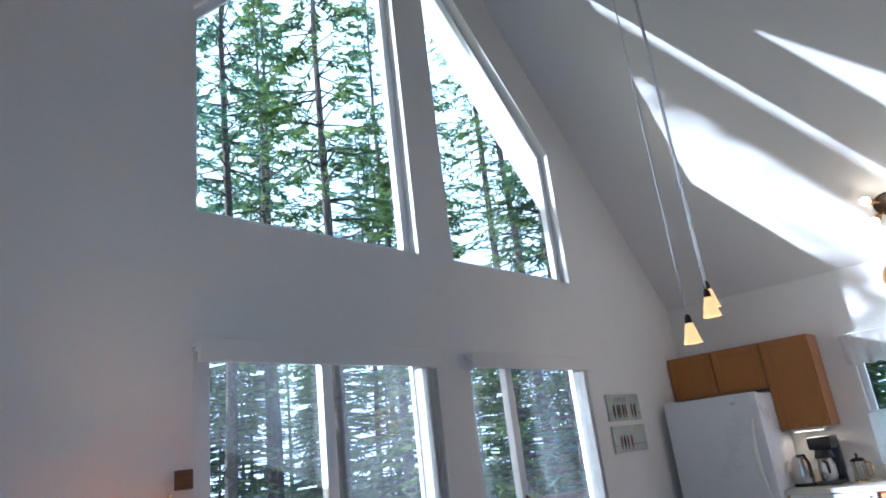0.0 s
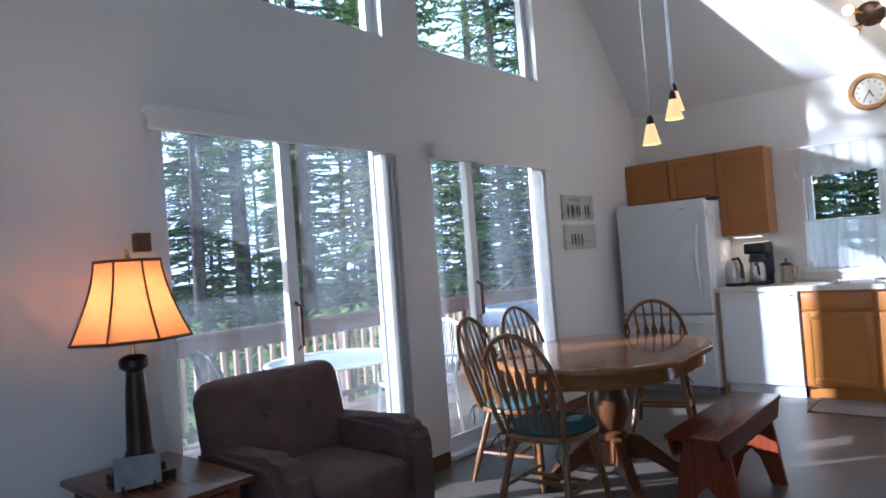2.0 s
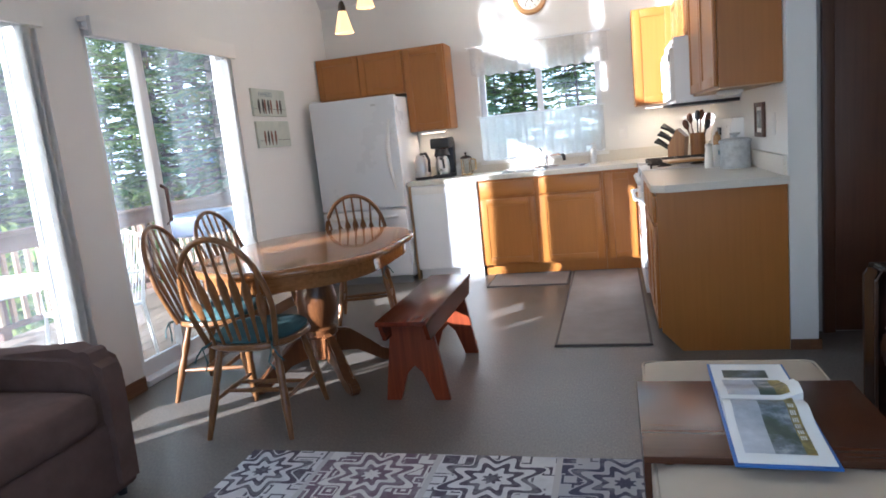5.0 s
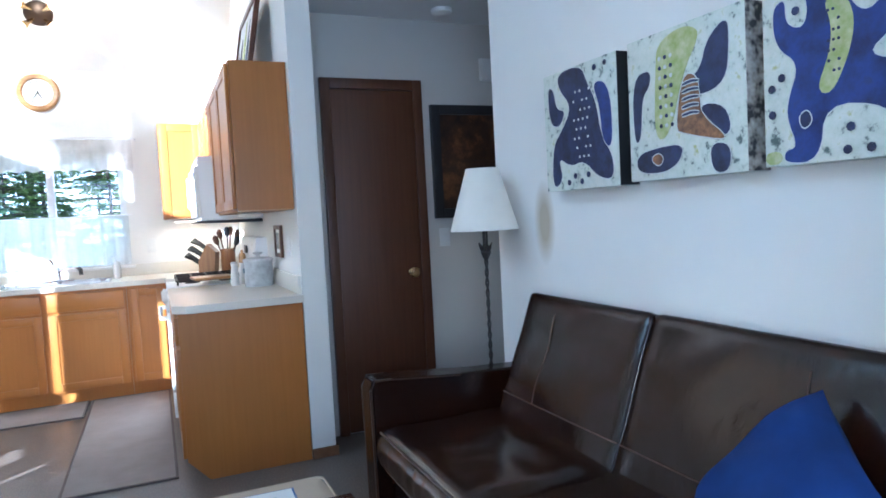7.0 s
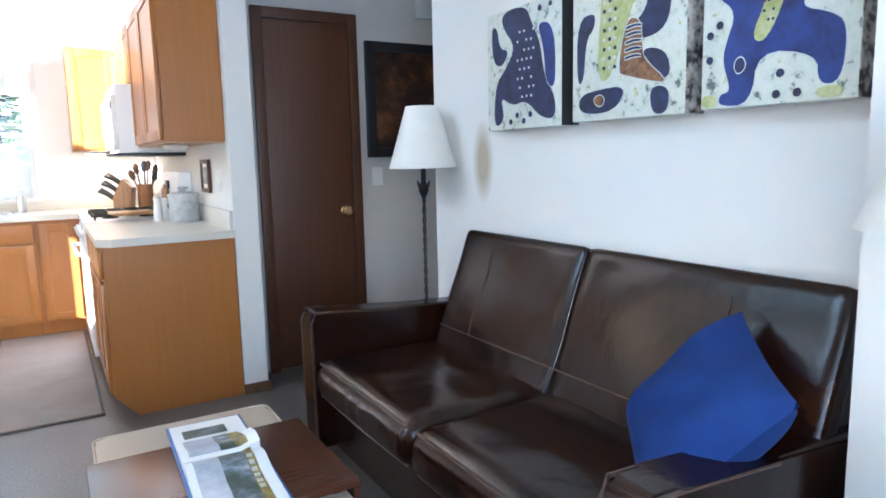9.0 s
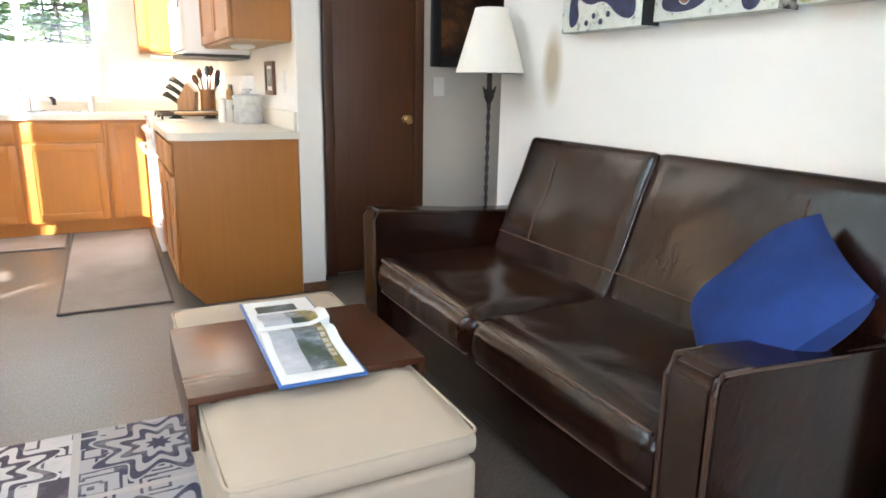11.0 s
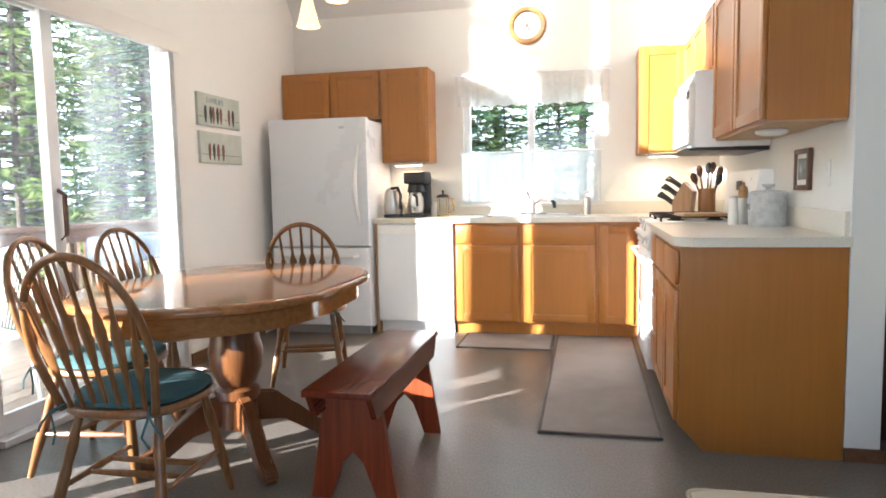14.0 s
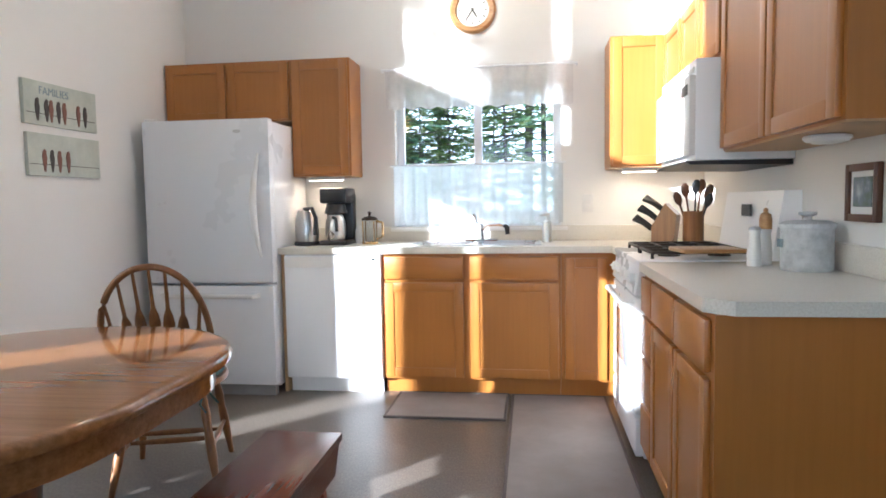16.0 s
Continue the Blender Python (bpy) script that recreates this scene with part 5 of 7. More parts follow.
for k in range(4):
    bm = bm_new()
    mm = Matrix.Translation((TX, TY, 0)) @ Matrix.Rotation(radians(45 + 90 * k), 4, "Z")
    prism(bm, [(0.06, 0.27), (0.16, 0.25), (0.27, 0.16), (0.35, 0.075), (0.42, 0.06), (0.44, 0.03), (0.42, 0.0), (0.36, 0.0), (0.29, 0.05), (0.2, 0.12), (0.06, 0.13)], -0.028, 0.028, "y")
    bmesh.ops.bevel(bm, geom=bm.edges[:], offset=0.008, segments=2, affect="EDGES", clamp_overlap=True)
    bmesh.ops.transform(bm, matrix=mm, verts=bm.verts[:])
    part("foot", bm, TURNED, tb)


def windsor_chair(m, label):
    """Bow-back chair with arrow-shaped spindles; faces +y, its seat's middle over the origin."""
    c = thing("dining_chair", label, "chair", m, "chairs round the table")
    bm = bm_new()
    out = []
    for i in range(36):
        a = 2 * math.pi * i / 36
        x, y = math.cos(a), math.sin(a)
        k = 0.225 * (1.0 + 0.05 * y)
        out.append((math.copysign(abs(x) ** 0.8, x) * k, math.copysign(abs(y) ** 0.8, y) * 0.215))
    lay = [(0.9, 0.405), (1.0, 0.418), (1.0, 0.43), (0.97, 0.44), (0.7, 0.433)]
    rings = [[bm.verts.new((x * s, y * s, z)) for x, y in out] for s, z in lay]
    for a, b in zip(rings, rings[1:]):
        for i in range(36):
            bm.faces.new((a[i], a[(i + 1) % 36], b[(i + 1) % 36], b[i]))
    bm.faces.new(rings[-1])
    bm.faces.new(list(reversed(rings[0])))
    part("seat", bm, CHAIR_WOOD, c)
    legs = [((-0.15, 0.13), (-0.20, 0.215)), ((0.15, 0.13), (0.20, 0.215)), ((-0.14, -0.13), (-0.205, -0.235)), ((0.14, -0.13), (0.205, -0.235))]

    def at(k, z):
        (x0, y0), (x1, y1) = legs[k]
        u = (0.41 - z) / 0.41
        return Vector((x0 + (x1 - x0) * u, y0 + (y1 - y0) * u, z))
    for k in range(4):
        bm = bm_new()
        zs = [(0.41, 0.013), (0.36, 0.015), (0.3, 0.02), (0.24, 0.016), (0.22, 0.019), (0.14, 0.02), (0.05, 0.014), (0.0, 0.012)]
        tube(bm, [at(k, z) for z, _ in zs], [r for _, r in zs], 10)
        part("leg", bm, CHAIR_WOOD, c)
    for a, b, z in ((0, 2, 0.17), (1, 3, 0.17)):
        bm = bm_new()
        p, q = at(a, z), at(b, z)
        tube(bm, [p, p * 0.7 + q * 0.3, (p + q) / 2, p * 0.3 + q * 0.7, q], [0.008, 0.011, 0.014, 0.011, 0.008])
        part("stretcher", bm, CHAIR_WOOD, c)
    for u in (0.35, 0.65):
        bm = bm_new()
        p = at(0, 0.17) * (1 - u) + at(2, 0.17) * u
        q = at(1, 0.17) * (1 - u) + at(3, 0.17) * u
        tube(bm, [p, p * 0.6 + q * 0.4, p * 0.4 + q * 0.6, q], [0.008, 0.013, 0.013, 0.008])
        part("stretcher", bm, CHAIR_WOOD, c)

    def back(u, z):
        return Vector((u, -0.175 - 0.16 * ((z - 0.43) / 0.52) - 0.0 * u, z))
    bm = bm_new()
    pts = []
    for i in range(29):
        a = math.pi * i / 28
        x = 0.205 * math.cos(a)
        z = 0.62 + 0.325 * math.sin(a) ** 0.85 if 0 < i < 28 else 0.62
        pts.append(back(x * (1.0 if abs(x) < 0.2 else 1.0), z))
    pts = [back(0.165, 0.43), back(0.188, 0.53)] + pts + [back(-0.188, 0.53), back(-0.165, 0.43)]
    tube(bm, pts, 0.0135, 10)
    part("bow", bm, CHAIR_WOOD, c)
    for k in range(7):
        u = -1 + k / 3
        top = 0.62 + 0.325 * max(0.0, 1 - (u * 0.86) ** 2) ** 0.42
        x0, x1 = u * 0.13, u * 0.176
        bm = bm_new()
        prof = [(0.0, 0.007), (0.25, 0.009), (0.38, 0.017), (0.55, 0.023), (0.62, 0.018), (0.68, 0.008), (1.0, 0.006)]
        pp = [back(x0 + (x1 - x0) * s, 0.435 + (top - 0.435) * s) for s, _ in prof]
        rows = []
        for p, (_, w_) in zip(pp, prof):
            d = min(w_, 0.0065)
            rows.append([bm.verts.new(p + Vector(o_)) for o_ in ((-w_, 0, 0), (-w_ * 0.6, -d, 0), (w_ * 0.6, -d, 0), (w_, 0, 0), (w_ * 0.6, d, 0), (-w_ * 0.6, d, 0))])
        for a, b in zip(rows, rows[1:]):
            for j in range(6):
                bm.faces.new((a[j], a[(j + 1) % 6], b[(j + 1) % 6], b[j]))
        part("spindle", bm, CHAIR_WOOD, c)
    bm = bm_new()
    lay = [(0.86, 0.434), (0.93, 0.445), (0.93, 0.458), (0.86, 0.47), (0.5, 0.477)]
    rings = [[bm.verts.new((x * s, y * s + 0.01, z)) for x, y in out] for s, z in lay]
    for a, b in zip(rings, rings[1:]):
        for i in range(36):
            bm.faces.new((a[i], a[(i + 1) % 36], b[(i + 1) % 36], b[i]))
    bm.faces.new(rings[-1])
    part("cushion", bm, CUSHION, c, "dark teal tie-on seat cushion")
    for s in (-1, 1):
        for q in (0.0, 1.0):
            bm = bm_new()
            x = s * 0.15
            tube(bm, [(x, -0.18, 0.45), (x + s * 0.02, -0.225, 0.44 - 0.01 * q), (x + s * (0.05 - 0.05 * q), -0.235, 0.40 - 0.03 * q), (x + s * (0.07 - 0.05 * q), -0.225, 0.37 - 0.04 * q)], 0.004, 6)
            part("tie", bm, CUSHION, c)
    return c


first = windsor_chair(pose(-0.47, 3.61, 0, 0, 0, 3), "oak bow-back dining chair with teal seat cushion")
copy_thing(first, pose(-0.94, 4.02, 0, 0, 0, -82))
copy_thing(first, pose(-1.05, 4.62, 0, 0, 0, -96))
copy_thing(first, pose(-0.61, 5.34, 0, 0, 0, 18))

bn = thing("wooden_bench", "reddish cherry wooden bench beside the table", "bench")
bm = bm_new()
box(bm, 0.09, 0.34, 3.68, 4.69, 0.423, 0.447, 0.004)
part("seat", bm, BENCH_WOOD, bn)
for x in (0.095, 0.315):
    bm = bm_new()
    prism(bm, [(3.70, 0.4225), (4.67, 0.4225), (4.62, 0.335), (3.75, 0.335)], x, x + 0.02, "x")
    part("skirt", bm, BENCH_WOOD, bn)
for y in (3.83, 4.52):
    bm = bm_new()
    prism(bm, [(0.05, 0.0), (0.125, 0.0), (0.175, 0.14), (0.215, 0.18), (0.255, 0.14), (0.305, 0.0), (0.38, 0.0), (0.314, 0.422), (0.116, 0.422)], y, y + 0.024, "y")
    bmesh.ops.translate(bm, verts=bm.verts[:], vec=(-0.001, 0, 0))
    part("leg_board", bm, BENCH_LEG, bn)


def pendant(x, y, z, label):
    p = thing("pendant_light", label, "pendant light", None, "pendant lights")
    bm = bm_new()
    zt = roof(y)
    lathe(bm, [(0.05, 0.0), (0.05, -0.03), (0.02, -0.05)], (x, y, zt + 0.02), 16)
    part("canopy", bm, STEEL, p)
    bm = bm_new()
    cyl(bm, (x, y, zt), (x, y, z + 0.15), 0.0065, None, 8)
    part("stem", bm, STEEL, p)
    bm = bm_new()
    lathe(bm, [(0.011, 0.19), (0.022, 0.165), (0.026, 0.125), (0.02, 0.12)], (x, y, z), 16)
    part("socket", bm, BRONZE, p)
    bm = bm_new()
    lathe(bm, [(0.026, 0.13), (0.036, 0.09), (0.05, 0.03), (0.06, 0.0), (0.057, 0.001), (0.046, 0.03), (0.03, 0.09)], (x, y, z), 24)
    part("shade", bm, ALABASTER, p, "lit amber glass shade")


pendant(-0.37, 4.92, 1.975, "pendant light with amber glass shade on long stem")
pendant(-0.27, 5.08, 2.14, "pendant light with amber glass shade on long stem")
pendant(-0.31, 5.22, 2.22, "pendant light with amber glass shade on long stem")
for x, y, z in ((-0.36, 5.04, 1.93),):
    lamp = new("pendant_lamp", bpy.data.lights.new("pendant_lamp", "POINT"))
    lamp.data.energy, lamp.data.color, lamp.data.shadow_soft_size = 1.0, (1.0, 0.7, 0.38), 0.04
    lamp.location = (x, y, z)

# Two painted boards with birds on the gable wall.
for k, (y0, y1, z0, z1, birds) in enumerate(((5.60, 6.13, 1.585, 1.80, ((0.16, 0), (0.28, 0), (0.34, 1), (0.44, 0), (0.52, 1), (0.72, 1), (0.82, 0))), (5.61, 6.14, 1.335, 1.545, ((0.2, 1), (0.3, 0), (0.4, 1), (0.52, 1))))):
    s = thing("bird_sign", "pale sage painted board with a row of birds" if k == 0 else "pale sage painted board with four brown birds", "wall art", None, "bird signs")
    bm = bm_new()
    box(bm, XW, XW + 0.02, y0, y1, z0, z1, 0.002)
    part("board", bm, SIGN_GREEN, s)
    bm = bm_new()
    box(bm, XW + 0.0202, XW + 0.0215, y0 + 0.01, y1 - 0.01, z0 + 0.055, z0 + 0.058)
    part("wire", bm, BIRD_DARK, s)
    for u, c_ in birds:
        y = y0 + (y1 - y0) * u
        bm = bm_new()
        prism(bm, [(y - 0.004, z0 + 0.02), (y + 0.004, z0 + 0.02), (y + 0.012, z0 + 0.06), (y + 0.016, z0 + 0.09), (y + 0.01, z0 + 0.112), (y + 0.013, z0 + 0.122), (y + 0.004, z0 + 0.133), (y - 0.008, z0 + 0.127), (y - 0.016, z0 + 0.095), (y - 0.012, z0 + 0.06)], XW + 0.0202, XW + 0.023, "x")
        part("painted_bird", bm, BIRD_RED if c_ else BIRD_DARK, s)
    if k == 0:
        cu = bpy.data.curves.new("lettering", "FONT")
        cu.body, cu.size, cu.extrude = "FAMILIES", 0.055, 0.0008
        ob = new("lettering", cu)
        ob.data.materials.append(LETTER)
        ob.parent = s
        ob.matrix_world = Matrix.Translation((XW + 0.0215, y0 + 0.1, z1 - 0.062)) @ Matrix.Rotation(radians(90), 4, "Z") @ Matrix.Rotation(radians(90), 4, "X")


# ---- living room ----
rug = thing("area_rug", "flat patchwork rug in white, plum and brick", "rug")
bm = bm_new()
box(bm, -0.37, 1.56, 1.0, 3.27, 0.0, 0.008, 0.002)
part("woven_field", bm, RUG, rug)

# Sofa.
sf = thing("leather_sofa", "dark brown leather sofa with stitched seams", "sofa")
SY0_, SY1_ = 1.73, 3.62
bm = bm_new()
box(bm, 2.17, 2.84, SY0_ + 0.13, SY1_ - 0.13, 0.06, 0.30, 0.02)
part("base", bm, LEATHER, sf)
for y0, y1 in ((SY0_, SY0_ + 0.125), (SY1_ - 0.125, SY1_)):
    bm = bm_new()
    pts = [(2.10, 0.05), (2.86, 0.05), (2.86, 0.60), (2.5, 0.615), (2.2, 0.64), (2.115, 0.645), (2.095, 0.62)]
    prism(bm, pts, y0, y1, "y")
    bmesh.ops.bevel(bm, geom=bm.edges[:], offset=0.022, segments=3, affect="EDGES", clamp_overlap=True)
    arm = part("arm", bm, LEATHER, sf)
    bm = bm_new()
    for yy in (y0 + 0.004, y1 - 0.004):
        tube(bm, [(2.103, yy, 0.07), (2.098, yy, 0.6), (2.118, yy, 0.638), (2.2, yy, 0.634), (2.5, yy, 0.609)], 0.006, 6)
    part("piping", bm, LEATHER_WORN_GLINT, arm, "worn brown piping, lightened for its highlight")
mid = (SY0_ + SY1_) / 2
for y0, y1 in ((SY0_ + 0.13, mid - 0.002), (mid + 0.002, SY1_ - 0.13)):
    bm = bm_new()
    pillow(bm, 2.105, 2.70, y0, y1, 0.285, 0.45, 0.06, 0.024, cuts=30)
    for v in bm.verts:
        if v.co.x < 2.18:
            f = math.sin(math.pi * min(1, max(0, (v.co.z - 0.285) / 0.165)))
            v.co.x += f * (0.0045 * math.sin(v.co.y * 88 + 3 * math.sin(v.co.y * 11)) * (0.5 + 0.5 * math.sin(v.co.y * 17)) - 0.012)
        if v.co.z > 0.4:
            v.co.z += 0.006 * noise.noise(Vector((v.co.x * 9, v.co.y * 6, 1.3))) - 0.006 * math.exp(-((v.co.x - 2.4) / 0.1) ** 2)
    sc = part("seat_cushion", bm, LEATHER, sf)
    bm = bm_new()
    tube(bm, [(2.118, y0 + 0.03, 0.437), (2.113, (y0 + y1) / 2, 0.441), (2.118, y1 - 0.03, 0.437)], 0.005, 6)
    tube(bm, [(2.118, y0 + 0.03, 0.303), (2.113, (y0 + y1) / 2, 0.301), (2.118, y1 - 0.03, 0.303)], 0.005, 6)
    part("piping", bm, LEATHER_WORN_GLINT, sc, "worn brown piping, lightened for its highlight")
lean = Matrix.Translation((2.622, 0, 0.40)) @ Matrix.Rotation(radians(21), 4, "Y")
for y0, y1 in ((SY0_ + 0.02, mid - 0.03), (mid - 0.03, SY1_ - 0.21)):
    bm = bm_new()
    pillow(bm, -0.02, 0.06, y0, y1, 0.02, 0.58, 0.02, 0.006, lean, cuts=24)
    for v in bm.verts:
        v.co.x += 0.006 * noise.noise(Vector((3.1, v.co.y * 5, v.co.z * 7)))
    bc = part("back_cushion", bm, LEATHER, sf)
    bm = bm_new()
    for yy in (y0 + 0.30 if y0 < mid - 0.1 else y0 + 0.52,):
        pts = [lean @ Vector((-0.026, yy + 0.008 * math.sin(i), 0.14 + 0.36 * i / 8)) for i in range(9)]
        tube(bm, pts, 0.0025, 6)
    pts = [lean @ Vector((-0.029 + 0.008 * abs(2 * i / 12 - 1) ** 3, y0 + 0.01 + (y1 - y0 - 0.02) * i / 12, 0.14)) for i in range(13)]
    tube(bm, pts, 0.0025, 6)
    part("stitching", bm, STITCH, bc, "raised brown seam")
bm = bm_new()
prism(bm, [(2.62, 0.3), (2.70, 0.06), (2.885, 0.06), (2.893, 0.905), (2.86, 0.905)], SY0_ + 0.03, SY1_ - 0.22, "y")
part("back_frame", bm, LEATHER, sf)
for x in (2.14, 2.80):
    for y in (SY0_ + 0.06, SY1_ - 0.06):
        bm = bm_new()
        cyl(bm, (x, y, 0.0), (x, y, 0.06), 0.018, 0.024, 12)
        part("foot", bm, BLACK, sf)

pl = thing("throw_pillow", "royal blue suede throw pillow leaning on sofa", "pillow")
pm = Matrix.Translation((2.50, 1.935, 0.655)) @ Matrix.Rotation(radians(-30), 4, "Z") @ Matrix.Rotation(radians(38), 4, "Y") @ Matrix.Rotation(radians(16), 4, "X")
bm = bm_new()
n = 22
grid = {}
for s in (-1, 1):
    for i in range(n + 1):
        for j in range(n + 1):
            u, v = -1 + 2 * i / n, -1 + 2 * j / n
            h = 0.095 * ((1 - u ** 4) * (1 - v ** 4)) ** 0.6 + 0.006 * math.sin(7 * u + 5 * v) * (1 - u * u) * (1 - v * v)
            cx = u * 0.21 * (1 - 0.06 * (1 - v * v))
            cz = v * 0.21 * (1 - 0.06 * (1 - u * u))
            grid[s, i, j] = bm.verts.new(pm @ Vector((s * h, cx, cz)))
    for i in range(n):
        for j in range(n):
            bm.faces.new([grid[s, a, b] for a, b in ((i, j), (i + 1, j), (i + 1, j + 1), (i, j + 1))])
bmesh.ops.remove_doubles(bm, verts=bm.verts[:], dist=0.0005)
part("cushion", bm, BLUE, pl)
bm = bm_new()
tube(bm, [pm @ Vector((-0.02, 0.20, 0.02)), pm @ Vector((-0.025, 0.225, 0.03)), pm @ Vector((-0.02, 0.21, 0.05))], 0.005, 6)
part("tag", bm, BLACK, pl)

# Ottoman with its bridge tray.
ot = thing("storage_ottoman", "long cream linen storage ottoman", "ottoman")
OX0, OX1, OY0, OY1 = 1.275, 1.83, 2.13, 3.27
bm = bm_new()
box(bm, OX0, OX1, OY0, OY1, 0.05, 0.315, 0.02, None, 3)
part("body", bm, OTTOMAN, ot)
bm = bm_new()
pillow(bm, OX0 - 0.006, OX1 + 0.006, OY0 - 0.006, OY1 + 0.006, 0.32, 0.40, 0.035, 0.006, cuts=10)
lid = part("lid", bm, OTTOMAN, ot)
bm = bm_new()
loop = []
for (cx, cy, a0) in ((OX1 - 0.03, OY1 - 0.03, 0), (OX0 + 0.03, OY1 - 0.03, 90), (OX0 + 0.03, OY0 + 0.03, 180), (OX1 - 0.03, OY0 + 0.03, 270)):
    for i in range(5):
        a = radians(a0 + 22.5 * i)
        loop.append((cx + 0.032 * math.cos(a), cy + 0.032 * math.sin(a), 0.388))
tube(bm, loop, 0.004, 6, True)
part("piping", bm, OTTOMAN, lid)
for x in (OX0 + 0.05, OX1 - 0.05):
    for y in (OY0 + 0.05, OY1 - 0.05):
        bm = bm_new()
        cyl(bm, (x, y, 0.0), (x, y, 0.05), 0.016, 0.022)
        part("foot", bm, BLACK, ot)
ty = thing("bridge_tray", "dark walnut tray bridging over the ottoman", "tray")
bm = bm_new()
box(bm, OX0 - 0.03, OX1 + 0.03, 2.485, 2.985, 0.41, 0.43, 0.004)
part("top", bm, TRAY_WOOD, ty)
for x0, x1 in ((OX0 - 0.03, OX0 - 0.012), (OX1 + 0.012, OX1 + 0.03)):
    bm = bm_new()
    box(bm, x0, x1, 2.485, 2.985, 0.29, 0.4095, 0.003)
    part("side", bm, TRAY_WOOD, ty)
bm = bm_new()
box(bm, OX0 + 0.02, OX1 - 0.02, 2.5, 2.97, 0.4005, 0.4095)
part("cleat", bm, TRAY_WOOD, ty)

# Open picture book.
bk = thing("open_book", "large open picture book with mountain photographs", "book")
bmx = Matrix.Translation((1.575, 2.78, 0.431)) @ Matrix.Rotation(radians(-2), 4, "Z") @ Matrix.Diagonal((0.84, 1, 1, 1))
bm = bm_new()
box(bm, -0.135, 0.135, -0.345, 0.33, 0.0, 0.006, 0.002, bmx)
part("cover", bm, plain("book_cover_blue", (0.04, 0.13, 0.38), 0.4, bump=0), bk, "blue cover edge")


def leaf_height(v):
    u = abs(v) / 0.33
    return 0.008 + 0.016 * math.exp(-((u - 0.16) / 0.16) ** 2) + 0.01 * (1 - u)


def page_strip(bm, x0, x1, y0, y1, lift, nx=6, ny=14, wave=0.0):
    g = []
    for i in range(nx + 1):
        col = []
        for j in range(ny + 1):
            x, y = x0 + (x1 - x0) * i / nx, y0 + (y1 - y0) * j / ny
            z = leaf_height(y) + lift
            if wave and x > 0.06 and -0.02 < y < 0.13:
                z += wave * ((x - 0.06) / 0.065)
            col.append(bm.verts.new(bmx @ Vector((x, y, z))))
        g.append(col)
    for i in range(nx):
        for j in range(ny):
            bm.faces.new((g[i][j], g[i + 1][j], g[i + 1][j + 1], g[i][j + 1]))


for y0, y1 in ((-0.335, -0.004), (0.004, 0.32)):
    bm = bm_new()
    page_strip(bm, -0.125, 0.125, y0, y1, 0.0, 8, 18, 0.02 if y0 > 0 else 0)
    r = bmesh.ops.extrude_face_region(bm, geom=bm.faces[:])
    for v in r["geom"]:
        if isinstance(v, bmesh.types.BMVert):
            v.co.z = 0.438
    pg = part("page_block", bm, PAPER, bk)
for x0, x1, y0, y1, mt in ((-0.02, 0.06, -0.29, -0.01, PHOTO), (-0.1, -0.02, -0.29, -0.01, PHOTO_PALE), (0.06, 0.088, -0.29, -0.01, PHOTO_GOLD), (-0.1, 0.0, 0.02, 0.17, PHOTO_PALE), (0.0, 0.05, 0.02, 0.17, PHOTO), (0.05, 0.09, 0.02, 0.17, PHOTO_GOLD), (-0.09, 0.06, 0.19, 0.26, PHOTO)):
    bm = bm_new()
    page_strip(bm, x0, x1, y0, y1, 0.0012, 6, 14, 0.02)
    part("photograph", bm, mt, bk)
bm = bm_new()
for i, (wd, y) in enumerate(((0.05, 0.0), (0.035, 0.012), (0.045, 0.024))):
    for k in range(6):
        yy = -0.22 + k * 0.03
        page_strip(bm, 0.064 + 0.006 * i, 0.067 + 0.006 * i, yy, yy + 0.02, 0.0026, 1, 2)
part("caption_bars", bm, PAPER, bk)

# Floor lamp with twisted iron stem.
fl_ = thing("floor_lamp", "floor lamp with white shade and twisted iron stem", "lamp")
LX, LY = 2.75, 3.69
bm = bm_new()
lathe(bm, [(0.12, 0.0), (0.12, 0.015), (0.05, 0.03), (0.02, 0.06)], (LX, LY, 0), 28)
part("base", bm, IRON, fl_)
for ph in (0, math.pi):
    bm = bm_new()
    tube(bm, [(LX + 0.0055 * math.cos(i * 0.8 + ph), LY + 0.0055 * math.sin(i * 0.8 + ph), 0.05 + i * 0.0124) for i in range(90)], 0.0048, 6)
    part("stem", bm, IRON, fl_)
bm = bm_new()
for i in range(6):
    a = radians(60 * i)
    tube(bm, [(LX, LY, 1.1), (LX + 0.022 * math.cos(a), LY + 0.022 * math.sin(a), 1.13), (LX + 0.034 * math.cos(a), LY + 0.034 * math.sin(a), 1.155)], [0.007, 0.008, 0.003], 6)
lathe(bm, [(0.012, 1.08), (0.025, 1.11), (0.012, 1.15), (0.012, 1.26), (0.0, 1.26)], (LX, LY, 0), 12)
part("finial", bm, IRON, fl_)
bm = bm_new()
lathe(bm, [(0.16, 1.215), (0.076, 1.50), (0.074, 1.50), (0.157, 1.215)], (LX, LY, 0), 40)
part("shade", bm, SHADE_WHITE, fl_, "white linen shade")
bm = bm_new()
for i in range(3):
    a = radians(120 * i)
    cyl(bm, (LX, LY, 1.47), (LX + 0.082 * math.cos(a), LY + 0.082 * math.sin(a), 1.478), 0.002, None, 6)
cyl(bm, (LX, LY, 1.25), (LX, LY, 1.48), 0.004, None, 6)
part("shade_holder", bm, BRASS, fl_)

# White-shaded table lamp on a small stand beside the wing wall.
st = thing("lamp_stand", "small dark wooden side table beside the sofa", "side table")
bm = bm_new()
box(bm, 2.36, 2.56, 1.24, 1.44, 0.56, 0.585, 0.006)
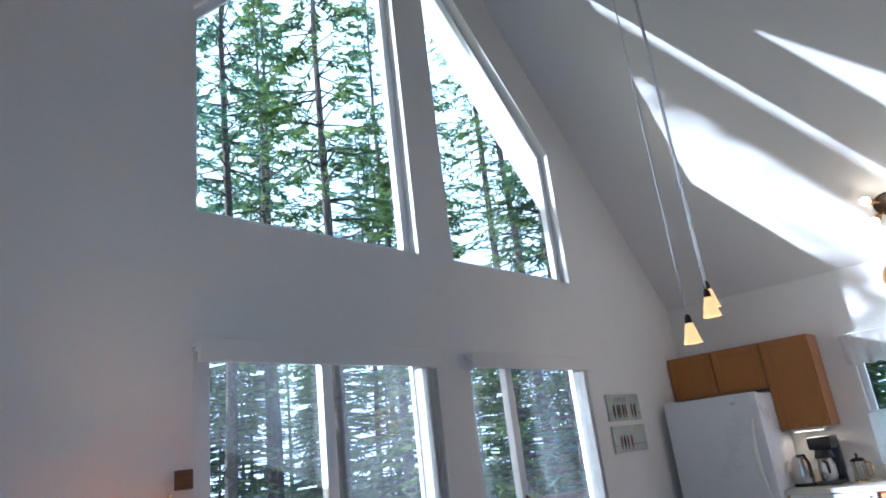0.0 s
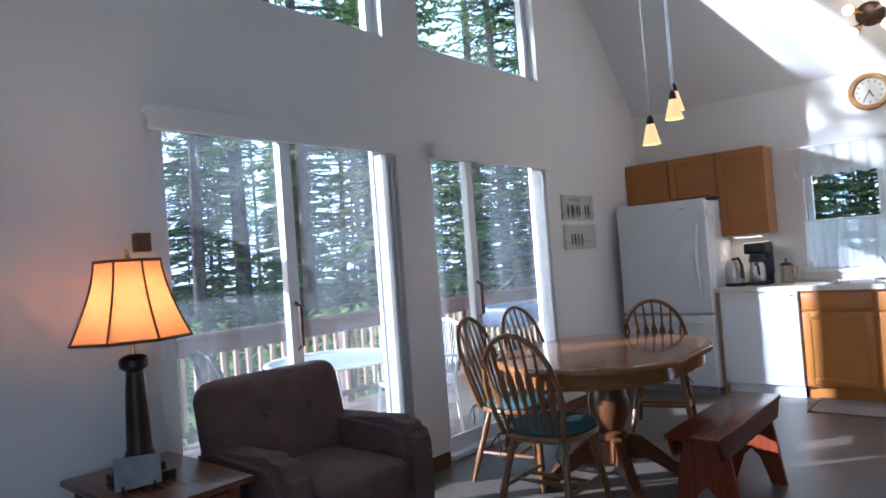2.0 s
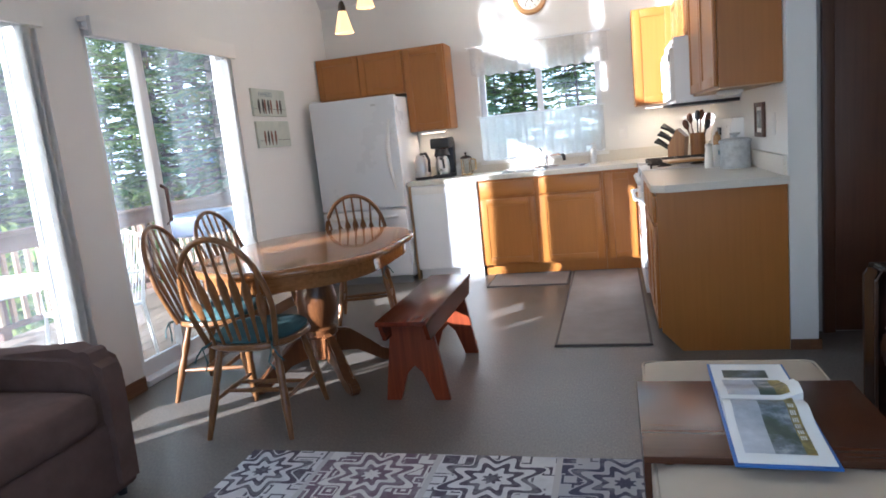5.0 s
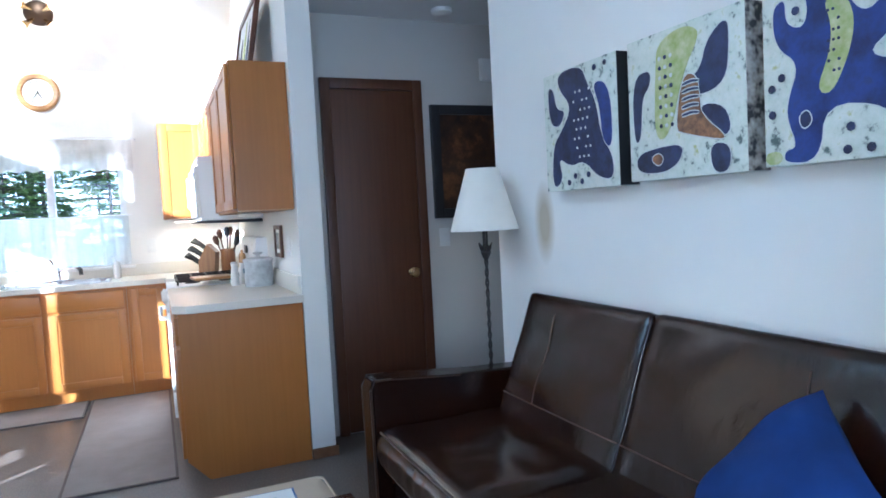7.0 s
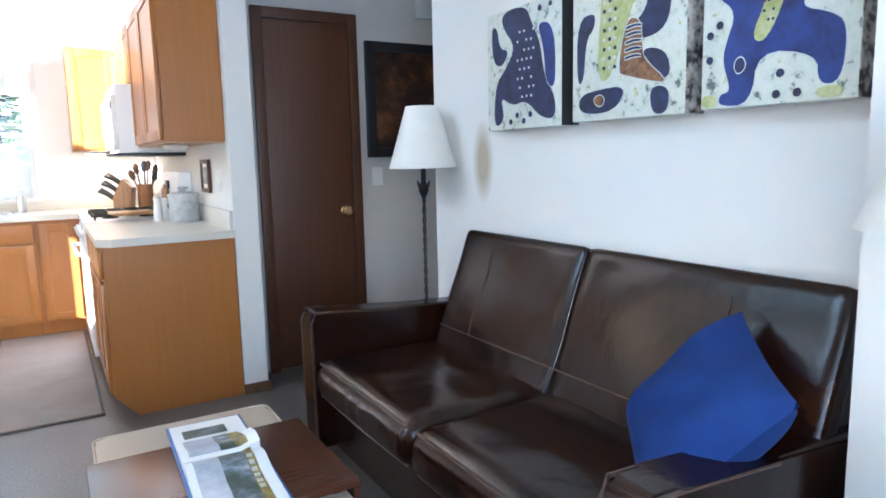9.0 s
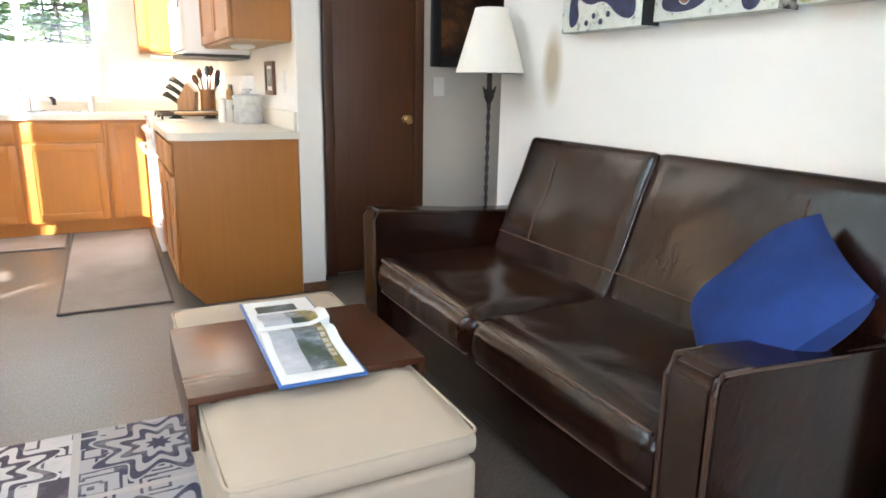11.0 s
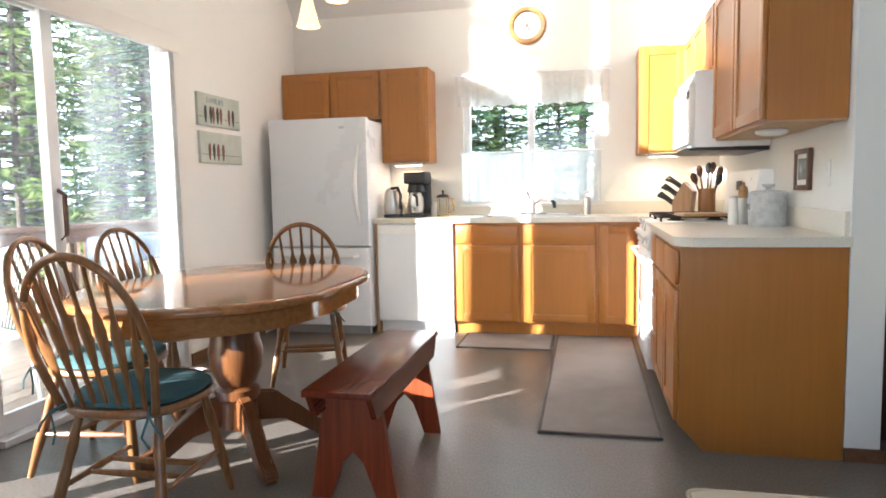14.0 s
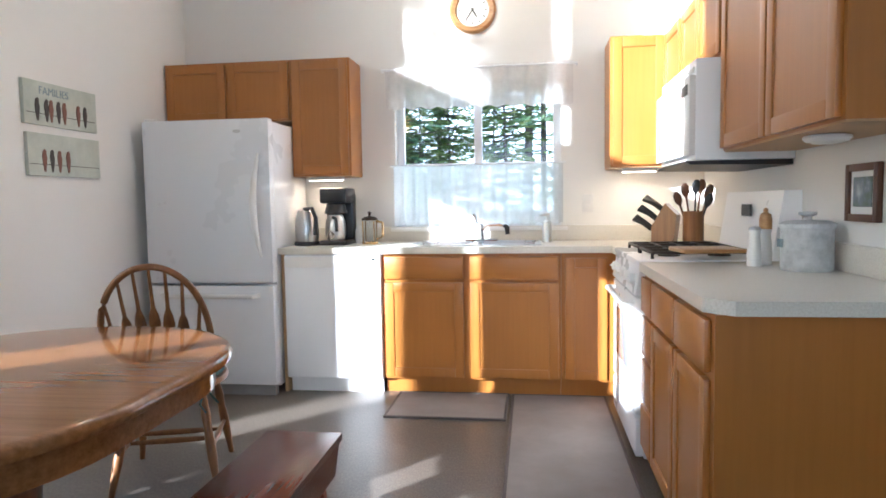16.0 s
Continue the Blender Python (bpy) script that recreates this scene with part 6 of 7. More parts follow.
part("top", bm, SIDE_WOOD, st)
for x in (2.385, 2.535):
    for y in (1.265, 1.415):
        bm = bm_new()
        box(bm, x - 0.016, x + 0.016, y - 0.016, y + 0.016, 0, 0.56, 0.003)
        part("leg", bm, SIDE_WOOD, st)
tl = thing("table_lamp", "table lamp with a plain white cone shade", "lamp")
bm = bm_new()
lathe(bm, [(0.07, 0.585), (0.07, 0.6), (0.03, 0.62), (0.045, 0.72), (0.055, 0.82), (0.03, 0.95), (0.012, 1.0), (0.012, 1.2)], (2.43, 1.36, 0), 24)
part("base", bm, WHITE_PLASTIC, tl)
bm = bm_new()
lathe(bm, [(0.2, 1.14), (0.09, 1.40), (0.088, 1.40), (0.197, 1.14)], (2.43, 1.36, 0), 36)
part("shade", bm, SHADE_WHITE, tl)

# Three painted canvases over the sofa.
CXF = XE - 0.085


def blob(centre, pts, k=4):
    """Rounds a coarse outline by corner cutting."""
    p = [(centre[0] + a, centre[1] + b) for a, b in pts]
    for _ in range(k - 1):
        q = []
        for (a, b), (c_, d_) in zip(p, p[1:] + p[:1]):
            q += [(a * 0.75 + c_ * 0.25, b * 0.75 + d_ * 0.25), (a * 0.25 + c_ * 0.75, b * 0.25 + d_ * 0.75)]
        p = q
    return p


def canvas(y0, y1, z0, z1, label, shapes, dots=(), edge=None):
    y0, y1 = y0 + 0.014, y1 - 0.02
    c = thing("canvas_painting", label, "painting", None, "canvases over the sofa")
    bm = bm_new()
    box(bm, CXF, XE - 0.002, y0, y1, z0, z1, 0.003)
    part("canvas", bm, CANVAS, c)
    bm = bm_new()
    box(bm, CXF + 0.001, XE - 0.003, y0 - 0.0015, y0 + 0.002, z0 + 0.001, z1 - 0.001)
    part("wrapped_edge", bm, edge or CANVAS_SIDE, c)
    w_, h_ = y1 - y0, z1 - z0
    for i, (mt, pts) in enumerate(shapes):
        if mt in (PAINT_BLUE, PAINT_NAVY, PAINT_RUST):
            grow = blob((0, 0), [(y1 - u * w_, z0 + v * h_) for u, v in pts], 3)
            bm = bm_new()
            tube(bm, [(CXF - 0.0005, a, b_) for a, b_ in grow], 0.0032, 4, True, 1.0)
            for v in bm.verts:
                v.co.x = CXF - 0.001 - 0.0006 * i + (0.0008 if v.co.x > CXF else 0)
            part("painted_outline", bm, PAINT_WHITE, c, "", 0)
        bm = bm_new()
        poly = blob((0, 0), [(y1 - u * w_, z0 + v * h_) for u, v in pts], 3)
        prism(bm, poly, CXF - 0.0012 - 0.0006 * i, CXF + 0.001, "x")
        bm.normal_update()
        bmesh.ops.triangulate(bm, faces=[f for f in bm.faces if len(f.verts) > 4])
        part("painted_shape", bm, mt, c, "", 0)
    for u, v, rad, mt in dots:
        bm = bm_new()
        lathe(bm, [(rad * w_, 0.0), (rad * w_, 0.0012), (0.0, 0.0012)], n=8, m=Matrix.Translation((CXF - 0.0064, y1 - u * w_, z0 + v * h_)) @ Matrix.Rotation(radians(-90), 4, "Y"))
        part("painted_dot", bm, mt, c, "", 0)


canvas(2.775, 3.262, 1.368, 1.825, "square canvas with dark blue abstract shapes on white", [
    (PAINT_NAVY, [(0.23, 0.99), (0.56, 0.99), (0.63, 0.84), (0.74, 0.68), (0.79, 0.40), (0.93, 0.23), (0.93, 0.05), (0.74, 0.08), (0.56, 0.23), (0.37, 0.19), (0.19, 0.29), (0.26, 0.08), (0.09, 0.01), (0.12, 0.39), (0.26, 0.50), (0.42, 0.68), (0.23, 0.86)]),
    (PAINT_BLUE, [(0.70, 0.82), (0.86, 0.81), (0.93, 0.65), (0.93, 0.28), (0.81, 0.35), (0.79, 0.62)]),
    (PAINT_NAVY, [(0.07, 0.89), (0.16, 0.87), (0.19, 0.69), (0.33, 0.66), (0.23, 0.53), (0.09, 0.58)]),
], [(0.46 + 0.06 * (k % 4) + 0.03 * (k // 4 % 2), 0.26 + 0.075 * (k // 4), 0.011, PAINT_WHITE) for k in range(32) if (k * 7) % 5] + [(0.36 + 0.09 * k, 0.06 + 0.05 * (k % 2), 0.025, PAINT_NAVY) for k in range(4)] + [(0.75, 0.93, 0.025, PAINT_NAVY), (0.88, 0.94, 0.022, PAINT_NAVY)], BLACK)
canvas(2.245, 2.752, 1.375, 1.83, "square canvas with blue, lime and rust shapes", [
    (PAINT_NAVY, [(0.23, 0.77), (0.05, 0.74), (0.05, 0.27), (0.12, 0.29), (0.14, 0.59), (0.22, 0.65)]),
    (PAINT_LIME, [(0.30, 0.92), (0.48, 0.98), (0.61, 0.96), (0.67, 0.89), (0.52, 0.68), (0.39, 0.28), (0.25, 0.27), (0.28, 0.76)]),
    (PAINT_NAVY, [(0.88, 0.95), (0.72, 0.84), (0.67, 0.67), (0.53, 0.61), (0.64, 0.50), (0.86, 0.55), (0.89, 0.78)]),
    (PAINT_NAVY, [(0.64, 0.46), (0.86, 0.42), (0.90, 0.22), (0.70, 0.26)]),
    (PAINT_RUST, [(0.52, 0.67), (0.64, 0.65), (0.66, 0.49), (0.67, 0.38), (0.89, 0.20), (0.70, 0.24), (0.52, 0.29), (0.45, 0.32)]),
    (PAINT_NAVY, [(0.08, 0.19), (0.30, 0.22), (0.52, 0.22), (0.48, 0.10), (0.33, 0.04), (0.08, 0.06)]),
    (PAINT_NAVY, [(0.73, 0.20), (0.89, 0.18), (0.88, 0.01), (0.75, 0.01)]),
    (PAINT_RUST, [(0.23, 0.16), (0.30, 0.18), (0.34, 0.14), (0.30, 0.09), (0.24, 0.12)]),
] + [(PAINT_NAVY, [(0.52, 0.61 - 0.05 * k), (0.6, 0.622 - 0.05 * k), (0.66, 0.61 - 0.05 * k), (0.66, 0.597 - 0.05 * k), (0.6, 0.605 - 0.05 * k), (0.52, 0.592 - 0.05 * k)]) for k in range(5)],
    [(0.33 + 0.05 * (k % 3), 0.36 + 0.065 * (k // 3), 0.014, (PAINT_NAVY, PAINT_WHITE)[k % 2]) for k in range(24)])
canvas(1.772, 2.225, 1.38, 1.845, "square canvas with a large royal blue abstract shape", [
    (PAINT_BLUE, [(0.07, 0.85), (0.16, 0.89), (0.16, 0.77), (0.21, 0.72), (0.28, 0.71), (0.31, 0.79), (0.28, 0.90), (0.32, 0.93), (0.40, 0.93), (0.39, 0.84), (0.52, 0.83), (0.63, 0.68), (0.75, 0.75), (0.79, 0.89), (0.91, 0.88), (0.87, 0.71), (0.79, 0.59), (0.63, 0.49), (0.87, 0.42), (0.93, 0.33), (0.91, 0.08), (0.78, 0.08), (0.77, 0.24), (0.40, 0.30), (0.37, 0.01), (0.14, 0.01), (0.14, 0.08), (0.23, 0.09), (0.16, 0.25), (0.17, 0.35), (0.25, 0.53), (0.09, 0.64)]),
    (PAINT_LIME, [(0.40, 0.81), (0.52, 0.83), (0.59, 0.68), (0.54, 0.49), (0.44, 0.33), (0.35, 0.37), (0.44, 0.55), (0.45, 0.69)]),
    (PAINT_LIME, [(0.01, 0.08), (0.12, 0.08), (0.12, 0.01), (0.01, 0.01)]),
    (PAINT_LIME, [(0.78, 0.07), (0.92, 0.07), (0.92, 0.01), (0.78, 0.01)]),
    (PAINT_NAVY, [(0.25, 0.26), (0.30, 0.28), (0.33, 0.22), (0.28, 0.18), (0.25, 0.21)]),
], [(0.44 + 0.03 * (k % 3), 0.45 + 0.05 * (k // 3), 0.009, PAINT_NAVY) for k in range(21) if k % 4] + [(u, v, 0.026, PAINT_NAVY) for u, v in ((0.07, 0.42), (0.07, 0.28), (0.14, 0.47), (0.56, 0.16), (0.54, 0.05), (0.67, 0.05), (0.67, 0.8), (0.24, 0.8))])

hp = thing("hall_picture", "dark brown painting in a wide black frame", "picture")
for nm, y0, y1 in (("frame", 0, 1),):
    bm = bm_new()
    for x0, x1, z0, z1 in ((2.965, 3.025, 1.27, 1.98), (3.50, 3.56, 1.27, 1.98), (3.025, 3.50, 1.27, 1.33), (3.025, 3.50, 1.92, 1.98)):
        box(bm, x0, x1, 4.755, 4.788, z0, z1, 0.004)
    part("frame", bm, BLACK, hp)
bm = bm_new()
box(bm, 3.025, 3.50, 4.77, 4.787, 1.33, 1.92)
part("painting", bm, DARK_PAINTING, hp)
cb = thing("door_chime", "small white chime box high on the hall wall", "chime box")
bm = bm_new()
box(bm, 3.33, 3.45, 4.75, 4.789, 2.14, 2.28, 0.008)
part("case", bm, WHITE_PLASTIC, cb)
sm = thing("smoke_detector", "round white smoke detector on hall ceiling", "smoke detector")
bm = bm_new()
lathe(bm, [(0.062, 0.0), (0.062, -0.02), (0.045, -0.034), (0.0, -0.036)], (2.98, 4.55, 2.5), 24)
part("case", bm, WHITE_PLASTIC, sm)

# End table, lamp and slate plaque.
et = thing("end_table", "square-edged brown wooden end table with drawer", "end table")
EX0, EX1, EY0, EY1 = -1.40, -0.755, 1.655, 2.08
bm = bm_new()
box(bm, EX0, EX1, EY0, EY1, 0.578, 0.602, 0.006)
part("top", bm, SIDE_WOOD, et)
bm = bm_new()
box(bm, EX0 + 0.05, EX1 - 0.05, EY0 + 0.04, EY1 - 0.04, 0.40, 0.578, 0.003)
part("apron", bm, SIDE_WOOD, et)
bm = bm_new()
box(bm, EX1 - 0.051, EX1 - 0.037, EY0 + 0.08, EY1 - 0.08, 0.42, 0.56, 0.004)
dr = part("drawer", bm, SIDE_WOOD, et)
bm = bm_new()
box(bm, EX1 - 0.036, EX1 - 0.02, (EY0 + EY1) / 2 - 0.05, (EY0 + EY1) / 2 + 0.05, 0.475, 0.5, 0.005)
part("handle", bm, IRON, dr, "dark metal pull")
for x in (EX0 + 0.065, EX1 - 0.065):
    for y in (EY0 + 0.055, EY1 - 0.055):
        bm = bm_new()
        box(bm, x - 0.022, x + 0.022, y - 0.022, y + 0.022, 0.0, 0.577, 0.004)
        part("leg", bm, SIDE_WOOD, et)
bm = bm_new()
box(bm, EX0 + 0.06, EX1 - 0.06, EY0 + 0.05, EY1 - 0.05, 0.16, 0.18, 0.004)
part("shelf", bm, SIDE_WOOD, et)
lp = thing("bedside_lamp", "lit table lamp with paneled parchment shade", "lamp")
LPX, LPY = -1.10, 1.83
bm = bm_new()
box(bm, LPX - 0.09, LPX + 0.09, LPY - 0.09, LPY + 0.09, 0.602, 0.635, 0.006)
box(bm, LPX - 0.065, LPX + 0.065, LPY - 0.065, LPY + 0.065, 0.635, 0.665, 0.006)
lathe(bm, [(0.05, 0.665), (0.055, 0.69), (0.044, 0.72), (0.042, 0.80), (0.036, 0.93), (0.03, 1.0), (0.05, 1.015), (0.052, 1.04), (0.042, 1.055), (0.02, 1.062)], (LPX, LPY, 0), 10)
part("column", bm, BRONZE, lp)
bm = bm_new()
cyl(bm, (LPX, LPY, 1.06), (LPX, LPY, 1.205), 0.008)
cyl(bm, (LPX, LPY, 1.40), (LPX, LPY, 1.42), 0.008)
lathe(bm, [(0.0, 1.45), (0.01, 1.44), (0.008, 1.425), (0.014, 1.415), (0.0, 1.412)], (LPX, LPY, 0), 12)
part("stem", bm, BRASS, lp)


def shade_radius(v):
    return 0.118 + 0.095 * v ** 1.5


bm = bm_new()
prof = [(shade_radius(1 - i / 8), 1.12 + 0.285 * i / 8) for i in range(9)]
n = 8
lathe(bm, prof + [(r - 0.003, z) for r, z in reversed(prof)], (LPX, LPY, 0), n)
sh = part("shade", bm, SHADE_LIT, lp, "lit tan parchment shade", 20)
bm = bm_new()
for k in range(n):
    a = 2 * math.pi * k / n
    tube(bm, [(LPX + (r + 0.001) * math.cos(a), LPY + (r + 0.001) * math.sin(a), z) for r, z in prof], 0.004, 6)
for r, z in (prof[0], prof[-1]):
    tube(bm, [(LPX + (r + 0.001) * math.cos(2 * math.pi * k / n), LPY + (r + 0.001) * math.sin(2 * math.pi * k / n), z) for k in range(n)], 0.006, 6, True)
part("trim_band", bm, TRIM_WOOD, sh, "dark braided trim")
bm = bm_new()
bmesh.ops.create_uvsphere(bm, u_segments=14, v_segments=10, radius=0.03, matrix=Matrix.Translation((LPX, LPY, 1.24)) @ Matrix.Diagonal((1, 1, 1.3, 1)))
bulb = part("bulb", bm, BULB, lp, "lit frosted bulb")
bulb.visible_shadow = False
lamp = new("table_lamp_glow", bpy.data.lights.new("table_lamp_glow", "POINT"))
lamp.data.energy, lamp.data.color, lamp.data.shadow_soft_size = 5.0, (1.0, 0.58, 0.28), 0.07
lamp.location = (LPX, LPY, 1.22)
pq = thing("slate_plaque", "small grey slate plaque on a dark easel", "plaque")
qm = Matrix.Translation((-0.975, 1.765, 0.603)) @ Matrix.Rotation(radians(68), 4, "Z") @ Matrix.Rotation(radians(-22), 4, "X")
bm = bm_new()
box(bm, -0.075, 0.075, -0.006, 0.006, 0.012, 0.12, 0.004, qm)
for v in bm.verts:
    v.co += Vector((0, 0, 0.004 * math.sin(v.co.x * 90)))
part("slate", bm, STONE, pq)
for s in (-1, 1):
    bm = bm_new()
    tube(bm, [qm @ Vector((s * 0.05, -0.04, 0.02)), qm @ Vector((s * 0.05, -0.035, 0.002)), qm @ Vector((s * 0.05, 0.0, 0.002)), qm @ Vector((s * 0.04, 0.045, 0.02))], 0.006, 6)
    part("easel_foot", bm, IRON, pq)

# Magazine rack of dark wood beside the end table.
ls = thing("magazine_rack", "dark curved wooden magazine rack by the table", "magazine rack")
for y in (1.50, 1.62):
    bm = bm_new()
    tube(bm, [(-1.02, y, 0.0), (-1.12, y, 0.16), (-1.16, y, 0.3), (-1.13, y, 0.42)], [0.014, 0.016, 0.014, 0.018], 8)
    part("side_rail", bm, BLACK, ls)
    bm = bm_new()
    tube(bm, [(-1.35, y, 0.0), (-1.22, y, 0.14), (-1.0, y, 0.2), (-0.92, y, 0.3)], 0.014, 8)
    part("side_rail", bm, BLACK, ls)
for x, z in ((-1.1, 0.12), (-1.15, 0.26), (-1.02, 0.19), (-0.93, 0.29)):
    bm = bm_new()
    cyl(bm, (x, 1.49, z), (x, 1.63, z), 0.008)
    part("crossbar", bm, BLACK, ls)

# Armchair.
ac = thing("armchair", "taupe upholstered armchair beside the glass door", "armchair")
AX0, AX1, AY0, AY1 = -1.40, -0.69, 2.14, 2.98
bm = bm_new()
box(bm, AX0 + 0.05, AX1 - 0.02, AY0 + 0.02, AY1 - 0.02, 0.03, 0.33, 0.03, None, 3)
part("base", bm, UPHOLSTERY, ac)
for y0, y1 in ((AY0, AY0 + 0.17), (AY1 - 0.17, AY1)):
    bm = bm_new()
    prism(bm, [(AX0 + 0.05, 0.03), (AX1, 0.03), (AX1 + 0.015, 0.5), (AX1 - 0.01, 0.58), (AX1 - 0.1, 0.625), (AX0 + 0.25, 0.60), (AX0 + 0.05, 0.60)], y0, y1, "y")
    bmesh.ops.bevel(bm, geom=bm.edges[:], offset=0.04, segments=4, affect="EDGES", clamp_overlap=True)
    part("arm", bm, UPHOLSTERY, ac)
bm = bm_new()
pillow(bm, AX0 + 0.18, AX1 + 0.015, AY0 + 0.172, AY1 - 0.172, 0.32, 0.475, 0.05, 0.015, cuts=10)
part("seat_cushion", bm, UPHOLSTERY, ac)
lean2 = Matrix.Translation((AX0 + 0.12, (AY0 + AY1) / 2, 0.40)) @ Matrix.Rotation(radians(-12), 4, "Y")
bm = bm_new()
pillow(bm, -0.05, 0.14, -0.385, 0.345, -0.1, 0.47, 0.085, 0.02, lean2, cuts=14)
for v in bm.verts:
    p = lean2.inverted() @ v.co
    if p.x > 0.08:
        dent = sum(math.exp(-((p.y - b) ** 2 + (p.z - 0.27) ** 2) / 0.0016) for b in (-0.12, 0.12))
        v.co -= (lean2.to_3x3() @ Vector((0.04 * dent, 0, 0)))
bk_ = part("back", bm, UPHOLSTERY, ac)
for b in (-0.12, 0.12):
    bm = bm_new()
    bmesh.ops.create_uvsphere(bm, u_segments=12, v_segments=6, radius=0.013, matrix=lean2 @ Matrix.Translation((0.138, b, 0.27)))
    part("button", bm, UPHOLSTERY, bk_)
for x in (AX0 + 0.1, AX1 - 0.06):
    for y in (AY0 + 0.08, AY1 - 0.08):
        bm = bm_new()
        cyl(bm, (x, y, 0.0), (x, y, 0.07), 0.018, 0.025)
        part("foot", bm, BLACK, ac)

sp = thing("wall_speaker", "small brown wooden box mounted on the wall", "wall box")
bm = bm_new()
box(bm, XW + 0.001, XW + 0.05, 2.02, 2.082, 1.455, 1.535, 0.004)
part("case", bm, TRIM_WOOD, sp)


# ---- outdoors ----
bm = bm_new()
GR = 90
bmesh.ops.create_grid(bm, x_segments=60, y_segments=60, size=GR)
for v in bm.verts:
    d = v.co.length
    v.co.z = -1.5 + 0.4 * noise.noise(v.co * 0.12) + max(0, d - 14) * 0.02
    if abs(v.co.x) < 9 and abs(v.co.y - 3) < 10:
        v.co.z = min(v.co.z, -1.2)
bmesh.ops.create_grid(bm, x_segments=8, y_segments=8, size=1500, matrix=Matrix.Translation((0, 0, -2.6)))
setting("ground", bm, DUFF, "forest floor of needles and low growth", "ground", 60)

# Bright hazy sky low over the forest, far off.
bm = bm_new()
ring = [(-1.5 + 85 * math.cos(radians(a)), 4 + 85 * math.sin(radians(a))) for a in range(20, 186, 5)]
lo, hi = [bm.verts.new((x, y, -3)) for x, y in ring], [bm.verts.new((x * 0.75, y * 0.75, 95)) for x, y in ring]
for i in range(len(ring) - 1):
    bm.faces.new((lo[i], lo[i + 1], hi[i + 1], hi[i]))
setting("backdrop", bm, HAZE, "bright pale hazy sky behind the forest", "sky", 60)

dk = tagged(new("deck"), "weathered wooden deck boards outside the glass doors", "deck", "", "structure")
DX0, DX1, DY0, DY1 = -3.95, XO, -1.2, 9.2
bm = bm_new()
box(bm, DX0, DX1, DY0, DY1, -0.28, -0.085)
part("joists", bm, DECK_WOOD, dk)
plank = None
nb = 16
bwid = (DX1 - DX0) / nb
for i in range(nb):
    x0 = DX0 + i * bwid
    if plank is None:
        bm = bm_new()
        box(bm, 0.003, bwid - 0.003, DY0, DY1, -0.084, -0.055, 0.003)
        plank = finish("plank", bm, DECK_WOOD, 0)
    p = new("plank", plank)
    p.parent = dk
    p.location = (x0, 0, 0)

rl = thing("deck_railing", "brown stained deck railing with wooden balusters", "railing")
RX, RT = -3.85, 0.86
bm = bm_new()
box(bm, RX - 0.07, RX + 0.07, DY0, DY1, RT - 0.04, RT, 0.005)
part("top_rail", bm, RAIL_WOOD, rl)
bm = bm_new()
box(bm, RX - 0.02, RX + 0.02, DY0, DY1, RT - 0.18, RT - 0.045, 0.004)
part("upper_rail", bm, RAIL_WOOD, rl)
bm = bm_new()
box(bm, RX - 0.02, RX + 0.02, DY0, DY1, 0.03, 0.08, 0.004)
part("lower_rail", bm, RAIL_WOOD, rl)
bm = bm_new()
box(bm, -0.018, 0.018, -0.018, 0.018, 0.081, RT - 0.181)
bal = finish("baluster", bm, BALUSTER, 0)
y = DY0 + 0.1
while y < DY1:
    b = new("baluster", bal)
    b.parent = rl
    b.location = (RX, y, 0)
    y += 0.125
for y in (DY0 + 0.05, 1.4, 3.3, 5.2, 7.1, DY1 - 0.05):
    bm = bm_new()
    box(bm, RX - 0.115, RX - 0.025, y - 0.045, y + 0.045, -0.6, RT - 0.045, 0.004)
    part("post", bm, RAIL_WOOD, rl)

pt = thing("patio_table", "round glass-topped patio table with white rim", "patio table")
PTX, PTY, PTZ = -2.62, 3.98, 0.64
bm = bm_new()
lathe(bm, [(0.5, PTZ - 0.025), (0.52, PTZ - 0.012), (0.51, PTZ), (0.48, PTZ - 0.002), (0.48, PTZ - 0.02)], (PTX, PTY, 0), 40)
part("rim", bm, VINYL, pt)
bm = bm_new()
lathe(bm, [(0.479, PTZ - 0.012), (0.479, PTZ - 0.006), (0.0, PTZ - 0.006)], (PTX, PTY, 0), 40)
part("glass_top", bm, CLEAR, pt)
for k in range(4):
    a = radians(45 + 90 * k)
    bm = bm_new()
    tube(bm, [(PTX + 0.47 * math.cos(a), PTY + 0.47 * math.sin(a), PTZ - 0.02), (PTX + 0.4 * math.cos(a), PTY + 0.4 * math.sin(a), 0.3), (PTX + 0.45 * math.cos(a), PTY + 0.45 * math.sin(a), -0.055)], 0.014, 8)
    part("leg", bm, VINYL, pt)


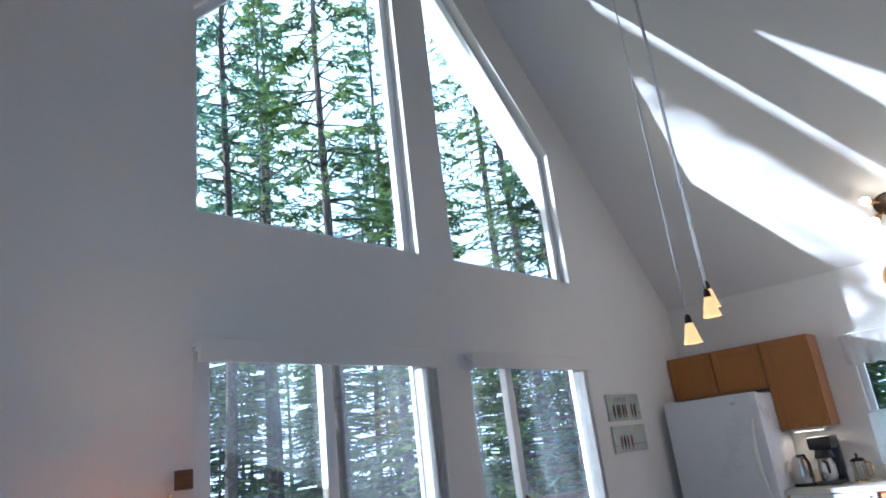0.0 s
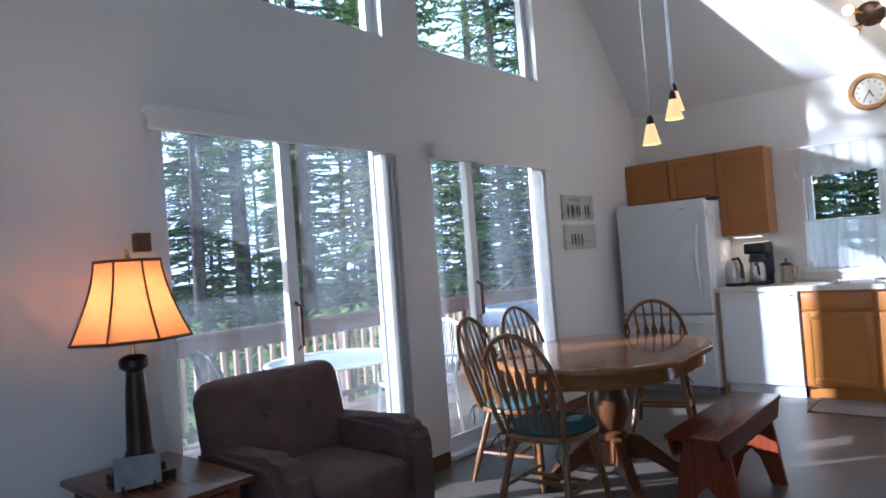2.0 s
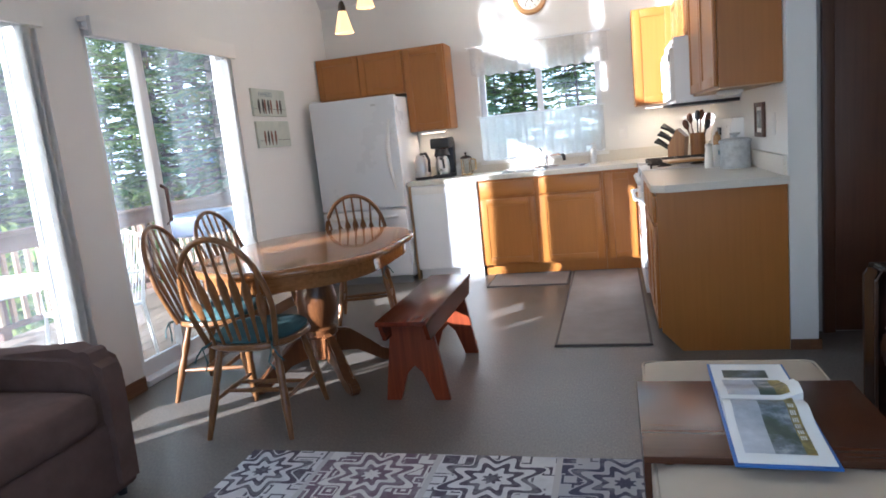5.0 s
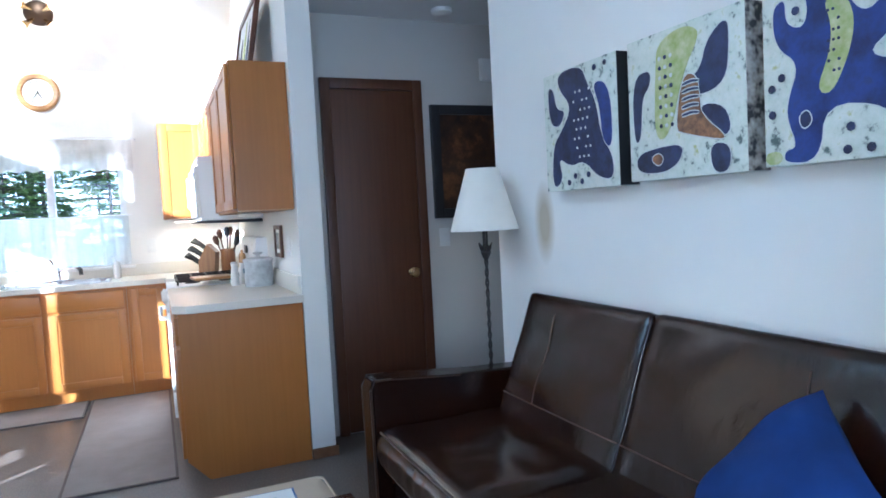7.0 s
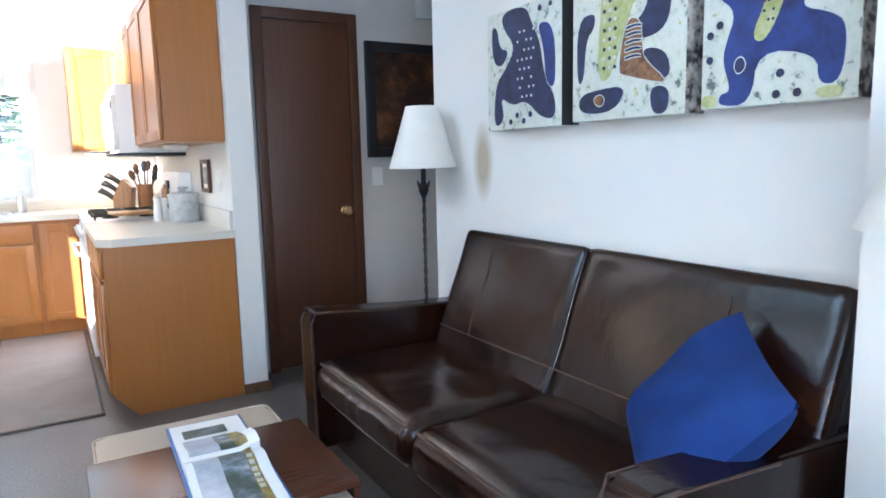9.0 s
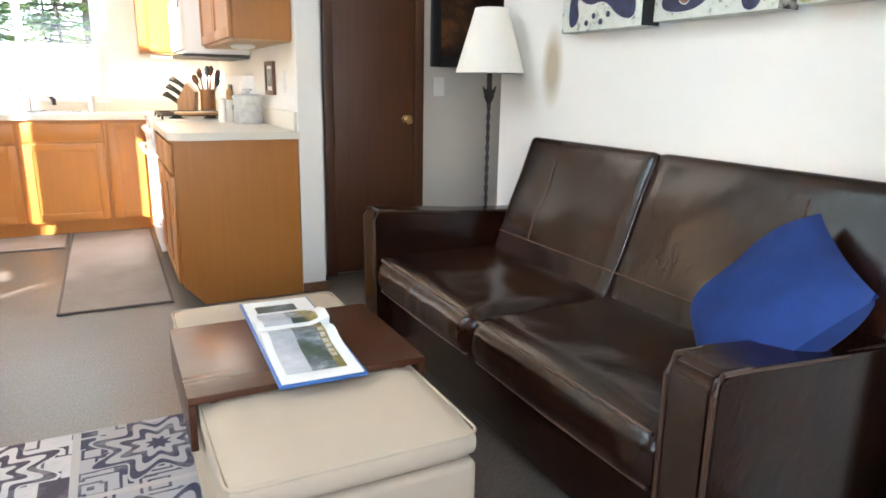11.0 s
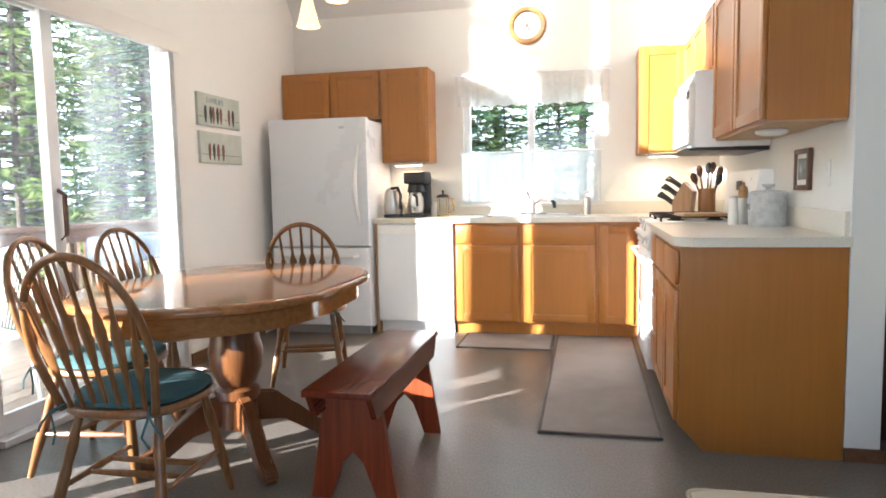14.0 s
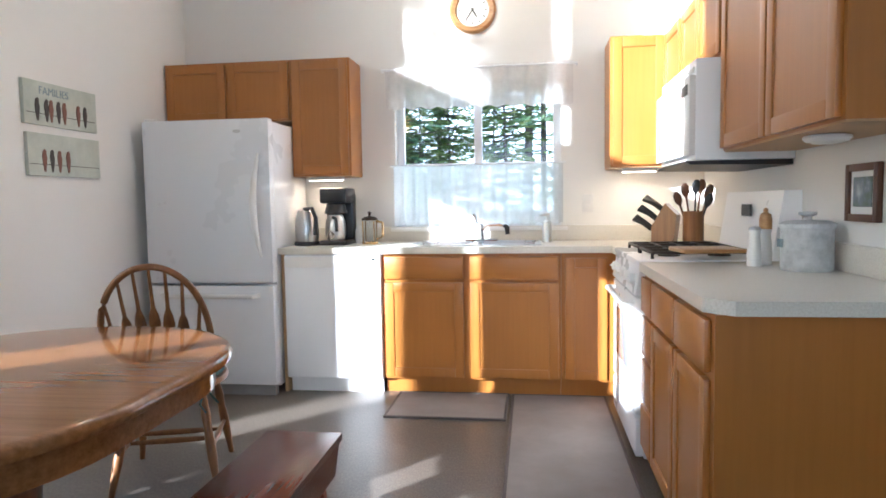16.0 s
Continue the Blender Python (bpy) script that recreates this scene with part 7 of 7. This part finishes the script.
def patio_chair(m, label, mt):
    c = thing("patio_chair", label, "patio chair", m, "patio chairs")
    bm = bm_new()
    tube(bm, [(-0.25, -0.2, 0.4), (-0.26, -0.25, 0.75), (-0.2, -0.3, 0.86), (0, -0.31, 0.89), (0.2, -0.3, 0.86), (0.26, -0.25, 0.75), (0.25, -0.2, 0.4)], 0.014, 8)
    part("back_frame", bm, mt, c)
    bm = bm_new()
    for i in range(13):
        x = -0.23 + i * 0.46 / 12
        tube(bm, [(x, -0.2, 0.42), (x, -0.265, 0.7), (x, -0.3, 0.855 + 0.02 * (1 - (x / 0.23) ** 2))], 0.004, 4)
    part("mesh_back", bm, mt, c)
    bm = bm_new()
    box(bm, -0.25, 0.25, -0.21, 0.25, 0.385, 0.41, 0.01)
    part("seat", bm, mt, c)
    for x in (-0.25, 0.25):
        for y in (-0.2, 0.23):
            bm = bm_new()
            tube(bm, [(x, y, 0.4), (x * 1.08, y * 1.15, 0.0)], 0.013, 8)
            part("leg", bm, mt, c)
        bm = bm_new()
        tube(bm, [(x, -0.24, 0.62), (x * 1.1, 0, 0.63), (x * 1.08, 0.23, 0.6), (x, 0.24, 0.4)], 0.013, 8)
        part("armrest", bm, mt, c)
    return c


patio_chair(pose(-2.75, 3.3, -0.055, 0, 0, -12), "dark metal mesh patio chair on the deck", IRON)
patio_chair(pose(-2.35, 4.62, -0.055, 0, 0, 160), "white patio chair on the deck", VINYL)

gb = thing("deck_grill", "dark covered grill box on the deck", "grill")
bm = bm_new()
box(bm, -3.2, -2.7, 6.5, 7.2, 0.55, 0.78, 0.05, None, 3)
part("hood", bm, plain("grill_blue", (0.05, 0.07, 0.12), 0.4), gb)
for x in (-3.15, -2.75):
    for y in (6.55, 7.15):
        bm = bm_new()
        box(bm, x - 0.02, x + 0.02, y - 0.02, y + 0.02, -0.055, 0.56)
        part("leg", bm, IRON, gb)

# Neighbouring cabin with a blue metal roof, far among the trees.
cbn = thing("distant_cabin", "small wooden cabin with blue metal roof", "cabin")
cm = pose(-16.5, 27.5, 0.3, 0, 0, 30) @ Matrix.Diagonal((0.36, 0.36, 0.36, 1))
bm = bm_new()
box(bm, -2.5, 2.5, -2, 2, -4, 2.5, 0, cm)
part("wall", bm, BALUSTER, cbn)
bm = bm_new()
prism(bm, [(-2.5, 2.4), (2.5, 2.4), (0, 4.4)], -2.9, 2.9, "x")
bmesh.ops.transform(bm, matrix=cm, verts=bm.verts[:])
part("roof", bm, ROOF_BLUE, cbn)
bm = bm_new()
box(bm, -0.5, 0.5, -2.02, -1.99, 0.9, 1.8, 0, cm)
part("window", bm, BLACK, cbn)


def conifer(seed, height, base, spread, mt, sprays):
    """A trunk, its limbs and a crown of thin drooping sprays of needles."""
    rnd = random.Random(seed)
    bt = bm_new()
    zs = [0, 0.15, 0.4, 0.7, 1.0]
    tube(bt, [(0.06 * rnd.uniform(-1, 1) * height * 0.08, 0.06 * rnd.uniform(-1, 1) * height * 0.08, height * z) for z in zs], [0.0075 * height * (1 - 0.93 * z) + 0.01 for z in zs], 9)
    bl, verts, faces = bm_new(), [], []
    z = base
    while z < height * 0.98:
        k = (z - base) / (height - base)
        ln = spread * (1 - k) ** 0.75 * rnd.uniform(0.6, 1.15) + 0.25
        for b in range(rnd.randint(3, 5)):
            a = rnd.uniform(0, 6.283)
            le = ln * rnd.uniform(0.6, 1.1)
            droop = rnd.uniform(0.1, 0.35) * (1 - k)
            d = Vector((math.cos(a), math.sin(a), 0))
            pts = [d * (le * s) + Vector((0, 0, z + le * (0.12 * s - droop * s * s * 1.4))) for s in (0, 0.35, 0.7, 1.0)]
            tube(bl, pts, [0.03 * (1 - k) + 0.008, 0.018, 0.01, 0.004], 4)
            for q in range(sprays):
                s = 0.25 + 0.75 * rnd.random() ** 0.7
                p = d * (le * s) + Vector((0, 0, z + le * (0.12 * s - droop * s * s * 1.4)))
                side = rnd.choice((-1, 1)) * rnd.uniform(0.3, 1.3)
                w = Vector((math.cos(a + side), math.sin(a + side), rnd.uniform(-0.55, 0.05)))
                L = rnd.uniform(0.12, 0.3) * (0.6 + 0.5 * (1 - k))
                u = w.cross(Vector((rnd.uniform(-0.4, 0.4), rnd.uniform(-0.4, 0.4), 1))).normalized() * L * rnd.uniform(0.1, 0.22)
                i = len(verts)
                tip = p + w * L
                m_ = p + w * L * 0.5 - Vector((0, 0, 0.02))
                verts += [p, m_ + u, tip, m_ - u]
                faces.append((i, i + 1, i + 2, i + 3))
        z += rnd.uniform(0.16, 0.34) * (0.7 + 0.5 * (1 - k)) * height / 14
    crown = bpy.data.meshes.new("crown")
    crown.from_pydata([tuple(v) for v in verts], [], faces)
    crown.materials.append(mt)
    limbs = finish("limbs", bl, BARK)
    trunk = finish("trunk", bt, BARK)
    return trunk, limbs, crown


KINDS = [conifer(1, 17, 5.0, 2.5, NEEDLE, 34), conifer(2, 14, 1.2, 2.3, NEEDLE_B, 36), conifer(3, 20, 8.0, 2.4, NEEDLE_B, 34), conifer(4, 9, 0.4, 1.9, NEEDLE, 38), conifer(5, 22, 3.0, 2.9, NEEDLE, 32), conifer(6, 8.9, 7.5, 1.2, NEEDLE, 30)]
LABELS = ["tall green pine with bare lower trunk", "blue-green spruce with low drooping limbs", "very tall pine with long bare trunk", "young bushy green fir tree", "tall spreading green spruce tree", "unseen slim tufted pine added to break up the sunlight"]


def tree(k, x, y, s, turn):
    z = -1.5 + max(0, math.hypot(x, y) - 14) * 0.02
    t_ = thing("conifer_tree", LABELS[k], "tree", pose(x, y, z - 0.15, 0, 0, turn) @ Matrix.Diagonal((s, s, s, 1)), "forest trees")
    for nm, me in zip(("trunk", "limbs", "crown"), KINDS[k]):
        o = new(nm, me)
        o.parent = t_


rnd = random.Random(11)
placed = []


def scatter(count, ax, ay, d0, d1, half, low=0.9, kinds=(0, 1, 2, 4, 1, 3, 0, 2)):
    """Trees in a fan about the direction (ax, ay) from the house."""
    a0 = math.atan2(ay, ax)
    tries = 0
    made = 0
    while made < count and tries < count * 30:
        tries += 1
        a, d = a0 + rnd.uniform(-half, half), d0 + (d1 - d0) * rnd.random() ** 0.8
        x, y = -1.5 + d * math.cos(a), 4.0 + d * math.sin(a)
        if x > -5.6 and y < 10.8 and y > -4:
            continue
        if any(math.hypot(x - p, y - q) < 1.6 for p, q in placed):
            continue
        placed.append((x, y))
        tree(rnd.choice(kinds), x, y, rnd.uniform(low, 1.2), rnd.uniform(0, 360))
        made += 1


scatter(30, -1.0, 0.75, 9.5, 36, radians(42))
scatter(22, 0.35, 1.0, 11, 30, radians(32), 0.8, (1, 3, 4, 1, 3))
# Four unseen trees, added out of view behind the house.
scatter(4, -0.1, -1.0, 12, 26, radians(25))
scatter(34, -1.0, 0.75, 20, 42, radians(44), 0.7, (1, 3, 1, 3, 0))
scatter(14, 0.35, 1.0, 18, 36, radians(34), 0.7, (1, 3, 1))
scatter(12, -0.2, 1.0, 13, 22, radians(13), 0.6, (3,))
scatter(26, -1.0, 0.75, 11, 24, radians(42), 0.55, (3,))
tree(2, -10.4, 7.2, 0.9, 90)
tree(4, -9.0, 15.2, 0.95, 20)
tree(0, -7.2, 14.0, 1.0, 140)
tree(4, -11.5, 17.5, 1.05, 250)
tree(0, -12.5, 15.5, 1.1, 60)
# Unseen trunk, added to throw a dark band across the sink cabinets.
tree(2, -5.06, 0.5, 1.25, 75)
# Unseen tufted pine, added to break up sun through the upper window.
tree(5, -9.4, -3.7, 1.0, 120)
tree(0, -8.6, 8.4, 1.05, 200)
tree(3, -6.9, 9.6, 0.95, 10)

# Unseen trees, added to dapple the sun and shield the back window.
for k, x, y in ((0, -8.8, -9.4), (1, -5.2, -6.6), (4, -7.6, -8.8), (1, -3.4, -5.4), (3, -4.4, -7.9)):
    tree(k, x, y, 1.0, 37 * x)

# Shrubs below the deck and outside the kitchen window.
verts, faces = [], []
for c_ in range(170):
    if c_ < 110:
        x, y = rnd.uniform(-12, -4.8), rnd.uniform(-1, 16)
    else:
        x, y = rnd.uniform(-5, 8), rnd.uniform(10.5, 17)
    h, r0 = rnd.uniform(0.8, 2.3), rnd.uniform(0.5, 1.1)
    for q in range(130):
        a, rr, zz = rnd.uniform(0, 6.28), r0 * math.sqrt(rnd.random()), rnd.random()
        p = Vector((x + rr * math.cos(a) * (1.1 - 0.6 * zz), y + rr * math.sin(a) * (1.1 - 0.6 * zz), -1.5 + h * zz))
        u = Vector((rnd.uniform(-1, 1), rnd.uniform(-1, 1), rnd.uniform(-0.6, 0.6))).normalized() * rnd.uniform(0.07, 0.15)
        w = u.cross(Vector((rnd.uniform(-1, 1), rnd.uniform(-1, 1), 1))).normalized() * rnd.uniform(0.03, 0.06)
        i = len(verts)
        verts += [tuple(p - u), tuple(p + w), tuple(p + u), tuple(p - w)]
        faces.append((i, i + 1, i + 2, i + 3))
me = bpy.data.meshes.new("shrubs")
me.from_pydata(verts, [], faces)
me.materials.append(LEAF)
tagged(new("shrubs", me), "leafy green undergrowth below the deck", "shrubs", "", "stuff")
